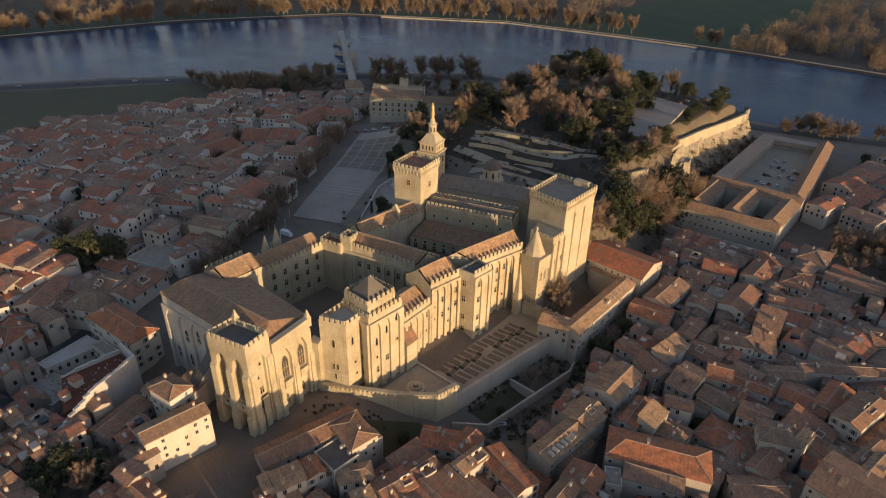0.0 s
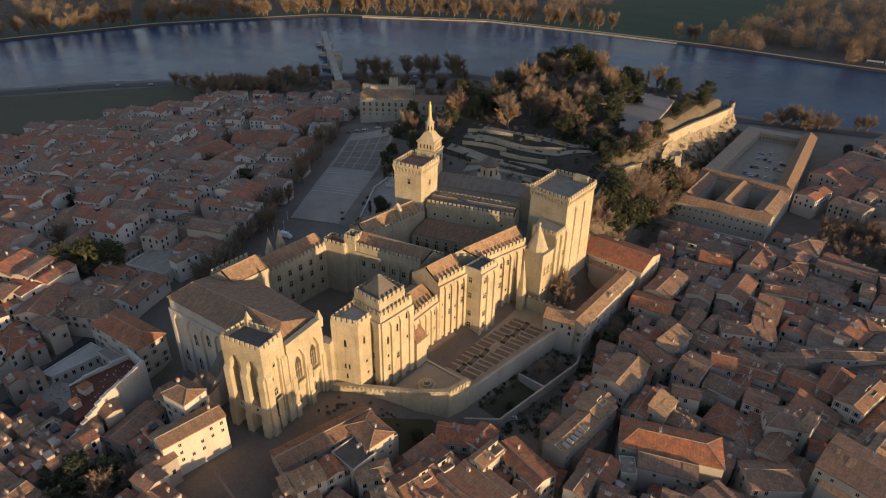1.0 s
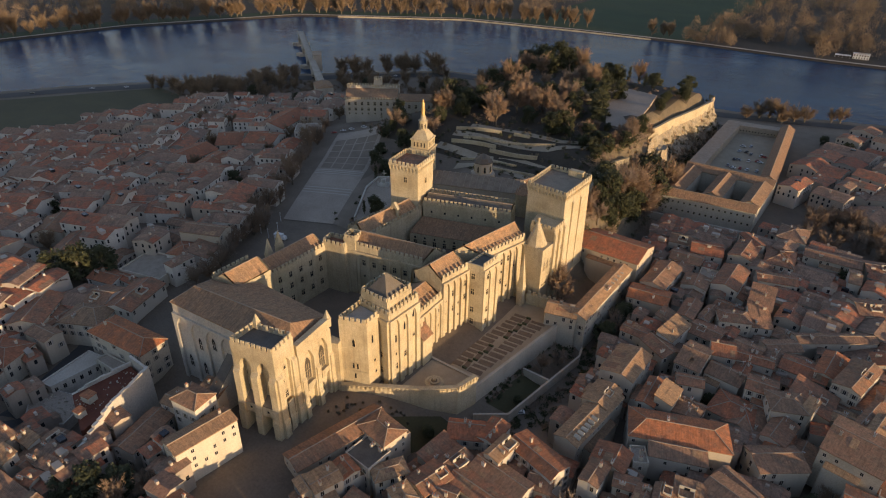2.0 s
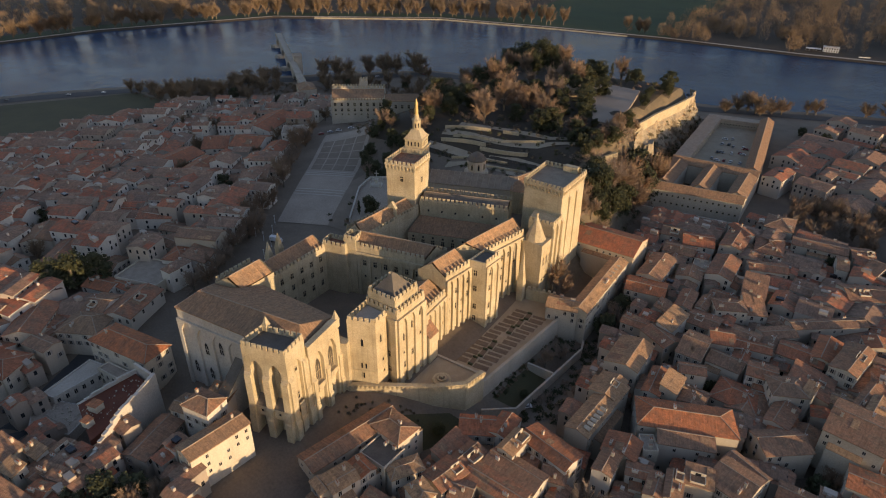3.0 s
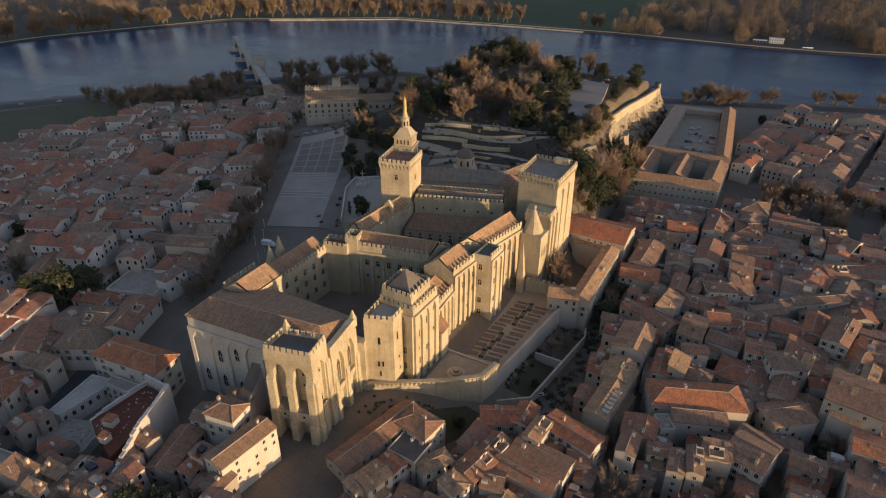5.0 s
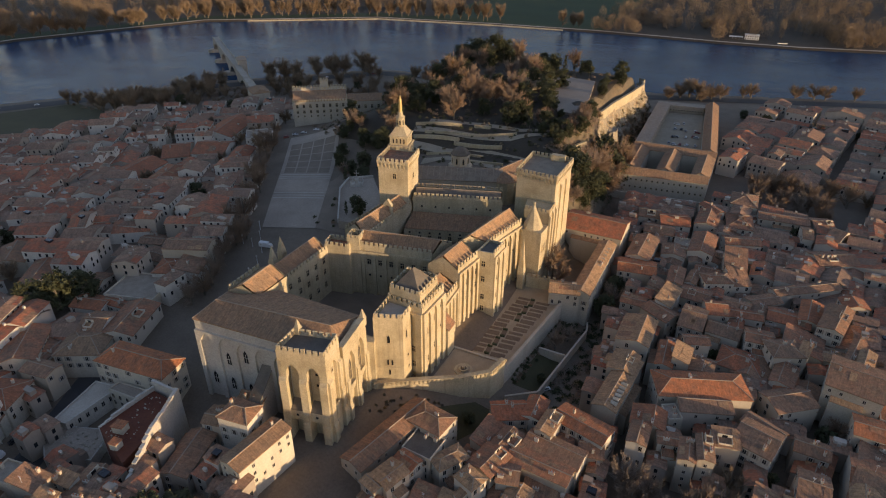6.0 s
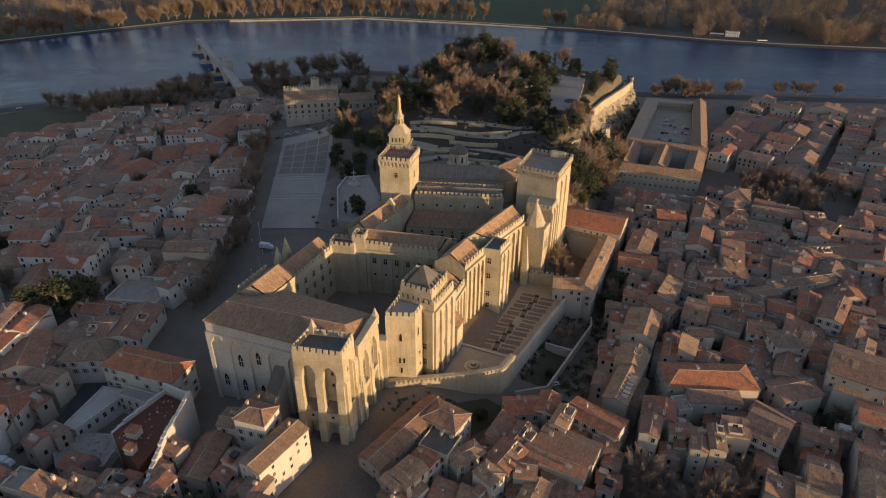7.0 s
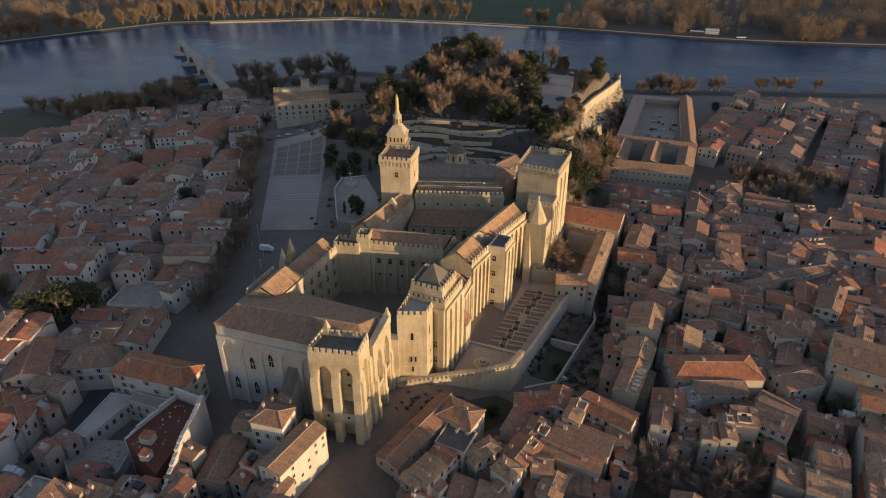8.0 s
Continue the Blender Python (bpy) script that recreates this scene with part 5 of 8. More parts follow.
def old_prison():
    t = thing("old_prison", "large walled stone prison with tiled ranges round courtyards", "prison")
    z0, e, r = -28, -11.5, -8.4
    ranges = [((-112, 350), (-57, 357), (-57, 367), (-112, 361)), ((-112, 402), (-57, 404), (-57, 415), (-113, 413)),
              ((-112, 361), (-101, 362), (-101, 402), (-113, 402)), ((-68, 366), (-57, 367), (-57, 404), (-68, 403)), ((-90, 363.5), (-79, 364.5), (-79, 403), (-90, 402.5))]
    for k, q in enumerate(ranges):
        q = list(q)
        al = 0 if k < 2 else 1
        part("wall", gable_walls(q, z0, e, r, al), STONE_GREY, t)
        part("roof", gable_roof(q, e + 0.2 + 0.03 * k, r + 0.2 + (0.5 if k == 4 else 0), al), [TILES_BROWN, MORTAR], t)
    q = ranges[0]
    for i in range(16):
        for z in (-15, -20):
            on_wall(t, WIN_SMALL, q[0], q[1], 0.04 + i * 0.061, z)
    e2 = [(-67, 415), (-57, 415), (-68, 538), (-78, 537)]
    part("wall", gable_walls(e2, z0, e, r, 1), STONE_GREY, t)
    part("roof", gable_roof(e2, e + 0.2, r + 0.2, 1), [TILES_BROWN, MORTAR], t)
    w2 = [(-114, 413), (-104, 414), (-106, 533), (-117, 531)]
    part("flat_range", Shape().prism(w2, z0, e), SLABS, t)
    n2 = [(-106, 522), (-78, 527), (-77, 537), (-106, 533)]
    part("north_range", Shape().prism(n2, z0, e), SLABS, t)
    for i in range(12):
        on_wall(t, WIN_SMALL, w2[1], w2[2], 0.05 + i * 0.08, -16)
        on_wall(t, WIN_SMALL, n2[0], n2[1], 0.05 + i * 0.08, -16)
    fr = Shape().prism([(-114, 336), (-58, 343), (-58, 344), (-114, 337)], z0, -18.5)
    part("front_wall", fr, STONE_GREY, t)
    yard = Shape().face([(-105, 414, PRISON_YARD), (-67, 415, PRISON_YARD), (-77.5, 527, PRISON_YARD), (-106, 523, PRISON_YARD)])
    structure("prison_yard", yard, GRAVEL, "paved prison yard used for parking", "yard")
    claim(-86, 440, 68, 215, 2)


old_prison()

# ---- rampart, gardens and outbuildings on the palace's eastern side ----
def wall_line(name, label, line, z_top, z_foot, thick=1.2, mat=None, merlons=False, cap=True, cor=False):
    """A free-standing wall along a line."""
    t = thing(name, label, "wall")
    s = Shape()
    pts = [Vector(p) for p in line]
    side = []
    for i, p in enumerate(pts):
        d = (pts[min(i + 1, len(pts) - 1)] - pts[max(i - 1, 0)]).normalized()
        n = Vector((d.y, -d.x)) * thick / 2
        side.append((p + n, p - n))
    out = [tuple(a) for a, b in side] + [tuple(b) for a, b in reversed(side)]
    if len(side) == 2:
        s.prism(out, z_foot, z_top)
    else:
        for (a, b), (c, d) in zip(side, side[1:]):
            s.prism([tuple(a), tuple(c), tuple(d), tuple(b)], z_foot, z_top)
    part("masonry", s, mat or STONE_GREY, t)
    if cap:
        c_ = Shape()
        for p, q in zip(pts, pts[1:]):
            d = (q - p).normalized()
            n = Vector((d.y, -d.x)) * (thick / 2 + 0.15)
            c_.prism([tuple(p + n), tuple(q + n), tuple(q - n), tuple(p - n)], z_top, z_top + 0.22, True, True)
        part("coping", c_, mat or STONE_GREY, t)
    if merlons or cor:
        for p, q in zip(pts, pts[1:]):
            d = q - p
            if merlons:
                k = max(1, round(d.length / 2.3))
                for i in range(k):
                    c = p + d * ((i + 0.5) / k)
                    place("merlon", MERLON, under(t, "masonry"), c.x, c.y, z_top + 0.2, math.degrees(math.atan2(d.y, d.x)))
        if cor:
            for p, q in zip(pts, pts[1:]):
                d = q - p
                n = Vector((d.y, -d.x)).normalized() * thick / 2
                row = Shape()
                corbel_row(row, p + n, q + n, max(1, round(d.length / 1.6)), z_top - 0.05, 0.5, 1.6)
                tagged(part("corbel_table", row, mat or STONE_GREY, t), kind="stuff")
    return t


wall_line("rampart", "curved limestone rampart with corbelled parapet below the towers", [(-144.5, 103.5), (-137.5, 108.2), (-129.0, 113.6), (-118.0, 120.4), (-109.2, 128.2), (-107.4, 137.5)], -8.2, -27, 1.6, STONE, False, True, True)
structure("bastion_terrace", Shape().prism([(-137, 109), (-129.0, 114.2), (-118.0, 121), (-109.8, 128.6), (-108, 140), (-131, 140), (-132, 117)], -27, -12.8), GRAVEL, "shaded terrace behind the rampart", "terrace")
structure("garden_terrace", Shape().prism([(-134, 140), (-107.4, 137.5), (-100.5, 196), (-116, 204), (-131, 204)], -27, -15.0), GRAVEL, "pale gravel garden terrace with planting beds", "terrace")
wall_line("garden_wall", "long retaining wall of the garden terrace with stone coping", [(-107.4, 137.5), (-100.8, 192)], -13.8, -27, 0.9)
wall_line("terrace_rail", "low stone wall between bastion and garden", [(-131, 140), (-108, 140)], -12.4, -15, 0.7)


def fountain():
    t = thing("round_fountain", "round stepped stone fountain on the terrace", "fountain", (-120.4, 129.2, -12.8))
    ring = lambda r: [(r * math.cos(a), r * math.sin(a)) for a in np.linspace(0, 2 * math.pi, 20, endpoint=False)]
    for r, z0, z1, m in ((3.6, 0, 0.45, STONE), (2.7, 0.45, 0.5, GRAVEL), (1.9, 0.5, 1.1, STONE), (1.2, 1.1, 1.15, SOIL), (0.6, 1.15, 1.9, STONE)):
        part("step" if m is STONE else "basin", Shape().prism(ring(r), z0, z1), m, t)


fountain()


def garden_bed(x, y, w, d, hedge, turn):
    t = thing("garden_bed", "rectangular planting bed edged with clipped dark hedge" if hedge else "rectangular bed of bare brown soil", "garden bed", (x, y, -15.0), turn, "beds of the terrace garden")
    part("soil", Shape().box(-w / 2, -d / 2, -0.1, w / 2, d / 2, 0.12), SOIL, t)
    if hedge:
        s = Shape()
        rnd = random.Random(int(x * 31 + y))
        n = int(w / 0.9)
        for i in range(n):
            h = rnd.uniform(0.5, 0.8)
            a = -w / 2 + w * i / n
            s.box(a, -d / 2 + 0.1, 0.1, a + w / n * 0.97, -d / 2 + 0.9, 0.1 + h)
            s.box(a, d / 2 - 0.9, 0.1, a + w / n * 0.97, d / 2 - 0.1, 0.1 + h * 0.9)
        part("hedge", s, LEAF, t)


for k in range(7):
    yy = 146.0 + 6.6 * k
    shift = 0.115 * (yy - 140)
    garden_bed(-122.6 + shift, yy, 5.4, 2.6, False, 6.5)
    garden_bed(-122.6 + shift, yy + 3.3, 5.4, 1.6, False, 6.5)
    if k % 4 != 3:
        garden_bed(-118.3 + shift, yy + 1.5, 2.0, 5.8, True, 6.5)
    garden_bed(-113.6 + shift, yy, 6.0, 2.6, False, 6.5)
    garden_bed(-113.6 + shift, yy + 3.3, 6.0, 1.6, False, 6.5)

# orchard wings north of the garden
DORMER = Shape().box(-0.8, -0.2, -0.4, 0.8, 2.2, 1.1).prism([(-1.0, -0.4), (1.0, -0.4), (1.0, 2.4), (-1.0, 2.4)], 1.1, 1.75, True, True, [(-0.1, -0.3), (0.1, -0.3), (0.1, 2.4), (-0.1, 2.4)]).mesh("dormer", STONE_GREY)
orchard = house(-93.3, 220.5, 51.5, 8.2, 90, 14.0, "gable", 0.42, TILES_OCHRE, -22.0, 0.8, "long stone wing with steep ochre tiled roof and small dormers", True, STONE_GREY)
for k in range(6):
    place("dormer", DORMER, under(orchard, "roof"), 0 + 3.6 * k, -2.6, 14.55, 0, (0.62, 0.62, 0.62))
house(-101.0, 196.6, 13.5, 10.0, 14, 12.0, "gable", 0.4, TILES_OCHRE, -20.5, 0.8, "stone corner wing with ochre tiled roof", True, STONE_GREY)
wall_line("orchard_wall", "short crenellated wall between turret and wing", [(-120.5, 199.5), (-106.5, 202)], -9.5, -20, 0.9, STONE, True)
wall_line("lower_garden_wall", "rough stone wall of the sunken garden", [(-103.5, 131), (-93, 139), (-86.5, 186), (-88, 192)], -20.5, -27, 0.5, BRIDGE_STONE)
wall_line("lower_garden_wall", "rough stone cross wall of the sunken garden", [(-101.5, 165), (-90, 165)], -20.5, -27, 0.6)
patch("lawn", [(-128, 101), (-112, 98), (-101, 124), (-112, 122)], 6, 8, GRASS, "dark lawn at the foot of the rampart", "lawn", 0.15)
patch("lawn", [(-104.5, 141), (-94, 143), (-91, 165), (-101.5, 165)], 5, 8, GRASS, "dark shaded lawn of the sunken garden", "lawn", 0.15)
patch("lawn", [(-101.2, 165.5), (-91, 165.5), (-88, 188), (-98.5, 188)], 5, 8, SOIL, "brown earth of the sunken garden", "garden", 0.15)
FORE = [(-226.8, 198.8), (-212.0, 202.0), (-214.0, 226.0), (-241.3, 256.8), (-253.2, 248.0), (-249.0, 232.6)]
structure("forecourt", Shape().prism(FORE, -18, -4.6), PAVING, "raised paved forecourt of the cathedral", "forecourt")
wall_line("balustrade", "pale stone balustrade round the cathedral forecourt", [FORE[0], FORE[5], FORE[4], FORE[3]], -3.6, -6, 0.5, PALE_STONE)
cross = thing("calvary", "pale stone calvary with steps and small statues on plinths", "monument", (-244.0, 243.0, -4.6), 25)
for k, (r_, z0_, z1_) in enumerate(((3.4, 0, 0.4), (2.6, 0.4, 0.8), (1.8, 0.8, 1.2))):
    part("step", Shape().box(-r_, -r_, z0_, r_, r_, z1_), PALE_STONE, cross)
part("plinth", Shape().box(-0.9, -0.9, 1.2, 0.9, 0.9, 3.4).box(-1.1, -1.1, 3.4, 1.1, 1.1, 3.7), PALE_STONE, cross)
part("shaft", Shape().box(-0.2, -0.2, 3.7, 0.2, 0.2, 9.2).box(-1.4, -0.18, 7.2, 1.4, 0.18, 7.6), PALE_STONE, cross)
for x, y in ((-3, -3), (3, -3), (3, 3), (-3, 3)):
    part("corner_post", Shape().box(x - 0.45, y - 0.45, 0, x + 0.45, y + 0.45, 1.6).prism(rect(x - 0.4, y - 0.4, x + 0.4, y + 0.4), 1.6, 3.4, True, False, rect(x - 0.2, y - 0.2, x + 0.2, y + 0.2)), PALE_STONE, cross)
patch("lower_court", [(-262, 190), (-214, 196), (-216, 214), (-268, 262)], 10, 10, BROWN_PAVING, "shaded cobbled lane beside the square", "paving", 0.2)
# two slender turrets over the western gate
gate = thing("gate_turrets", "pair of slender stone turrets with pointed caps over the main gate", "turret", group="palace towers and wings")
for x, y, z in ((-207.6, 127.2, 20.9), (-207.6, 133.0, 22.5)):
    pinnacle(gate, x, y, -12, 2.8, z + 12 - 7.5, 7.5, "turret")

# paving pattern of the square
def square_point(u, v):
    a, b, c, d = (Vector(p) for p in ((-264, 181), (-238, 193), (-306, 318), (-342, 303)))
    return a * (1 - u) * (1 - v) + b * u * (1 - v) + c * u * v + d * (1 - u) * v


VS = (0.53, 0.60, 0.67, 0.74, 0.81, 0.88)
US = (0.06, 0.28, 0.50, 0.72, 0.94)
for u0, u1 in zip(US, US[1:]):
    for v0, v1 in zip(VS, VS[1:]):
        patch("paving_panel", [tuple(square_point(u0, v0)), tuple(square_point(u1, v0)), tuple(square_point(u1, v1)), tuple(square_point(u0, v1))], 4, 4, BROWN_PAVING, "panel of brown cobble paving in the square", "paving", 0.30)
for v in VS:
    strip("paving_band", [tuple(square_point(0.06, v)), tuple(square_point(0.94, v))], 0.9, PAVING, "pale stone band across the square", "paving", 0.33, 5.0)
for u in US:
    strip("paving_band", [tuple(square_point(u, VS[0])), tuple(square_point(u, VS[-1]))], 0.8, PAVING, "pale stone band along the square", "paving", 0.36, 5.0)
for k, v in enumerate((0.26, 0.285, 0.31, 0.47, 0.49, 0.51)):
    strip("step", [tuple(square_point(0.02, v)), tuple(square_point(0.98, v))], 1.3, PALE_PAVING, "low broad stone step across the square", "step", 0.36 + 0.05 * (k % 3), 5.0)

# ramps and terrace walls of the hill garden
wall_line("hill_rampart", "sunlit stone wall along the edge of the rock", [(-121, 247), (-134, 290), (-142, 324), (-140.3, 342), (-136, 354)], 5.0, -12, 1.4, STONE)
wall_line("cliff_wall", "high sunlit retaining wall on the cliff edge", [(-145.5, 404), (-142.2, 424), (-140.2, 446), (-133.4, 486), (-129.6, 514), (-132, 524)], 5.6, -1.5, 1.6, STONE)
def ramp_wall(a, b, h):
    """A low wall that follows the slope."""
    t = thing("ramp_wall", "pale stone wall of the garden ramps", "wall", group="ramp walls of the hill garden")
    a, b = Vector(a), Vector(b)
    n = max(2, int((b - a).length / 6))
    d = (b - a).normalized()
    o = Vector((d.y, -d.x)) * 0.4
    s = Shape()
    for i in range(n):
        p, q = a.lerp(b, i / n), a.lerp(b, (i + 1) / n)
        zp, zq = (ground_at(v.x, v.y) + h for v in (p, q))
        lo = min(zp, zq) - h - 3
        s.face([(*(p + o), lo), (*(q + o), lo), (*(q + o), zq), (*(p + o), zp)])
        s.face([(*(q - o), lo), (*(p - o), lo), (*(p - o), zp), (*(q - o), zq)])
        s.face([(*(p + o), zp), (*(q + o), zq), (*(q - o), zq), (*(p - o), zp)])
    part("masonry", s, STONE, t)


for a, b, h in (((-247, 322), (-215, 328.5), 2.2), ((-242, 309.5), (-210, 314), 2.4), ((-236, 315), (-203, 321), 1.8), ((-212, 310), (-180, 314.5), 2.4), ((-207, 331), (-196, 333), 2.0), ((-226, 298), (-188, 303), 1.6), ((-203, 321), (-176, 330), 1.8), ((-204, 290), (-172, 297), 1.5)):
    ramp_wall(a, b, h)
for k, line in enumerate([[(-250, 305), (-215, 303), (-186, 309), (-160, 306)], [(-246, 318), (-212, 320), (-178, 325), (-158, 340)], [(-226, 292), (-196, 293), (-166, 291)], [(-240, 330), (-205, 337), (-176, 338), (-150, 356), (-149, 372)]]):
    strip("garden_path", line, 5.5, GRAVEL, "pale gravel ramp of the hill garden", "path", 0.25 + 0.02 * k, 4.0)
structure("hill_terrace", Shape().prism([(-165.3, 382.7), (-147.5, 381), (-152.5, 418), (-162.2, 474.5), (-204.7, 480.8), (-186, 432)], 4, 13.4), PAVING, "paved lookout terrace on the rock", "terrace")
structure("viewing_platform", Shape().prism([(-203 + 8 * math.cos(a), 436 + 8 * math.sin(a)) for a in np.linspace(0, 2 * math.pi, 14, endpoint=False)], 8, 19), ROCK, "round rocky viewing platform on the hill", "platform")


def outcrop(x, y, z0, z1, r, seed, label):
    """A weathered crag: stacked, jittered rings."""
    rnd = random.Random(seed)
    s, rings = Shape(), []
    n, levels = 11, 6
    for k in range(levels):
        f = k / (levels - 1)
        rings.append([(x + r * (1.15 - 0.5 * f) * rnd.uniform(0.75, 1.2) * math.cos(2 * math.pi * i / n), y + 1.5 * r * (1.15 - 0.5 * f) * rnd.uniform(0.75, 1.2) * math.sin(2 * math.pi * i / n), z0 + (z1 - z0) * f + rnd.uniform(-1, 1)) for i in range(n)])
    for a, b in zip(rings, rings[1:]):
        for i in range(n):
            j = (i + 1) % n
            s.face([a[i], a[j], b[j]])
            s.face([a[i], b[j], b[i]])
    s.face(rings[-1])
    ob = new("crag", s.mesh("crag", ROCK))
    tagged(ob, label, "rock")


outcrop(-126, 388, -26, 4.0, 5.5, 3, "pale sunlit limestone crag below the hill wall")
outcrop(-129, 352, -24, -2, 5.0, 4, "shaded limestone crag among shrubs")


def cliff():
    """The rock face below the cliff wall: a rough sheet of ledges and clefts."""
    line = [Vector(p) for p in ((-133, 372), (-140, 396), (-143.4, 424), (-141.2, 446), (-134.4, 486), (-130.4, 514), (-132.5, 528), (-139, 537))]
    pts = []
    for a, b in zip(line, line[1:]):
        k = max(2, int((b - a).length / 1.7))
        pts += [a.lerp(b, i / k) for i in range(k)]
    rows = 13
    grid = []
    for i, p in enumerate(pts):
        d = (pts[min(i + 1, len(pts) - 1)] - pts[max(i - 1, 0)]).normalized()
        n = Vector((d.y, -d.x))
        top = 0.2 + 2.4 * noise.noise((i * 0.11, 3.1, 0)) + 6.0 * float(smooth(492, 514, p.y)) - 6.0 * float(smooth(420, 380, p.y))
        col = []
        for r in range(rows + 1):
            f = r / rows
            z = top + (-28 - top) * f
            bump = 5.0 * noise.noise((p.x * 0.13, p.y * 0.13, z * 0.11)) + 2.2 * noise.noise((p.x * 0.45, p.y * 0.45, z * 0.4)) + 0.8 * noise.noise((p.x * 1.1, p.y * 1.1, z * 0.9))
            o = 0.9 + 8.0 * f ** 1.25 + bump * min(1, 0.35 + 2 * f)
            q = p + n * o
            col.append((q.x, q.y, z + 0.5 * noise.noise((p.x, p.y, z))))
        grid.append(col)
    s = Shape()
    for a, b in zip(grid, grid[1:]):
        for r in range(rows):
            s.face([a[r], a[r + 1], b[r + 1]])
            s.face([a[r], b[r + 1], b[r]])
    rnd = random.Random(31)
    tufts = Shape()
    for _ in range(240):
        c = Vector(rnd.choice(rnd.choice(grid)[3:]))
        r = rnd.uniform(0.8, 2.4)
        tufts.k = rnd.randrange(3)
        for _ in range(40):
            d = Vector((rnd.gauss(0.4, 1), rnd.gauss(0, 1), rnd.gauss(0.3, 0.8))).normalized()
            q = Vector((rnd.gauss(0, 1), rnd.gauss(0, 1), rnd.gauss(0.4, 1))).normalized() * rnd.uniform(0.4, 0.9)
            o = q.orthogonal().normalized() * rnd.uniform(0.12, 0.35)
            v = c + d * r * rnd.uniform(0.3, 1.0)
            tufts.apart().face([v - o, v + o, v + q])
    tagged(new("ledge_shrubs", tufts.mesh("ledge_shrubs", [LEAF, TWIG, SCRUB])), "shrubs clinging to ledges of the cliff", "shrubs", kind="stuff")
    tagged(new("cliff", s.mesh("cliff", ROCK)), "rough sunlit limestone cliff below the high wall", "cliff", kind="structure")


cliff()

# ---- town houses round the palace ----
house(-104.4, 260.6, 33.2, 23.1, 0, 13.0, "gable", tiles=TILES_RED, base=-19.0)
house(-76.3, 237.0, 17.9, 13.2, 9, 13.0, "gable", tiles=TILES_RED)
house(-77.3, 256.0, 24.7, 11.8, 88, 14.0, "gable")
house(-81.9, 301.7, 11.6, 10.4, 7, 12.0, "gable")
house(-68.0, 299.8, 15.7, 15.0, 15, 12.0, "gable", tiles=TILES_RED)
house(-73.5, 283.9, 15.3, 10.7, 3, 12.0, "gable")
house(-57.6, 236.7, 15.9, 7.0, 91, 13.0, "gable")
house(-59.9, 272.8, 7.9, 11.7, 6, 12.0, "flat")
house(-71.7, 208.0, 10.5, 7.7, -1, 12.0, "gable")
house(-57.9, 215.3, 17.3, 7.1, 81, 14.0, "mono", tiles=TILES_OCHRE)
house(-59.2, 202.7, 13.7, 9.4, -30, 13.0, "gable")
house(-65.3, 180.2, 19.4, 13.1, 89, 13.0, "gable", tiles=TILES_OCHRE, base=-22.0)
house(-65.8, 159.0, 12.6, 9.7, 86, 15.0, "gable", tiles=TILES_OCHRE)
long_house = house(-65.0, 147.5, 32.3, 8.7, 84, 14.0, "gable", 0.36, TILES_OCHRE, label="long pale house with a row of dormers in its ochre roof")
for k in range(6):
    place("dormer", DORMER, under(long_house, "roof"), -13.0 + 2.3 * k, -3.4, 14.5, 0, (0.85, 0.85, 0.85))
house(-46.1, 172.6, 11.0, 6.4, 88, 13.0, "mono", tiles=TILES_OCHRE, base=-22.0)
house(-52.0, 172.6, 16.0, 6.4, 92, 14.0, "gable")
house(-42.5, 187.4, 9.7, 6.3, 20, 14.0, "gable")
house(-45.5, 203.3, 9.8, 17.9, -3, 14.0, "gable")
house(-34.3, 344.7, 14.7, 18.8, 1, 13.0, "hip", walls=PALE_PLASTER)
house(-34.8, 314.5, 13.8, 19.9, 6, 12.0, "hip", walls=PALE_PLASTER)
house(-12.6, 330.1, 26.2, 10.9, 4, 12.0, "gable")
house(6.4, 332.8, 10.8, 12.7, 18, 12.0, "gable")
house(-1.1, 313.9, 5.0, 14.7, 6, 13.0, "gable")
house(13.5, 318.0, 7.3, 16.4, -22, 13.0, "gable", walls=PALE_PLASTER)
house(10.5, 289.2, 20.2, 13.9, 27, 13.0, "gable", walls=PALE_PLASTER)
house(-32.0, 290.6, 17.9, 9.7, 18, 12.0, "gable")
house(-33.3, 262.6, 10.3, 15.4, 6, 13.0, "mono")
house(-40.0, 241.2, 13.2, 9.1, 26, 14.0, "hip", walls=PALE_PLASTER)
house(-30.8, 248.6, 8.5, 12.6, 25, 12.0, "mono")
house(-50.9, 308.8, 21.1, 11.7, 88, 13.0, "gable")
house(-50.6, 321.1, 14.6, 5.8, -44, 14.0, "gable", tiles=TILES_RED)
house(-49.9, 276.0, 23.1, 12.1, 89, 13.0, "gable")
house(-37.6, 215.0, 9.1, 10.9, 17, 14.0, "gable")
house(-25.8, 217.4, 14.0, 6.5, 9, 13.0, "gable", tiles=TILES_RED)
house(-19.0, 234.6, 14.5, 8.0, 39, 12.0, "gable")
house(-19.6, 199.8, 10.5, 9.4, 6, 15.0, "gable")
house(-10.6, 194.4, 12.4, 10.9, 25, 13.0, "hip", base=-22.0)
house(-3.2, 196.4, 3.7, 7.2, -14, 13.0, "mono", tiles=TILES_OCHRE, base=-22.0)
house(8.4, 224.6, 21.7, 9.6, 76, 13.0, "gable", walls=PALE_PLASTER, base=-21.0)
house(-0.3, 230.3, 17.8, 8.4, 84, 14.0, "gable")
house(15.1, 206.9, 17.1, 4.4, 75, 15.0, "gable")
house(18.1, 200.8, 13.1, 5.5, 78, 13.0, "gable", tiles=TILES_OCHRE, base=-22.0)
house(17.1, 246.5, 8.3, 10.3, -73, 14.0, "gable", tiles=TILES_RED)
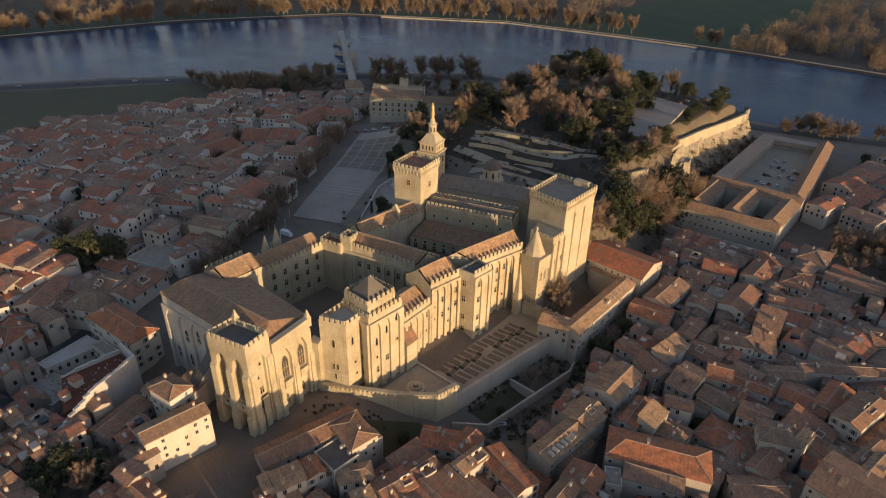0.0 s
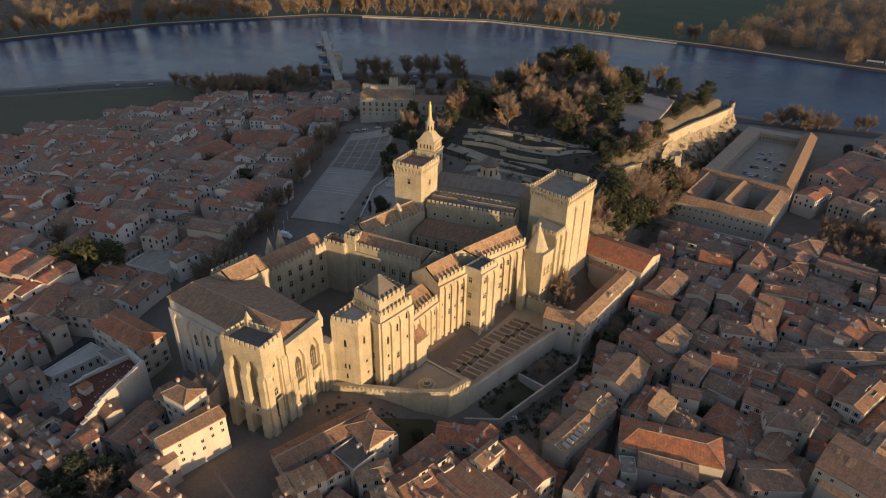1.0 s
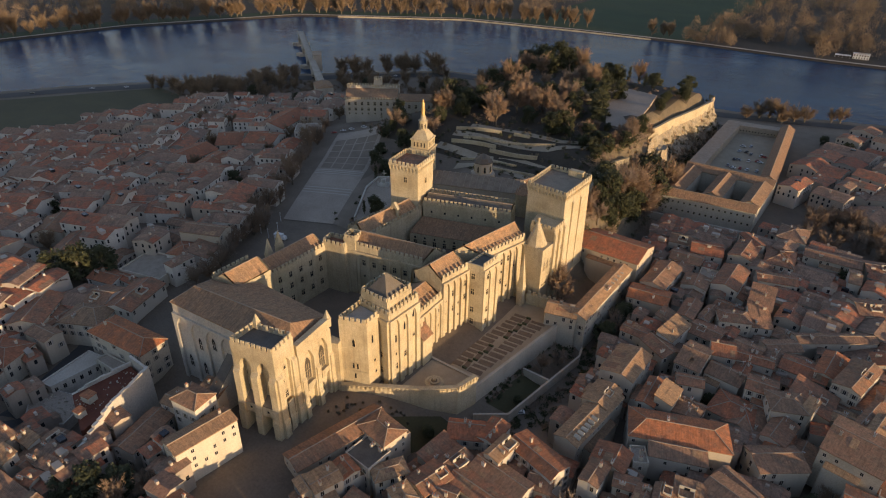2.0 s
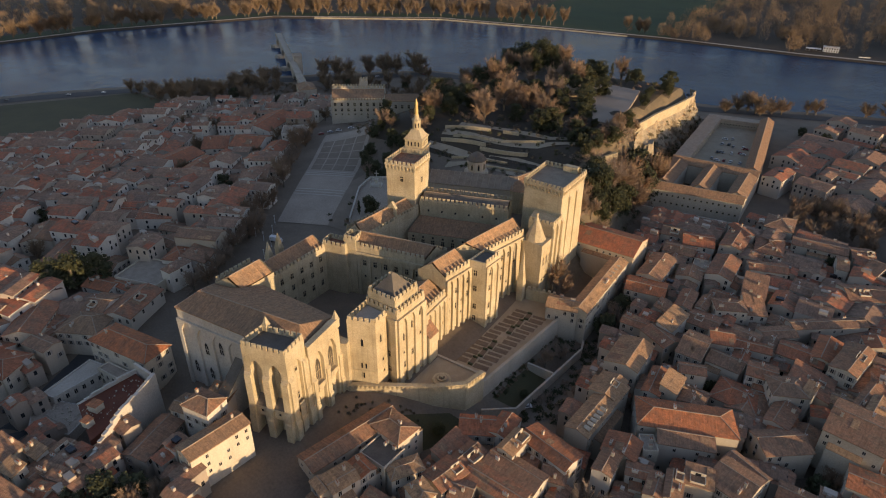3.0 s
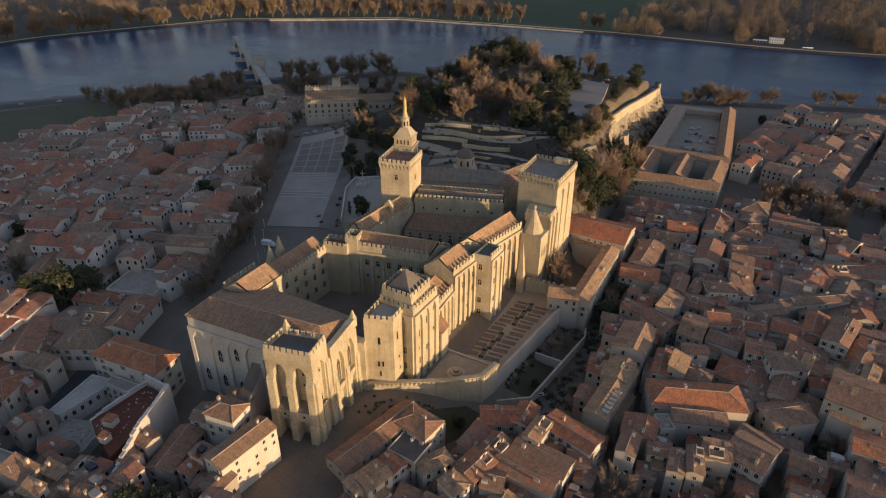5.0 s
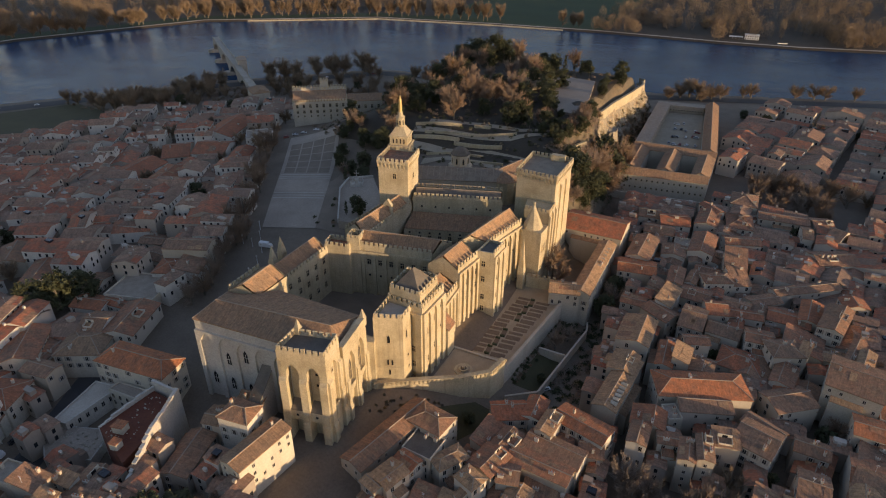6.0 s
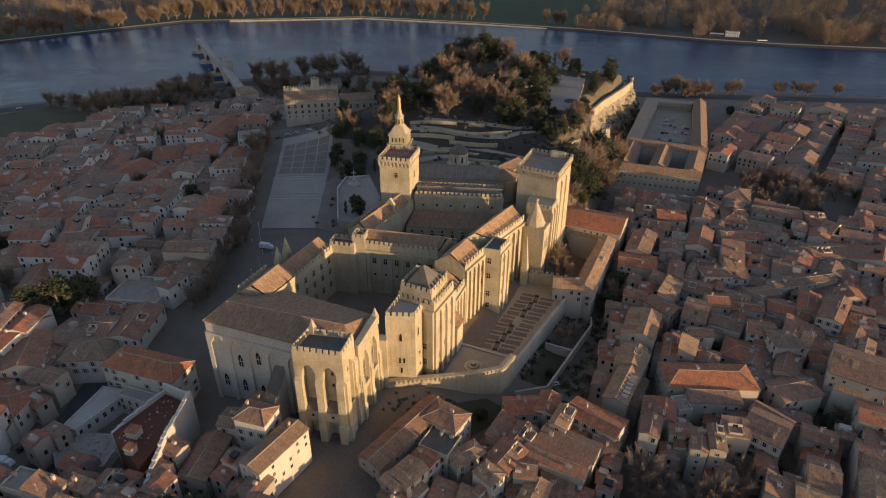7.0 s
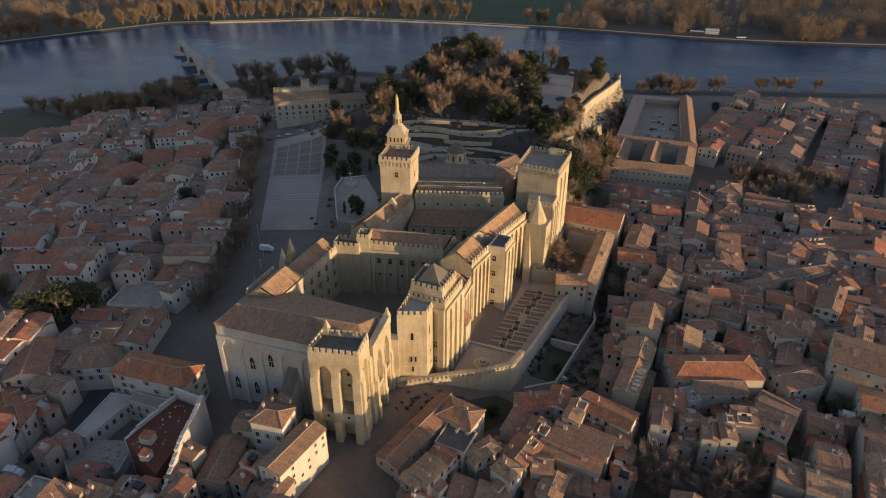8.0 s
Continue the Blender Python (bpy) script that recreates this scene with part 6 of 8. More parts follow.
house(-1.8, 254.1, 33.5, 6.9, 37, 12.0, "gable")
house(-70.9, 120.0, 19.2, 9.4, 166, 15.0, "gable")
house(-81.0, 113.1, 10.8, 5.9, 84, 13.0, "gable", tiles=TILES_OCHRE, base=-21.0)
house(-88.0, 119.7, 10.7, 7.2, 92, 15.0, "gable", tiles=TILES_RED)
house(-96.2, 115.3, 12.3, 9.0, 29, 13.7, "gable", tiles=TILES_RED)
house(-98.9, 102.8, 13.2, 6.4, 84, 12.2, "mono")
house(-91.3, 100.8, 12.7, 8.9, 80, 14.0, "gable")
house(-93.6, 91.1, 11.4, 9.3, 76, 15.0, "gable")
house(-78.6, 97.6, 20.5, 8.4, -4, 14.0, "gable")
house(-86.3, 89.4, 6.9, 7.9, 13, 14.0, "gable")
house(-76.5, 105.6, 19.4, 9.3, -6, 14.0, "gable")
house(-66.0, 113.1, 7.9, 7.6, 14, 12.0, "gable")
house(-53.0, 124.1, 10.3, 6.3, 90, 15.0, "gable")
house(-51.6, 134.3, 9.7, 11.4, 94, 14.0, "gable", tiles=TILES_RED)
house(-44.8, 141.4, 5.1, 7.3, 31, 13.0, "flat", walls=PALE_PLASTER, flats=PAVING)
house(-34.9, 149.5, 18.3, 8.2, 21, 14.0, "gable")
house(-37.6, 158.8, 33.0, 14.0, 22, 11.8, "hip", 0.34, TILES_RED, -22.0)
house(-43.6, 127.5, 7.8, 5.7, 14, 14.0, "gable")
house(-37.4, 124.0, 10.0, 5.3, 94, 15.0, "gable")
house(-32.4, 126.2, 11.2, 5.1, 100, 13.0, "gable", base=-22.0)
house(-26.8, 134.2, 8.5, 6.9, 13, 15.0, "mono")
house(-15.3, 148.5, 13.3, 6.9, -26, 13.0, "gable")
house(-7.6, 168.6, 16.6, 11.3, 38, 12.0, "gable")
house(13.1, 183.0, 18.1, 20.2, -9, 13.0, "gable", walls=STONE_GREY, base=-19.0)
house(16.8, 163.2, 9.2, 10.7, -1, 14.0, "gable")
house(-17.1, 139.8, 12.6, 14.0, -16, 15.0, "gable")
house(-126.6, 84.6, 35.0, 9.0, 77, 8.6, "gable", 0.36, TILES, base=-16.0)
house(-116.4, 95.1, 13.0, 10.0, -8, 11.8, "hip", tiles=TILES)
house(-114.6, 85.9, 10.7, 9.9, -4, 10.2, "flat", flats=LEAD)
house(-105.1, 85.3, 11.0, 6.5, 58, 13.4, "hip", tiles=TILES_OCHRE)
house(-117.4, 68.9, 9.2, 8.0, 73, 11.5, "gable", tiles=TILES_OCHRE)
house(-115.6, 76.4, 7.6, 6.3, -13, 11.0, "gable")
house(-120.3, 63.6, 6.2, 3.6, -17, 10.1, "gable", tiles=TILES_OCHRE)
house(-95.4, 80.3, 7.6, 6.4, -21, 13.0, "hip", tiles=TILES_OCHRE, base=-21.0)
# Unseen block, added only to throw shade on the corner tower's foot.
house(-40.0, 62.0, 20.0, 13.0, 90, 26.0, "gable", 0.35, TILES_BROWN, -22.0, 0.5, "unseen tall stone block added to cast shade on the corner tower", True, STONE_GREY)
house(-138.0, 44.0, 8.6, 7.0, 60, 4.6, "gable", 0.3, TILES_BROWN, -17.0, 1.0, "", True, PALE_PLASTER)
house(-154.3, 53.8, 20.3, 8.2, 83, 14.3, "gable", tiles=TILES_BROWN, walls=PALE_PLASTER)
house(-165.0, 59.4, 10.6, 8.6, 8, 19.0, "hip", 0.4, TILES, -12.0, 1.0, "tall pale stone house with a small hipped roof", True, PALE_STONE)
house(-174.5, 59.5, 9.0, 8.0, 14, 11.5, "gable", tiles=TILES_BROWN)
house(-172.3, 70.5, 9.3, 6.2, 13, 8.9, "mono", tiles=TILES_BROWN)
house(-175.0, 45.8, 17.8, 8.8, 105, 8.0, "gable")
house(-222.0, 68.0, 30.2, 12.0, 7, 13.6, "hip", 0.42, TILES_RED, -14.0, 1.0, "", True, PALE_PLASTER)


def walled_block(name, label, poly, z0, z1, roof, wall, rows=(), skip=(), lip=0.5):
    """A flat-roofed block over any four-cornered plan, with a low parapet and rows of windows."""
    t = thing(name, label, "building", group="town houses")
    part("wall", Shape().prism(poly, z0, z1, False), wall, t)
    part("roof", Shape().face([(*p, z1 - lip) for p in poly]), roof, t)
    s, inner = Shape(), inset(poly, 0.35)
    for (a, b), (c, e) in zip(edges(poly), edges(inner)):
        s.face([(*a, z1), (*b, z1), (*e, z1), (*c, z1)])
        s.face([(*e, z1 - lip), (*c, z1 - lip), (*c, z1), (*e, z1)])
    part("parapet", s, wall, t)
    for k, (p, q) in enumerate(edges(poly)):
        if k not in skip:
            n = int((Vector(q) - Vector(p)).length / 2.9)
            for z in rows:
                for i in range(n):
                    on_wall(t, HOUSE_WINDOWS[1], p, q, (i + 0.5) / n, z)
    x, y = (sum(v[i] for v in poly) / len(poly) for i in (0, 1))
    claim(x, y, 9, 9, 0)
    return t


walled_block("side_range", "narrow pale flat-roofed range between street and ruined court", [(-232.5, 38.6), (-227.0, 39.6), (-226.2, 60.6), (-236.6, 58.6)], -20, -8.8, PALE_PAVING, PALE_STONE, (-12.2,), (2,))
walled_block("cross_range", "pale two-storey range with small windows beside the ruined court", [(-226.4, 56.4), (-209.5, 57.4), (-209.8, 62.6), (-226.2, 60.8)], -18, -6.6, PAVING, PALE_PLASTER, (-10.2, -13.4), (1, 2, 3))
walled_block("rubble_terrace", "broken grey concrete terrace strewn with rubble", [(-231.8, 33.6), (-222.0, 27.6), (-208.6, 34.4), (-213.6, 46.6), (-232.4, 39.4)], -20, -11.8, PAVING, PALE_STONE, (), (), 0.2)
claim(-216, 48, 22, 34, 8)
structure("ruin_floor", Shape().prism([(-207.0, 39.5), (-188.5, 33.0), (-193.5, 58.6), (-205.5, 59.6)], -18, -1.6), RUST, "rust red floor of the roofless building", "floor")
claim(-199, 46, 26, 34, 8)
ruin = thing("ruined_wall", "high broken wall with stepped crest beside the roofless building", "wall")
rrnd = random.Random(6)
p0, p1 = Vector((-194.6, 60.2)), Vector((-181.6, 27.0))
for k in range(16):
    a, b = p0.lerp(p1, k / 16), p0.lerp(p1, (k + 1) / 16)
    crest = 3.6 - 0.75 * max(0, k - 8) + rrnd.uniform(-0.35, 0.35)
    part("masonry", Shape().prism([tuple(a), tuple(a + Vector((1.1, 0.4))), tuple(b + Vector((1.1, 0.4))), tuple(b)][::-1], -18, crest), PALE_STONE, ruin)
low = thing("ruined_wall", "low crumbling wall on the court side of the roofless building", "wall")
for k in range(9):
    a, b = Vector((-206.2, 60.2)).lerp(Vector((-207.8, 39.6)), k / 9), Vector((-206.2, 60.2)).lerp(Vector((-207.8, 39.6)), (k + 1) / 9)
    part("masonry", Shape().prism([tuple(a), tuple(b), tuple(b + Vector((0.8, 0))), tuple(a + Vector((0.8, 0)))], -18, 0.4 - 0.15 * k + rrnd.uniform(-0.6, 0.4)), PALE_STONE, low)
gable_end = thing("ruined_wall", "tall shaded end wall of the roofless building", "wall")
part("masonry", Shape().prism([(-206.4, 60.2), (-194.4, 60.0), (-194.4, 60.9), (-206.4, 61.1)], -18, 2.2), PALE_STONE, gable_end)
for x, y, w_, d_, h_, turn in ((-200.0, 42.0, 3.8, 3.2, 2.6, 12), (-195.4, 36.6, 2.8, 2.6, 2.4, 8)):
    hut = thing("roof_hut", "small orange plastered hut on the ruined building", "hut", (x, y, -1.6), turn)
    part("wall", Shape().box(-w_ / 2, -d_ / 2, -0.2, w_ / 2, d_ / 2, h_), PALE_PLASTER, hut)
    part("roof", Shape().prism(inset(rect(-w_ / 2, -d_ / 2, w_ / 2, d_ / 2), -0.2), h_, h_ + 0.25, True, True), TILES_RED, hut)
RUBBLE = Shape()
for _ in range(150):
    f, g_ = rrnd.random(), rrnd.random()
    x, y, z = (-231 + 21 * f, 32 + 10 * g_ + 4 * f, -12.0) if rrnd.random() < 0.75 else (-204.5 + 10 * f, 38 + 20 * g_, -1.6)
    r_ = rrnd.uniform(0.15, 0.6)
    c_ = [(x + r_ * rrnd.uniform(0.5, 1.3) * math.cos(a), y + r_ * rrnd.uniform(0.5, 1.3) * math.sin(a)) for a in (0.3, 1.9, 3.4, 5.0)]
    RUBBLE.apart().prism(c_, z - 0.1, z + r_ * rrnd.uniform(0.4, 1.2), True, False, [(x + (u - x) * 0.6, y + (v - y) * 0.6) for u, v in c_])
tagged(new("rubble", RUBBLE.mesh("rubble", BRIDGE_STONE)), "heaps of broken masonry on the ruin", "rubble", kind="stuff")
flats_ = house(-257.0, 37.1, 14.7, 14.8, 22.7, 11.0, "hip", 0.28, TILES_RED, -17.0, 1.0, "pale apartment building with balconies and red tiled roof", True, PALE_PLASTER)
BALCONY = Shape().box(-6.2, -1.5, 0, 6.2, 0, 0.2).box(-6.2, -1.5, 0.2, 6.2, -1.4, 1.1).box(-6.2, -1.5, 0.2, -6.1, 0, 1.1).box(6.1, -1.5, 0.2, 6.2, 0, 1.1)
BALCONY.k = 1
BALCONY.apart().face([(-5.6, -0.04, 0.25), (5.6, -0.04, 0.25), (5.6, -0.04, 2.3), (-5.6, -0.04, 2.3)])
BALCONY = BALCONY.mesh("balcony", [FRAME, DARK])
for k in range(3):
    place("balcony", BALCONY, under(flats_, "wall"), 0, -7.4, 1.2 + 3.2 * k)
house(-273.0, 57.0, 21.7, 13.6, 130, 10.9, "gable", walls=PALE_PLASTER)
house(-254.5, 69.5, 17.5, 16.5, 28, 9.6, "hip", 0.3, TILES_BROWN, -14.5, 1.0, "", True, PALE_PLASTER)
house(-195.7, 13.9, 7.1, 4.4, 7, 11.0, "mono", tiles=TILES_OCHRE)
house(-188.0, 19.7, 4.6, 3.4, 11, 10.0, "mono")
house(-182.2, 20.7, 6.9, 3.9, 14, 10.0, "mono")
house(-198.9, 21.5, 7.5, 3.9, 5, 11.0, "mono", tiles=TILES_OCHRE)
house(-182.4, 14.8, 5.8, 5.2, 19, 10.0, "gable")
house(-316.8, 93.2, 25.9, 13.1, 125, 7.2, "gable", walls=PALE_PLASTER)
house(-344.3, 97.8, 19.3, 14.8, 132, 8.0, "gable", walls=PALE_PLASTER)
house(-330.7, 76.0, 9.5, 10.5, 9, 6.4, "gable")
house(-303.2, 75.7, 15.9, 10.2, 12, 9.5, "gable", base=-15.5)
house(-295.4, 103.4, 11.3, 13.4, 20, 9.5, "gable", base=-17.5)
house(-268.3, 107.0, 23.4, 19.0, 16, 9.5, "flat", walls=PALE_PLASTER, base=-14.5)
house(-278.0, 89.6, 14.8, 9.9, 15, 9.5, "gable", tiles=TILES_RED, base=-15.5)
house(-267.6, 94.0, 12.6, 4.7, 5, 9.5, "gable", tiles=TILES_RED, base=-15.5)
house(-251.0, 87.2, 22.2, 14.1, 111, 6.7, "gable")
house(-302.4, 143.8, 12.8, 9.7, 18, 9.5, "gable", walls=PALE_PLASTER, base=-17.5)
house(-288.0, 133.8, 16.8, 11.0, 3, 9.5, "gable", base=-17.5)
house(-364.5, 208.0, 36.8, 18.5, 109, 11.5, "hip", tiles=TILES_RED, base=-20.5, walls=PALE_PLASTER)
house(-398.9, 211.8, 35.2, 23.1, 100, 9.5, "gable", tiles=TILES_RED, base=-22.5)
house(-406.3, 254.4, 18.5, 29.1, 41, 9.5, "gable", tiles=TILES_RED, base=-24.5)
house(-380.7, 264.8, 23.1, 26.7, 23, 9.5, "gable", tiles=TILES_RED, base=-21.5)
house(-401.9, 301.8, 43.4, 24.2, 108, 8.6, "gable", tiles=TILES_RED)
house(-350.1, 257.7, 30.7, 13.8, 116, 9.5, "gable", base=-19.5)
house(-326.3, 209.2, 16.1, 16.2, 6, 9.5, "gable", base=-19.5)
house(-359.8, 289.5, 18.8, 19.0, 41, 7.8, "flat")

# ---- trees ----
def trunk_shape(rnd, h, r, limbs=5, spread=0.35):
    s = Shape()
    top = h * 0.55
    s.tube([(0, 0, -0.8), (rnd.uniform(-.1, .1), rnd.uniform(-.1, .1), top * 0.5), (rnd.uniform(-.3, .3), rnd.uniform(-.3, .3), top), (0, 0, h * 0.85)], [r * 1.25, r, r * 0.7, r * 0.15], 6)
    for i in range(limbs):
        a = 2 * math.pi * (i + rnd.random() * 0.6) / limbs
        z = top * rnd.uniform(0.45, 1.0)
        e = h * spread * rnd.uniform(0.6, 1.0)
        s.tube([(0, 0, z), (e * 0.5 * math.cos(a), e * 0.5 * math.sin(a), z + h * 0.14), (e * math.cos(a), e * math.sin(a), z + h * rnd.uniform(0.28, 0.42))], [r * 0.5, r * 0.32, r * 0.08], 4)
    return s


def bare_crown(rnd, h, wide, count):
    """Boughs fork twice into a fan and end in a haze of thin twigs; the outline is uneven."""
    s = Shape()
    tips = []
    for i in range(11):
        a = 2 * math.pi * (i + rnd.uniform(0, 0.8)) / 11
        lean = rnd.uniform(0.15, 1.0)
        p0 = Vector((0, 0, h * rnd.uniform(0.08, 0.3)))
        p1 = p0 + Vector((wide * 0.5 * lean * math.cos(a), wide * 0.5 * lean * math.sin(a), h * rnd.uniform(0.12, 0.4)))
        s.apart().tube([p0, p1], [h * 0.012, h * 0.006], 3)
        for j in range(6):
            b = a + rnd.uniform(-1.3, 1.3)
            e = wide * rnd.uniform(0.12, 0.5)
            p2 = p1 + Vector((e * math.cos(b), e * math.sin(b), h * rnd.uniform(-0.06, 0.36) * (1.25 - 0.75 * lean)))
            s.apart().tube([p1, p2], [h * 0.006, h * 0.002], 3)
            tips.append((p0, p1, p2))
    for _ in range(count):
        p0, p1, p2 = rnd.choice(tips)
        f = rnd.uniform(-0.5, 1.15)
        c = p1.lerp(p2, f) if f > 0 else p1.lerp(p0, -f)
        out = (c - Vector((0, 0, h * 0.38))).normalized() + Vector((rnd.gauss(0, 0.5), rnd.gauss(0, 0.5), rnd.gauss(0.15, 0.45)))
        out.normalize()
        side = out.orthogonal().normalized()
        side.rotate(Matrix.Rotation(rnd.uniform(0, 6.28), 3, out))
        c = c + side * rnd.uniform(-0.5, 0.5)
        L, w = rnd.uniform(0.7, 1.8), rnd.uniform(0.03, 0.08)
        s.apart().face([c - side * w, c + side * w, c + out * L])
    return s


def leafy_crown(rnd, h, wide, kind, count):
    """Leaf sprays in many overlapping tufts, with gaps and an uneven outline."""
    s = Shape()
    tufts = []
    for _ in range(60):
        a, u, t = rnd.uniform(0, 6.28), math.sqrt(rnd.random()), rnd.uniform(0.1, 0.94)
        if kind == "cypress":
            lim, t = wide * (1.0 - 0.85 * (t - 0.1)), 0.08 + t * 0.9
        else:
            lim = wide * math.sqrt(max(0.08, 1 - ((t - 0.45) / 0.56) ** 2)) * rnd.uniform(0.75, 1.12)
        tufts.append((lim * u * math.cos(a), lim * u * math.sin(a), h * t, wide * rnd.uniform(0.17, 0.32)))
    for _ in range(count):
        cx, cy, cz, cr = rnd.choice(tufts)
        d = Vector((rnd.gauss(0, 1), rnd.gauss(0, 1), rnd.gauss(0, 0.8))).normalized()
        p = Vector((cx, cy, cz)) + d * cr * rnd.uniform(0.5, 1.1)
        q = Matrix.Rotation(rnd.uniform(0, 6.28), 3, "Z") @ Matrix.Rotation(rnd.uniform(-1.2, 1.2), 3, "X")
        a = rnd.uniform(0.18, 0.46)
        s.apart().face([p + q @ Vector((-a, -a * 0.6, 0)), p + q @ Vector((a * 0.9, -a * 0.3, 0.1)), p + q @ Vector((-a * 0.2, a, 0.05))])
    return s


def tree_model(kind, seed, h, wide, count):
    rnd = random.Random(seed)
    tr = trunk_shape(rnd, h, 0.028 * h if kind != "cypress" else 0.02 * h, 6 if kind == "bare" else 4).mesh("trunk", BARK)
    cr = (bare_crown(rnd, h, wide, count) if kind == "bare" else leafy_crown(rnd, h, wide, kind, count)).mesh("crown", TWIG if kind == "bare" else LEAF)
    return tr, cr


TREES = {"bare": [tree_model("bare", 20 + i, 12, 5.6, 3700) for i in range(4)],
         "green": [tree_model("green", 30 + i, 10, 4.3, 4000) for i in range(3)],
         "cypress": [tree_model("cypress", 40, 11, 1.5, 1000)]}
TREE_LABELS = {"bare": "leafless winter tree with fine brown twigs", "green": "dark green rounded evergreen tree", "cypress": "slim dark green cypress tree"}


def tree(x, y, kind="bare", size=1.0, z=None, group="trees", label="", wide=1.0):
    rnd = random.Random(int(x * 17 + y * 29))
    tr, cr = rnd.choice(TREES[kind])
    t = thing("tree", label or TREE_LABELS[kind], "tree", (x, y, ground_at(x, y) if z is None else z), rnd.uniform(0, 360), group)
    t.scale = (size * wide, size * wide, size * rnd.uniform(0.9, 1.12))
    part("trunk", tr, BARK, t)
    part("crown", cr, None, t)
    return t


STUFF = {"riverside_trees": [], "far_bank_trees": []}


def join_trees(name, label):
    """Trees too far off to tell apart, joined into one mesh."""
    verts, faces, mats, n = [], [], [], 0
    for x, y, size, wide, key in STUFF[name]:
        rnd = random.Random(int(x * 17 + y * 29))
        m = pose(x, y, ground_at(x, y), 0, 0, rnd.uniform(0, 360)) @ Matrix.Diagonal((size * wide, size * wide, size * rnd.uniform(0.9, 1.12), 1))
        m = np.array(m)
        for k, me in enumerate(rnd.choice(TREES[key])):
            co = np.empty(len(me.vertices) * 3)
            me.vertices.foreach_get("co", co)
            verts.append(co.reshape(-1, 3) @ m[:3, :3].T + m[:3, 3])
            faces += [tuple(n + i for i in p.vertices) for p in me.polygons]
            mats += [2 if k and key == "green" else k] * len(me.polygons)
            n += len(me.vertices)
    me = bpy.data.meshes.new(name)
    me.from_pydata(np.concatenate(verts).tolist(), [], faces)
    me.materials.append(BARK)
    me.materials.append(FAR_TWIG)
    me.materials.append(LEAF)
    me.polygons.foreach_set("material_index", mats)
    tagged(new(name, me), label, "trees", kind="stuff")


def grove(n, seed, x0, y0, x1, y1, kinds, sizes, test=None, group="trees", gap=5.0, z=None):
    rnd = random.Random(seed)
    done = []
    tries = 0
    while len(done) < n and tries < n * 40:
        tries += 1
        x, y = rnd.uniform(x0, x1), rnd.uniform(y0, y1)
        if (test and not test(x, y)) or any((x - a) ** 2 + (y - b) ** 2 < gap * gap for a, b in done):
            continue
        done.append((x, y))
        if group in STUFF:
            STUFF[group].append((x, y, rnd.uniform(*sizes), 1.0, "bare"))
            continue
        tree(x, y, rnd.choice(kinds), rnd.uniform(*sizes), z, group)


def undergrowth(name, label, n, seed, box, test, mats, size):
    """Shrubs, ivy and saplings too many to count, joined into one."""
    s = Shape()
    rnd = random.Random(seed)
    done = 0
    while done < n:
        x, y = rnd.uniform(box[0], box[2]), rnd.uniform(box[1], box[3])
        if not test(x, y):
            done += 0.02
            continue
        done += 1
        z, r = ground_at(x, y), rnd.uniform(*size)
        s.k = rnd.randrange(len(mats))
        for _ in range(46):
            d = Vector((rnd.gauss(0, 1), rnd.gauss(0, 1), abs(rnd.gauss(0, 0.9)))).normalized()
            p = Vector((x, y, z)) + d * r * rnd.uniform(0.3, 1.0)
            q = Vector((rnd.gauss(0, 1), rnd.gauss(0, 1), rnd.gauss(0.4, 1))).normalized() * rnd.uniform(0.4, 1.0)
            o = q.orthogonal().normalized() * rnd.uniform(0.15, 0.4)
            s.apart().face([p - o, p + o, p + q])
    tagged(new(name, s.mesh(name, mats)), label, "shrubs", kind="stuff")


def on_hill(x, y):
    terrace = -200 < x < -136 and 364 < y < 474 and x > -200 + (y - 364) * 0.02 and (x + 158) * 0.6 + (y - 366) * 0.1 > -14
    ramps = y < 336 and x > -252
    return not terrace and not ramps and (x + 345) * 0.5 + (y - 300) > 20


undergrowth("cliff_shrubs", "tangled shrubs and ivy on the rocky slope", 620, 61, (-140, 255, -108, 550), lambda x, y: y < 405 or not -9 < x + 143 - 0.13 * (y - 418) < 10, [LEAF, TWIG, SCRUB], (1.4, 3.8))
undergrowth("ramp_shrubs", "clipped shrubs and ivy between the garden ramps", 150, 63, (-255, 285, -150, 345), lambda x, y: True, [LEAF, SCRUB], (0.7, 1.8))
undergrowth("slope_shrubs", "dense shrubs on the upper slope of the rock", 620, 65, (-152, 318, -118, 416), lambda x, y: x < -120, [LEAF, TWIG, SCRUB, TWIG], (1.2, 3.0))
undergrowth("forecourt_shrubs", "clipped evergreen shrubs on the cathedral forecourt", 40, 67, (-250, 198, -216, 238), lambda x, y: x > -246 or y > 215, [LEAF, TWIG], (0.7, 1.8))
undergrowth("garden_shrubs", "brown and green shrubs of a walled garden", 60, 68, (-180, 8, -150, 38), lambda x, y: True, [LEAF, TWIG, TWIG], (0.8, 2.0))
undergrowth("garden_border_shrubs", "dark shrubs and ivy outside the sunken garden", 170, 69, (-104, 128, -79, 200), lambda x, y: x > -93 + 0.14 * (y - 139) or y > 186, [LEAF, LEAF, TWIG], (0.8, 2.2))
undergrowth("wall_foot_shrubs", "dark shrubs along the foot of the retaining wall", 60, 70, (-106, 140, -97, 190), lambda x, y: x < -105.5 + 0.125 * (y - 137.5) + 2.5, [LEAF, TWIG], (0.5, 1.2))
undergrowth("moat_shrubs", "low weeds at the foot of the towers", 30, 66, (-141, 84, -116, 112), lambda x, y: (x + 141) * 0.75 + 84 < y - 6 and y < (x + 141) * 0.7 + 101, [SCRUB], (0.2, 0.5))
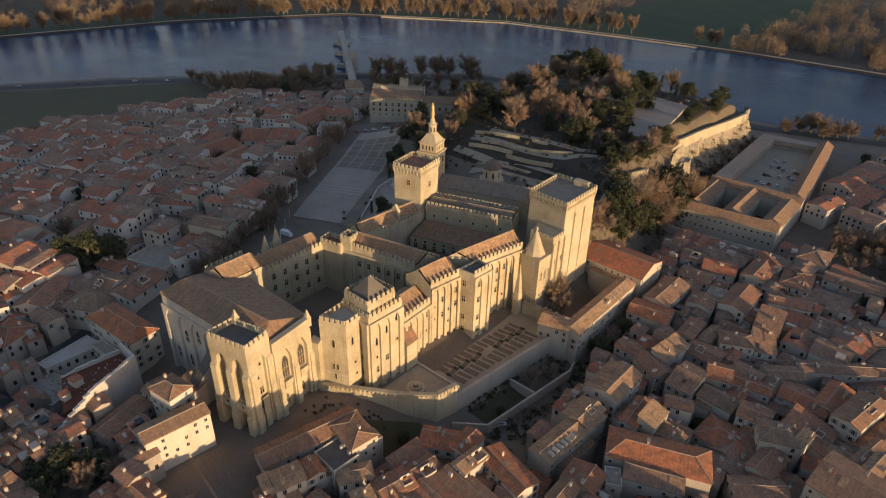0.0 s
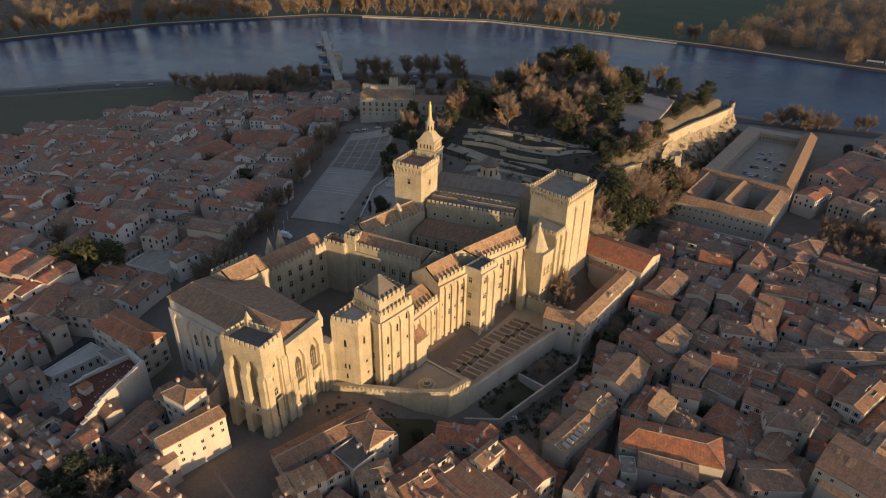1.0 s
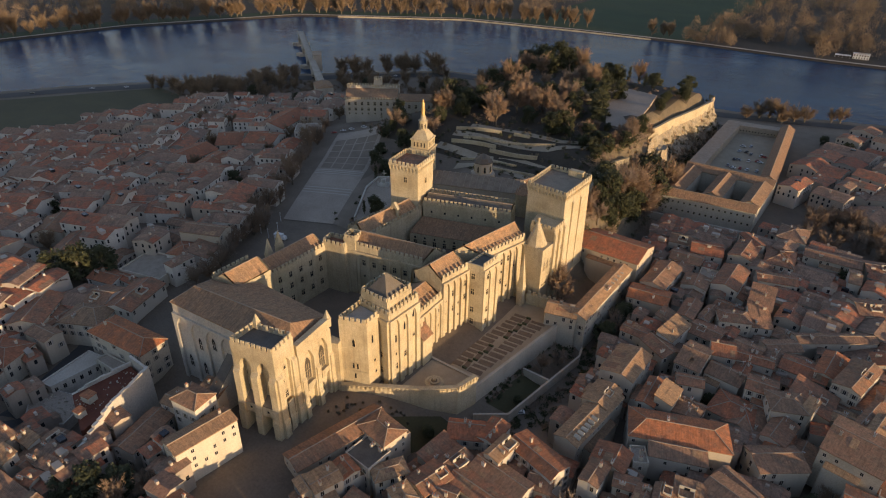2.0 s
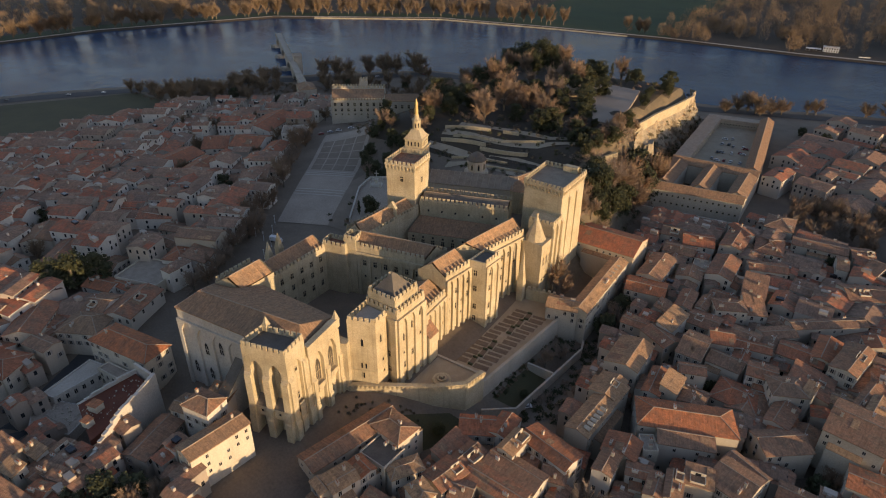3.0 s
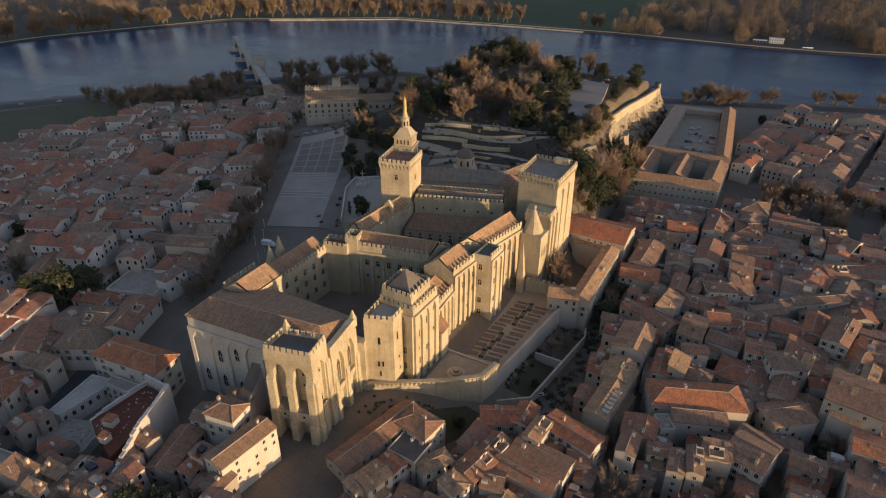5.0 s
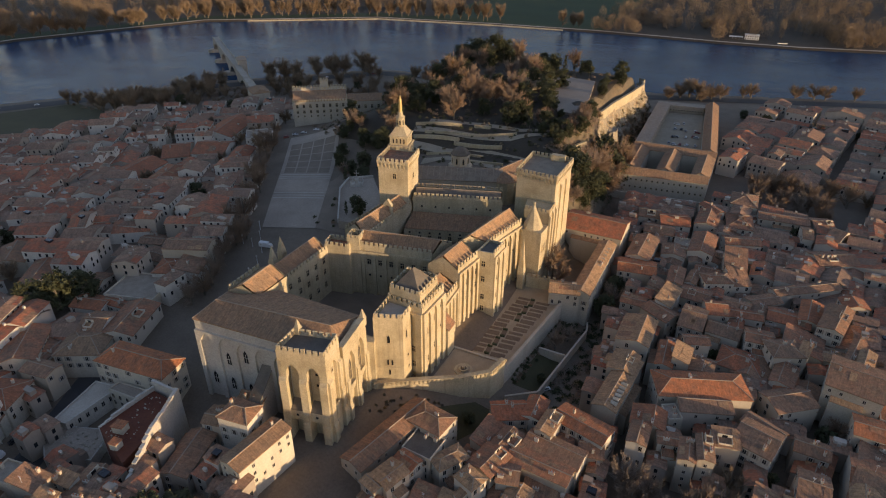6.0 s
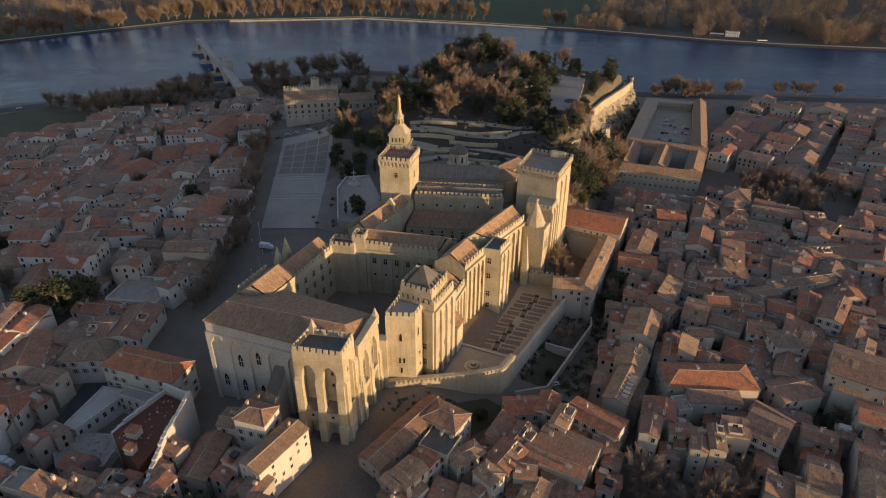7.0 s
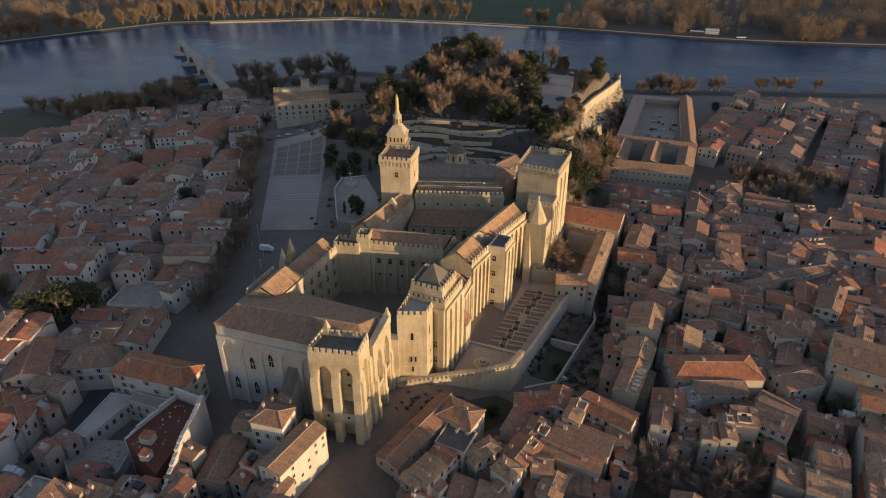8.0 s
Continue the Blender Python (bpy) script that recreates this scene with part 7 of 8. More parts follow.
undergrowth("hill_undergrowth", "brown and green undergrowth below the garden trees", 560, 62, (-345, 300, -136, 580), lambda x, y: on_hill(x, y) and (y < 380 or x < -146), [LEAF, TWIG, SCRUB], (1.0, 2.8))
HILL = "trees of the hill garden"
# tall evergreens at the river end of the rock, dark trees round the lookout
grove(17, 51, -325, 495, -262, 560, ["green"], (1.8, 2.5), None, HILL, 9.0)
grove(9, 53, -222, 486, -170, 510, ["green", "cypress"], (0.9, 1.4), None, HILL, 7.0)
grove(5, 52, -156, 440, -136, 516, ["green"], (0.9, 1.35), lambda x, y: x < -147 + 0.13 * (y - 418), HILL, 5.0)
for x, y, k, z_ in ((-240, 357, "bare", 1.9), (-194, 364, "bare", 1.8), (-246, 405, "bare", 2.0), (-214, 465, "bare", 1.7), (-216, 372, "bare", 1.5), (-269, 429, "bare", 1.9), (-228, 385, "bare", 1.8), (-205, 385, "bare", 1.6), (-258, 372, "bare", 1.9), (-163, 350, "green", 1.4), (-172, 343, "cypress", 1.5), (-182, 352, "green", 1.5), (-176, 398, "green", 1.7), (-184, 412, "green", 1.6), (-190, 430, "green", 1.6), (-182, 445, "green", 1.5), (-171, 378, "green", 1.4)):
    tree(x, y, k, z_, None, HILL)
grove(62, 5, -335, 325, -180, 560, ["bare", "bare", "green", "green"], (1.2, 1.9), on_hill, HILL, 9.5)
grove(8, 85, -300, 262, -258, 322, ["green"], (0.9, 1.3), lambda x, y: x > -338 + 0.32 * (y - 150) and is_free(x, y, 0) or y > 290, HILL, 7.0)
grove(9, 6, -294, 300, -255, 372, ["green", "green", "bare"], (0.9, 1.4), None, HILL, 8.0)
grove(12, 74, -168, 334, -142, 376, ["bare", "green", "green"], (0.6, 1.15), None, HILL, 6.0)
CLIFF = "shrubs and trees under the cliff"
grove(22, 7, -134, 290, -114, 368, ["bare", "green", "green"], (1.5, 2.1), None, CLIFF, 6.0)
grove(9, 72, -128, 262, -113, 292, ["bare", "green", "bare"], (0.8, 1.2), None, CLIFF, 5.0)
grove(12, 76, -150, 326, -136, 378, ["bare", "bare", "green"], (0.7, 1.2), None, CLIFF, 5.0)
grove(9, 73, -147, 378, -134, 408, ["green", "bare"], (0.7, 1.1), None, CLIFF, 5.5)
grove(11, 77, -128, 318, -113, 384, ["bare", "bare", "green"], (1.9, 2.5), None, CLIFF, 6.5)
grove(8, 71, -124, 425, -118, 545, ["bare", "green"], (0.4, 0.6), None, CLIFF, 6.0)
for k in range(19):
    f = k / 18
    tree(-264 - 92 * f + 4 * math.sin(k * 2.1), 160 + 140 * f + 3 * math.cos(k * 1.7), "bare", 1.2 + 0.15 * math.sin(k), None, "row of trees along the square")
for k in range(8):
    tree(-244 - 3 * k + 3 * math.sin(k), 112 + 8 * k, "bare", 1.1, None, "row of trees along the square")
tree(-221.0, 210.0, "green", 1.15, -4.6, "trees beside the cathedral")
tree(-226.5, 206.5, "cypress", 0.8, -4.6, "trees beside the cathedral")
grove(8, 8, -264, 250, -238, 300, ["green", "cypress", "bare"], (0.8, 1.2), None, "trees beside the cathedral", 6.0)
grove(5, 84, -300, 282, -282, 318, ["green", "bare"], (0.6, 0.9), None, "trees beside the cathedral", 6.0)
for x, y, z_ in ((-523, 491, 1.8), (-508, 496, 1.9), (-493, 500, 1.7), (-489, 528, 2.0), (-474, 538, 2.2), (-465, 548, 2.0), (-452, 566, 2.3), (-440, 560, 2.0), (-561, 438, 1.6), (-572, 425, 1.5), (-550, 445, 1.5)):
    STUFF["riverside_trees"].append((x, y, z_, 1.05, "bare"))
    STUFF["riverside_trees"].append((x + 6, y - 5, z_ * 0.7, 1.3, "bare"))
grove(7, 81, -400, 375, -350, 430, ["bare"], (1.3, 1.7), None, "trees behind the bishop palace", 8.0)
grove(12, 82, -450, 430, -330, 560, ["bare"], (1.3, 1.9), lambda x, y: bank_distance(NEAR_BANK, x, y) > 30, "riverside_trees", 11.0)
grove(46, 83, -640, 270, -450, 470, ["bare"], (1.0, 1.6), lambda x, y: 34 < bank_distance(NEAR_BANK, x, y) < 84 and y > 318 and abs((x + 488) * 0.62 + (y - 424) * 0.79) > 24, "riverside_trees", 7.0)
undergrowth("riverside_scrub", "brown leafless scrub between town and riverside road", 330, 64, (-640, 290, -430, 500), lambda x, y: 36 < bank_distance(NEAR_BANK, x, y) < 84 and y > 322, [TWIG, TWIG, SCRUB], (1.2, 3.2))
for x, y, z_ in ((-109, 622, 1.6), (-93, 622, 1.7), (-101, 628, 1.5), (-80, 630, 1.6), (-72, 634, 1.3), (-118, 612, 1.2), (-88, 616, 1.2), (-52, 650, 1.2), (-45, 652, 1.2), (-5, 672, 1.3), (12, 676, 1.4), (22, 680, 1.3), (48, 688, 1.2)):
    STUFF["riverside_trees"].append((x, y, z_, 1.3, "bare"))
grove(18, 9, -32, 348, 28, 405, ["bare"], (1.1, 1.5), None, "trees of a courtyard garden", 8.0)
for x, y, s in ((-112, 214, 1.45), (-106, 208, 1.0)):
    tree(x, y, "bare", s, -15, "trees of the palace gardens", "golden leafless tree beside the keep")
for x, y, s, k in ((-292, 84, 1.7, "green"), (-298, 76, 1.7, "green"), (-286, 92, 1.5, "green"), (-371, 114, 0.8, "green"), (-378, 112, 0.8, "green"), (-385, 111, 0.8, "green"), (-301, 154, 0.9, "green"), (-304, 160, 0.9, "cypress"), (-298, 149, 0.9, "cypress"),
                   (-170, 25, 1.20, "green"), (-165, 31, 1.12, "green"), (-157, 35, 0.98, "bare"), (-166, 15, 1.20, "green"), (-160, 27, 1.05, "bare"), (-174, 18, 1.05, "green"), (-53, 110, 1.3, "bare"), (-50, 103, 1.2, "bare"), (-46, 109, 1.1, "bare"), (-31, 109, 1.3, "bare"), (-25, 114, 1.3, "bare"), (-36, 104, 1.2, "bare"), (6, 163, 0.9, "green"), (10, 167, 1.0, "bare"), (9, 160, 0.8, "green"), (-11, 132, 0.8, "green"), (3, 136, 0.8, "green"),
                   (-96, 171, 0.8, "bare"), (-93, 180, 0.75, "bare"), (-95, 150, 0.4, "green"), (-83.5, 206, 1.1, "green"), (-82, 215, 1.2, "bare"), (-83, 225, 1.2, "green"), (-110, 112, 0.6, "green")):
    tree(x, y, k, s, None, "town garden trees")

# far bank: a row of tall lit trees, then woods
far_line = offset_line(FAR_BANK, -24)


def along(line, d):
    for a, b in zip(line, line[1:]):
        a, b = Vector(a), Vector(b)
        if d <= (b - a).length:
            return a.lerp(b, d / (b - a).length)
        d -= (b - a).length
    return Vector(line[-1])


start = (Vector(far_line[1]) - Vector(far_line[0])).length
rnd = random.Random(77)
for k in range(96):
    p = along(far_line, start + 40 + k * 13.0)
    if p.x > -440:
        continue
    close = -860 < p.x
    STUFF["far_bank_trees"].append((p.x + rnd.uniform(-5, 5), p.y + rnd.uniform(-6, 22), rnd.uniform(2.0, 2.8) if not close else rnd.uniform(2.2, 2.9), 0.72 if close else 0.95, "bare"))
for x, y in ((-338, 968), (-322, 975), (-312, 972)):
    STUFF["far_bank_trees"].append((x, y, rnd.uniform(1.7, 2.3), 0.8, "bare"))
join_trees("riverside_trees", "leafless brown trees along the near river bank")
join_trees("far_bank_trees", "row of tall leafless trees on the far bank in low sun")


def woods():
    """The woods behind: crowns of upswept twigs and pale stems, joined into one."""
    gen = np.random.default_rng(3)
    x, y = gen.uniform(-1330, 330, 15500), gen.uniform(200, 1700, 15500)
    f = bank_distance(FAR_BANK, x, y)
    keep = (f < np.where(x > -300, -9, -60)) & (f > np.where(x > -300, -560, -300)) & ~((x > -560) & (x < -285)) & (gen.random(len(x)) < np.where(x < -560, 0.62, np.where(f > -130, 1.0, 0.6)))
    clump = np.sin(x * 0.041 + 1.7 * np.sin(y * 0.023)) + np.cos(y * 0.047 + 1.4 * np.sin(x * 0.029))
    keep &= (clump > 0.15) | (gen.random(len(x)) < 0.10)
    keep &= ~((x > -95) & (x < -8) & (f > -34))
    x, y, f = x[keep], y[keep], f[keep]
    z = level(x, y)
    verts, mats = [], []
    for x0, y0, z0, f0 in zip(x, y, z, f):
        h, w, n = gen.uniform(14, 34), gen.uniform(5.0, 10.0), 300 if f0 > -120 else 150
        a, u, t = gen.uniform(0, 6.283, n), np.sqrt(gen.random(n)), gen.uniform(0.08, 1.0, n) ** 0.85
        r = w * u * (0.4 + 0.6 * np.sin(np.pi * np.clip(t * 0.95, 0, 1)))
        p = np.stack([x0 + r * np.cos(a), y0 + r * np.sin(a), z0 + h * t * 0.92], 1)
        q = np.stack([np.cos(a) * 0.5 + gen.normal(0, 0.4, n), np.sin(a) * 0.5 + gen.normal(0, 0.4, n), gen.normal(0.9, 0.4, n)], 1)
        q *= (gen.uniform(1.4, 3.6, n) / np.linalg.norm(q, axis=1))[:, None]
        o = np.cross(q, gen.normal(0, 1, (n, 3)))
        o *= (gen.uniform(0.12, 0.34, n) / np.linalg.norm(o, axis=1))[:, None]
        verts.append(np.stack([p - o, p + o, p + q], 1).reshape(-1, 3))
        c = np.array([x0, y0, z0])
        verts.append(np.array([c + (-0.45, 0, -0.5), c + (0.45, 0, -0.5), c + (0, 0, h * 0.8), c + (0, -0.45, -0.5), c + (0, 0.45, -0.5), c + (0, 0, h * 0.8)]))
        mats += [0] * n + [1, 1]
    verts = np.concatenate(verts)
    me = bpy.data.meshes.new("woods")
    me.from_pydata(verts.tolist(), [], np.arange(len(verts)).reshape(-1, 3).tolist())
    me.materials.append(FAR_TWIG)
    me.materials.append(BARK)
    me.polygons.foreach_set("material_index", mats)
    tagged(new("woods", me), "leafless brown winter woods on the far bank", "woods", kind="stuff")


woods()


def wharf_house():
    t = thing("wharf_house", "white flat-roofed wharf building on the far river bank", "building", (-66.5, 997, -36.2), 5)
    part("deck", Shape().box(-28, -6, -3, 16, 4, 0.4), PALE_PAVING, t)
    part("wall", Shape().box(-6, -3.5, 0.4, 13, 4, 7.5), WHITE, t)
    part("roof", Shape().box(-6.5, -4, 7.5, 13.5, 4.5, 8.0), WHITE, t)
    part("pavilion_roof", Shape().box(-27, -5, 3.6, -8, 3, 4.1), WHITE, t)
    for k in range(5):
        place("post", POST, t, -26.5 + 4.4 * k, -4.6, 0.4)
    for k in range(6):
        place("window", HOUSE_WINDOWS[1], t, -4.5 + 3.1 * k, -3.5, 4.6)
        place("window", HOUSE_WINDOWS[1], t, -4.5 + 3.1 * k, -3.5, 1.4)


POST = Shape().box(-0.15, -0.15, 0, 0.15, 0.15, 3.2).mesh("post", WHITE)
wharf_house()
boat = thing("river_barge", "white river barge moored at the far bank", "boat", (-20.5, 985.5, -38.4), 17)
part("hull", Shape().prism([(-11, -2.2), (8, -2.2), (12, 0), (8, 2.2), (-11, 2.2)], 0, 2.0), WHITE, boat)
part("cabin", Shape().box(-8, -1.6, 2.0, 5, 1.6, 4.2), WHITE, boat)
part("cabin_roof", Shape().box(-8.4, -1.9, 4.2, 5.4, 1.9, 4.5), LEAD, boat)

# ---- keep clear: palace, squares, streets, rock ----
claim(-165, 140, 90, 150, 0)
claim(-160, 215, 85, 70, 0)
claim(-114, 158, 40, 105, 0)
claim(-106, 222, 22, 50, 0)
claim(-298, 260, 50, 210, 29)
claim(-232, 120, 36, 130, 0)
claim(-241, 40, 12, 66, 12)
claim(-243, 57, 12, 14, 0)
claim(-226, 22, 22, 10, 20)
claim(-184, 60, 14, 30, 18)
claim(-240, 165, 40, 40, 0)
claim(-230, 400, 215, 270, 0)
claim(-115, 310, 30, 120, 0)
claim(-56, 300, 6, 420, 0)
claim(-110, 112, 22, 26, -30)
claim(-128, 62, 12, 40, -10)
claim(-163, 25, 24, 26, 0)
claim(-292, 84, 16, 22, 0)
claim(-378, 112, 22, 8, 0)
claim(-301, 155, 10, 18, 0)
claim(-2, 375, 66, 62, 0)
claim(-45, 106, 26, 18, 0)
claim(-30, 109, 20, 16, 0)
claim(8, 164, 12, 12, 0)
claim(-4, 135, 22, 10, 20)
claim(-228, 214, 62, 76, 0)
claim(-95, 163, 26, 74, 0)
claim(-84, 158, 16, 16, 0)
claim(-135, 60, 20, 44, -12)
claim(-83, 216, 12, 26, 0)
claim(-600, 195, 108, 270, 0)
claim(-195, 262, 64, 44, 0)
claim(-240, 262, 52, 34, 0)
HOUSE_COUNT = 128


def town_side(x, y):
    return bank_distance(NEAR_BANK, x, y) > 66 + 52 * float(smooth(330, 260, y))


FAR = Shape()


def far_house(x, y, w, d, rot, h, kind, pitch, rnd):
    """A house too far off to stand alone: walls, roof and windows join one mesh."""
    z0 = ground_at(x, y)
    a = math.radians(rot)
    q = [(x + u * math.cos(a) - v * math.sin(a), y + u * math.sin(a) + v * math.cos(a)) for u, v in rect(-w / 2, -d / 2, w / 2, d / 2)]
    e, r = z0 + h, z0 + h + pitch * d / 2
    s = FAR
    s.apart()
    plain = 3 if x < -230 and int(-x * 7 + y * 13) % 5 < 3 else 0
    s.k = plain
    mid = rnd.choice((0.38, 0.44, 0.5, 0.5, 0.56, 0.62))
    hip = (min(d, w) * 0.4, min(d, w) * 0.4) if kind == "hip" else (0, 0)
    g = gable_walls(q, z0 - 4, e, r, 0, hip, mid)
    for f in g.f:
        s.face([g.v[i] for i in f])
    s.apart()
    s.k = 1
    o = [Vector(v) for v in inset(q, -0.35)]
    m0, m1 = o[0].lerp(o[3], mid), o[1].lerp(o[2], mid)
    ax = (m1 - m0).normalized()
    m0, m1 = m0 + ax * hip[0], m1 - ax * hip[1]
    R = lambda v, z: (v.x, v.y, z)
    s.face([R(o[0], e + 0.1), R(o[1], e + 0.1), R(m1, r + 0.2), R(m0, r + 0.2)])
    s.face([R(o[2], e + 0.1), R(o[3], e + 0.1), R(m0, r + 0.2), R(m1, r + 0.2)])
    if hip[0]:
        s.face([R(o[3], e + 0.1), R(o[0], e + 0.1), R(m0, r + 0.2)])
        s.face([R(o[1], e + 0.1), R(o[2], e + 0.1), R(m1, r + 0.2)])
    else:
        for k in range(rnd.choice((0, 1, 1, 2))):
            f0 = rnd.uniform(0, 0.7)
            f1, g1 = min(1.0, f0 + rnd.uniform(0.15, 0.5)), rnd.uniform(0.4, 0.95)
            a0, a1 = (o[0], o[1]) if rnd.random() < 0.5 else (o[3], o[2])
            at = lambda f, gg: R(a0.lerp(a1, f).lerp(m0.lerp(m1, f), gg), e + 0.2 + (r - e + 0.1) * gg)
            ring = [at(f0, 0.02), at(f1, 0.02), at(f1, g1), at(f0, g1)]
            s.apart().face(ring if a0 is o[0] else ring[::-1])
    for p, t in edges(q):
        p, t = Vector(p), Vector(t)
        n = max(1, int((t - p).length / 3.2))
        dd = (t - p).normalized()
        nr = Vector((dd.y, -dd.x))
        for f in range(2):
            for i in range(n):
                if rnd.random() < 0.6:
                    c = p.lerp(t, (i + 0.5) / n) + nr * 0.05
                    z = e - 2.6 - 3.1 * f
                    s.apart()
                    s.k = 2
                    s.face([(*(c - dd * 0.55), z), (*(c + dd * 0.55), z), (*(c + dd * 0.55), z + 1.8), (*(c - dd * 0.55), z + 1.8)])
    if rnd.random() < 0.7:
        c = Vector(q[0]).lerp(Vector(q[2]), rnd.uniform(0.3, 0.7))
        s.apart()
        s.k = 0
        s.box(c.x - 0.6, c.y - 0.4, e, c.x + 0.6, c.y + 0.4, r + 1.2)
    if rnd.random() < 0.3:
        c = Vector(q[1]).lerp(Vector(q[3]), rnd.uniform(0.25, 0.75))
        k = rnd.uniform(1.0, 2.4)
        s.apart()
        s.box(c.x - k, c.y - 1.1, e, c.x + k, c.y + 1.1, r + rnd.uniform(0.3, 1.6))
    if rnd.random() < 0.45:
        k, ld = rnd.uniform(0.2, 0.6), rnd.uniform(2.0, 4.0)
        a0, a1 = (Vector(q[0]), Vector(q[1])) if rnd.random() < 0.5 else (Vector(q[2]), Vector(q[3]))
        dd = (a1 - a0).normalized()
        nr = Vector((dd.y, -dd.x)) * ld
        b0, b1 = a0.lerp(a1, 0.1 * k), a0.lerp(a1, 0.1 * k + 0.6)
        lo = z0 + h * rnd.uniform(0.5, 0.8)
        s.apart()
        s.k = plain
        for u, v, zu, zv in ((b0, b0 + nr, lo + 0.9, lo), (b0 + nr, b1 + nr, lo, lo), (b1 + nr, b1, lo, lo + 0.9)):
            s.face([R(u, z0 - 4), R(v, z0 - 4), R(v, zv), R(u, zu)])
        s.apart()
        s.k = 1
        s.face([R(b0 + nr * 1.08, lo + 0.1), R(b1 + nr * 1.08, lo + 0.1), R(b1, lo + 1.05), R(b0, lo + 1.05)])


ALL_LOTS = []
district(-425, 235, 230, 280, 34, 11, (11, 20), low=6, high=12.5, street=8, red=0.38)
district(-335, 105, 170, 230, 24, 12, (11, 19), low=7, high=13.5, street=7, red=0.3)
district(-440, 90, 130, 230, 28, 22, (12, 20), low=6, high=13, street=8)
district(-560, 190, 120, 190, 30, 23, (12, 20), low=5, high=10.5, street=8)
district(-245, 0, 170, 160, 10, 13, (9, 14), low=8, high=12)
district(-120, 50, 110, 100, 8, 14, (9, 14), low=8, high=12)
district(-25, 200, 130, 310, -4, 15, (9, 15), low=9, high=13)
district(-78, 285, 40, 90, 3, 18, (9, 14), low=9, high=12)
district(80, 340, 150, 470, -11, 36, (12, 24), low=6, high=13, street=5)
district(-14, 485, 76, 195, -13, 47, (13, 30), low=6, high=13, street=6)
ALL_LOTS.sort(key=lambda l: (l[0] + 105) ** 2 + (l[1] - 110) ** 2)
for k, (x, y, w, d, turn, h, kind, pitch, tiles) in enumerate(ALL_LOTS):
    if k < 300 - HOUSE_COUNT:
        house(x, y, w, d, turn, h, kind, pitch, tiles, None, 0.32, "", False)
    else:
        far_house(x, y, w, d, turn, h, kind, pitch, random.Random(k))
for x, y, w, d, turn, *_ in ALL_LOTS:
    claim(x, y, w, d, turn)
# trees that fill courts and gaps, joined
STUFF["courtyard_trees"] = []
trnd = random.Random(19)
SPOTS = []
for _ in range(9000):
    x, y = trnd.uniform(-560, 130), trnd.uniform(20, 560)
    if len(SPOTS) < 105 and town_side(x, y) and (x < -250 or x > -60) and is_free(x, y, 1.2) and all((x - a) ** 2 + (y - b) ** 2 > 200 for a, b in SPOTS):
        SPOTS.append((x, y))
        STUFF["courtyard_trees"].append((x, y, trnd.uniform(0.7, 1.15), 1.0, trnd.choice(("bare", "bare", "green"))))
        claim(x, y, 6, 6, 0)
join_trees("courtyard_trees", "bare and evergreen trees in courts between the houses")
srnd = random.Random(41)
for gx in range(-255, 40, 6):
    for gy in range(0, 335, 6):
        x, y = gx + srnd.uniform(-1.5, 1.5), gy + srnd.uniform(-1.5, 1.5)
        if srnd.random() < 0.85 and is_free(x, y, 1.2):
            far_house(x, y, srnd.uniform(5.5, 8.5), srnd.uniform(5, 7), srnd.choice((0, 8, 90, 98)), srnd.uniform(7.5, 11.5), srnd.choice(("gable", "gable", "hip")), srnd.uniform(0.2, 0.3), srnd)
MASTS = Shape()
mrnd = random.Random(8)
for x, y, w, d, turn, h, kind, pitch, _ in ALL_LOTS[:260]:
    if kind != "flat" and mrnd.random() < 0.6:
        a = math.radians(turn)
        u = mrnd.uniform(-0.35, 0.35) * w
        cx, cy = x + u * math.cos(a), y + u * math.sin(a)
        z = ground_at(x, y) + h + pitch * d / 2
        k = mrnd.uniform(1.6, 3.0)
        MASTS.apart().tube([(cx, cy, z - 0.6), (cx, cy, z + k)], [0.045, 0.03], 4)
        for f in (0.75, 0.9, 1.0):
            MASTS.apart().box(cx - 0.5 * f, cy - 0.03, z + k * f - 0.03, cx + 0.5 * f, cy + 0.03, z + k * f + 0.03)
tagged(new("roof_aerials", MASTS.mesh("roof_aerials", WHITE)), "thin aerials on the ridges of the town houses", "aerials", kind="stuff")
tagged(new("distant_houses", FAR.mesh("distant_houses", [FAR_PLASTER, FAR_TILES, DARK, WHITE_PLASTER])), "crowded tiled town houses and back buildings", "houses", kind="stuff")


# ---- vehicles ----
def paint(name, colour):
    m, nt, b = material(name)
    col = nmix(nt, 0.25, colour, nramp(nt, nnoise(nt, npos(nt), 1.5, 3), [(0.3, tuple(c * 0.6 for c in colour)), (0.7, colour)]))
    nt.links.new(col, b.inputs["Base Color"])
    b.inputs["Roughness"].default_value = 0.35
    return m


PAINTS = {"white": paint("white_car_paint", (0.72, 0.72, 0.70)), "grey": paint("grey_car_paint", (0.28, 0.28, 0.29)), "black": paint("black_car_paint", (0.03, 0.03, 0.035)), "silver": paint("silver_car_paint", (0.5, 0.5, 0.5)), "red": paint("red_car_paint", (0.35, 0.04, 0.03))}
TYRE = surface("tyre_rubber", (0.02, 0.02, 0.02), (0.035, 0.035, 0.035), 2, 8)


def body_mesh(colour):
    s = Shape()
    s.prism(rect(-2.1, -0.86, 2.1, 0.86), 0.35, 0.75, True, True, rect(-2.12, -0.9, 2.12, 0.9))
    s.prism(rect(-2.12, -0.9, 2.12, 0.9), 0.75, 0.95, True, False, rect(-2.0, -0.82, 2.0, 0.82))
    s.prism(rect(-1.0, -0.66, 1.0, 0.66), 1.42, 1.48, True, False, rect(-0.9, -0.6, 0.9, 0.6))
    return s.mesh("body", PAINTS[colour])


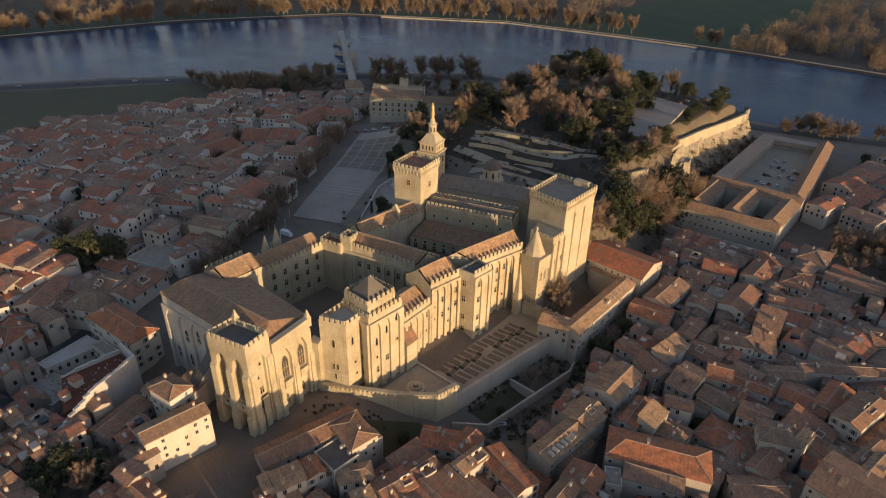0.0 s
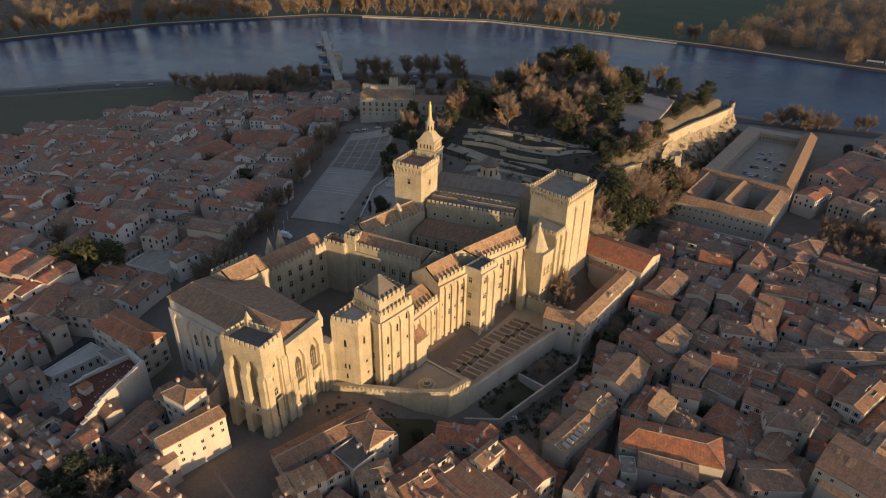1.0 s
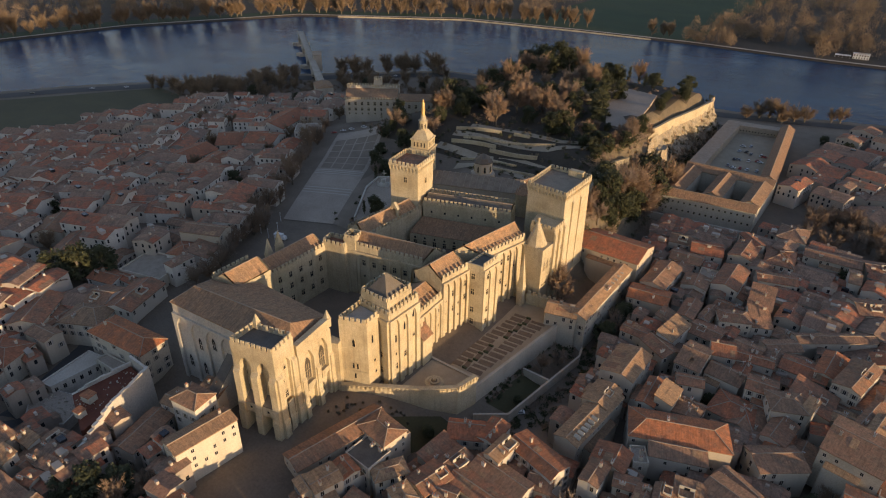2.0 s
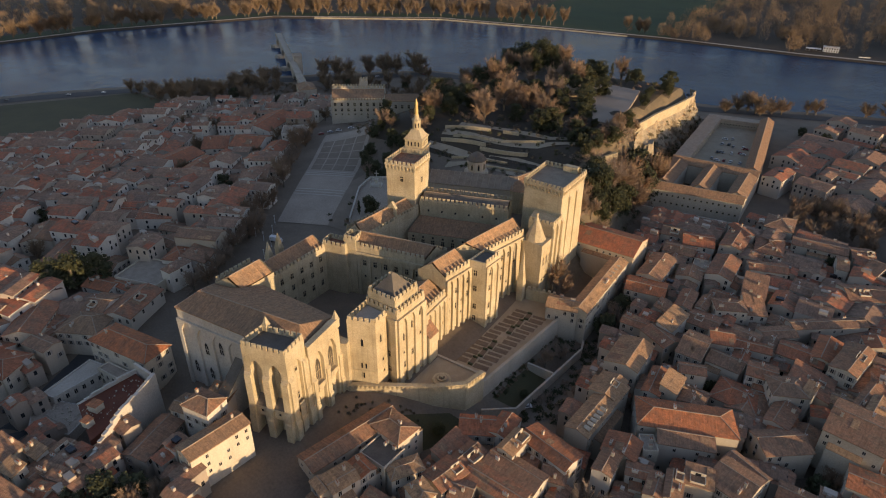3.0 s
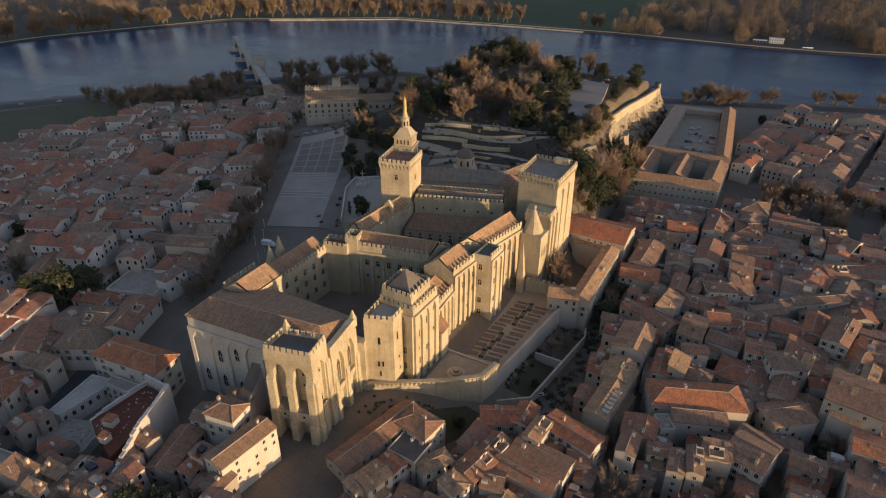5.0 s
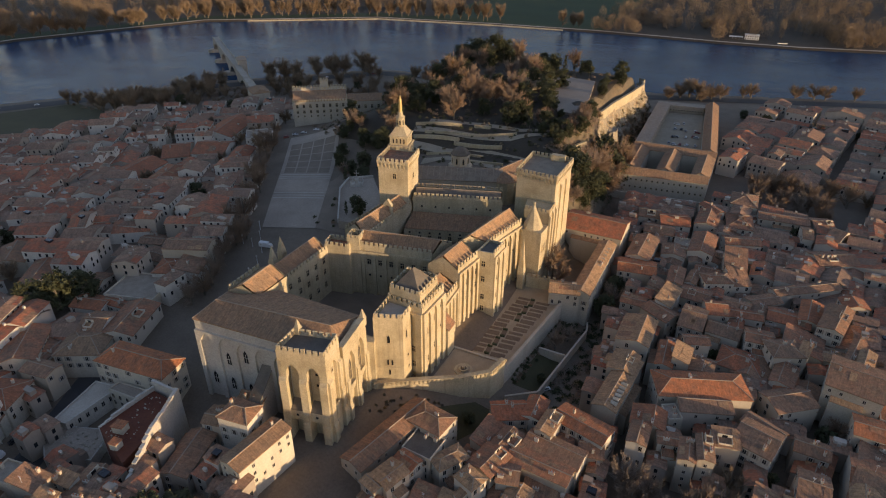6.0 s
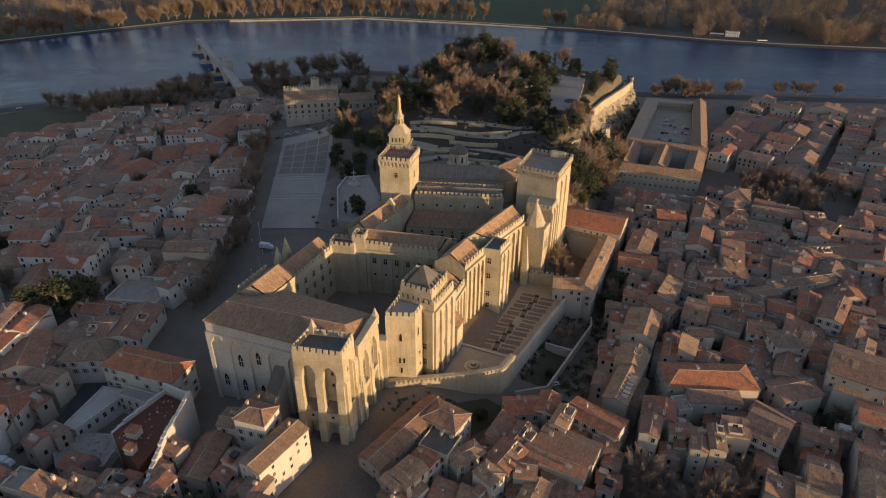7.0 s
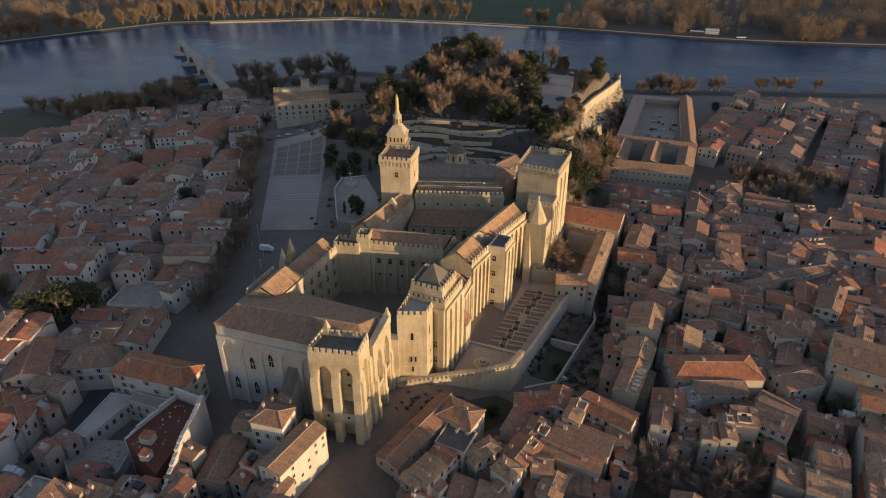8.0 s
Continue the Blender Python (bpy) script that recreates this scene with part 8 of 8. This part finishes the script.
BODIES = {c: body_mesh(c) for c in PAINTS}
CABIN = Shape().prism(rect(-1.6, -0.78, 1.35, 0.78), 0.95, 1.42, True, False, rect(-1.05, -0.66, 0.95, 0.66)).mesh("windows", DARK)
WHEEL = Shape().tube([(0, -0.12, 0), (0, 0.12, 0)], [0.33, 0.33], 10).face([(0.33 * math.cos(2 * math.pi * i / 10), -0.12, 0.33 * math.sin(2 * math.pi * i / 10)) for i in range(10)]).mesh("wheel", TYRE)


def car(x, y, turn, colour, z=None):
    t = thing("car", f"small {colour} car parked on the ground", "car", (x, y, (ground_at(x, y) if z is None else z) + 0.1), turn, "cars")
    part("body", BODIES[colour], None, t)
    part("cabin", CABIN, None, t)
    for u in (-1.3, 1.3):
        for v in (-0.82, 0.82):
            place("wheel", WHEEL, t, u, v, 0.33)


def truck(x, y, turn, length, z=None):
    t = thing("delivery_truck", "white box delivery truck on the paving", "truck", (x, y, (ground_at(x, y) if z is None else z) + 0.3), turn)
    part("cargo_box", Shape().box(-length / 2, -1.15, 0.8, length / 2 - 2.0, 1.15, 3.1), PAINTS["white"], t)
    part("cab", Shape().prism(rect(length / 2 - 1.9, -1.05, length / 2, 1.05), 0.5, 1.5, True, True).prism(rect(length / 2 - 1.9, -1.05, length / 2 - 0.1, 1.05), 1.5, 2.4, True, False, rect(length / 2 - 1.9, -0.95, length / 2 - 0.6, 0.95)), PAINTS["white"], t)
    for u in (-length / 2 + 1.2, length / 2 - 1.2):
        for v in (-1.0, 1.0):
            place("wheel", WHEEL, t, u, v, 0.33)


crnd = random.Random(12)
NAMES = ("white", "grey", "black", "silver", "white", "red")
quay = offset_line(NEAR_BANK[1:-1], 24)
for k in range(15):
    p = along(quay, 60 + 47 * k + crnd.uniform(-12, 12))
    q = along(quay, 64 + 47 * k)
    car(p.x + crnd.uniform(-4, 4), p.y + crnd.uniform(-4, 4), math.degrees(math.atan2(q.y - p.y, q.x - p.x)) if (q - p).length > 0.1 else 50, NAMES[k % 6], ground_at(p.x, p.y) + 0.3)
for k in range(22):
    car(-93 + 4.4 * (k % 5) + crnd.uniform(-1.5, 1.5), 426 + 17 * (k // 5) + crnd.uniform(-4, 4), crnd.choice((90, 90, 0, 80)) + crnd.uniform(-6, 6), NAMES[(k * 5) % 6], PRISON_YARD + 0.02)
for k, (x, y, a) in enumerate(((-237.6, 35.3, 70), (-240.3, 40.3, 70), (-242.5, 30, 75), (-343, 309, 30), (-338, 313, 30), (-347, 303, 60), (-330, 318, 30), (-55.5, 268, 90), (-55, 282, 92), (-54.5, 330, 90), (-55, 305, 90), (-54, 348, 90), (-56.5, 240, 92), (-58.5, 146, 80), (-154.5, 353, 60), (-151, 358, 62), (-157, 347, 60), (-148, 364, 62), (-92, 146, 40), (-118, 68, 60))):
    car(x, y, a, NAMES[(k * 7) % 6])
truck(-247.6, 165, 12, 6.8, ground_at(-247.6, 165))
truck(-238, 22, 14, 5.6)

# ---- lamp posts by the palace gate ----
LAMP_POST = Shape().tube([(0, 0, 0), (0, 0, 4.6)], [0.12, 0.09], 8).mesh("post", WHITE)
LANTERN = Shape().prism([(0.3 * math.cos(a), 0.3 * math.sin(a)) for a in np.linspace(0, 2 * math.pi, 6, endpoint=False)], 4.6, 5.3, True, True, [(0.42 * math.cos(a), 0.42 * math.sin(a)) for a in np.linspace(0, 2 * math.pi, 6, endpoint=False)]).mesh("lantern", FRAME)
for x, y in ((-260.8, 163), (-254, 162.3), (-255.5, 169.9), (-266, 172.8), (-263, 178.4), (-246, 160), (-240, 150), (-236, 140)):
    t = thing("street_lamp", "white street lamp post on the paved square", "lamp post", (x, y, ground_at(x, y) + 0.2), 0, "lamps of the square")
    part("post", LAMP_POST, None, t)
    part("lantern", LANTERN, None, t)
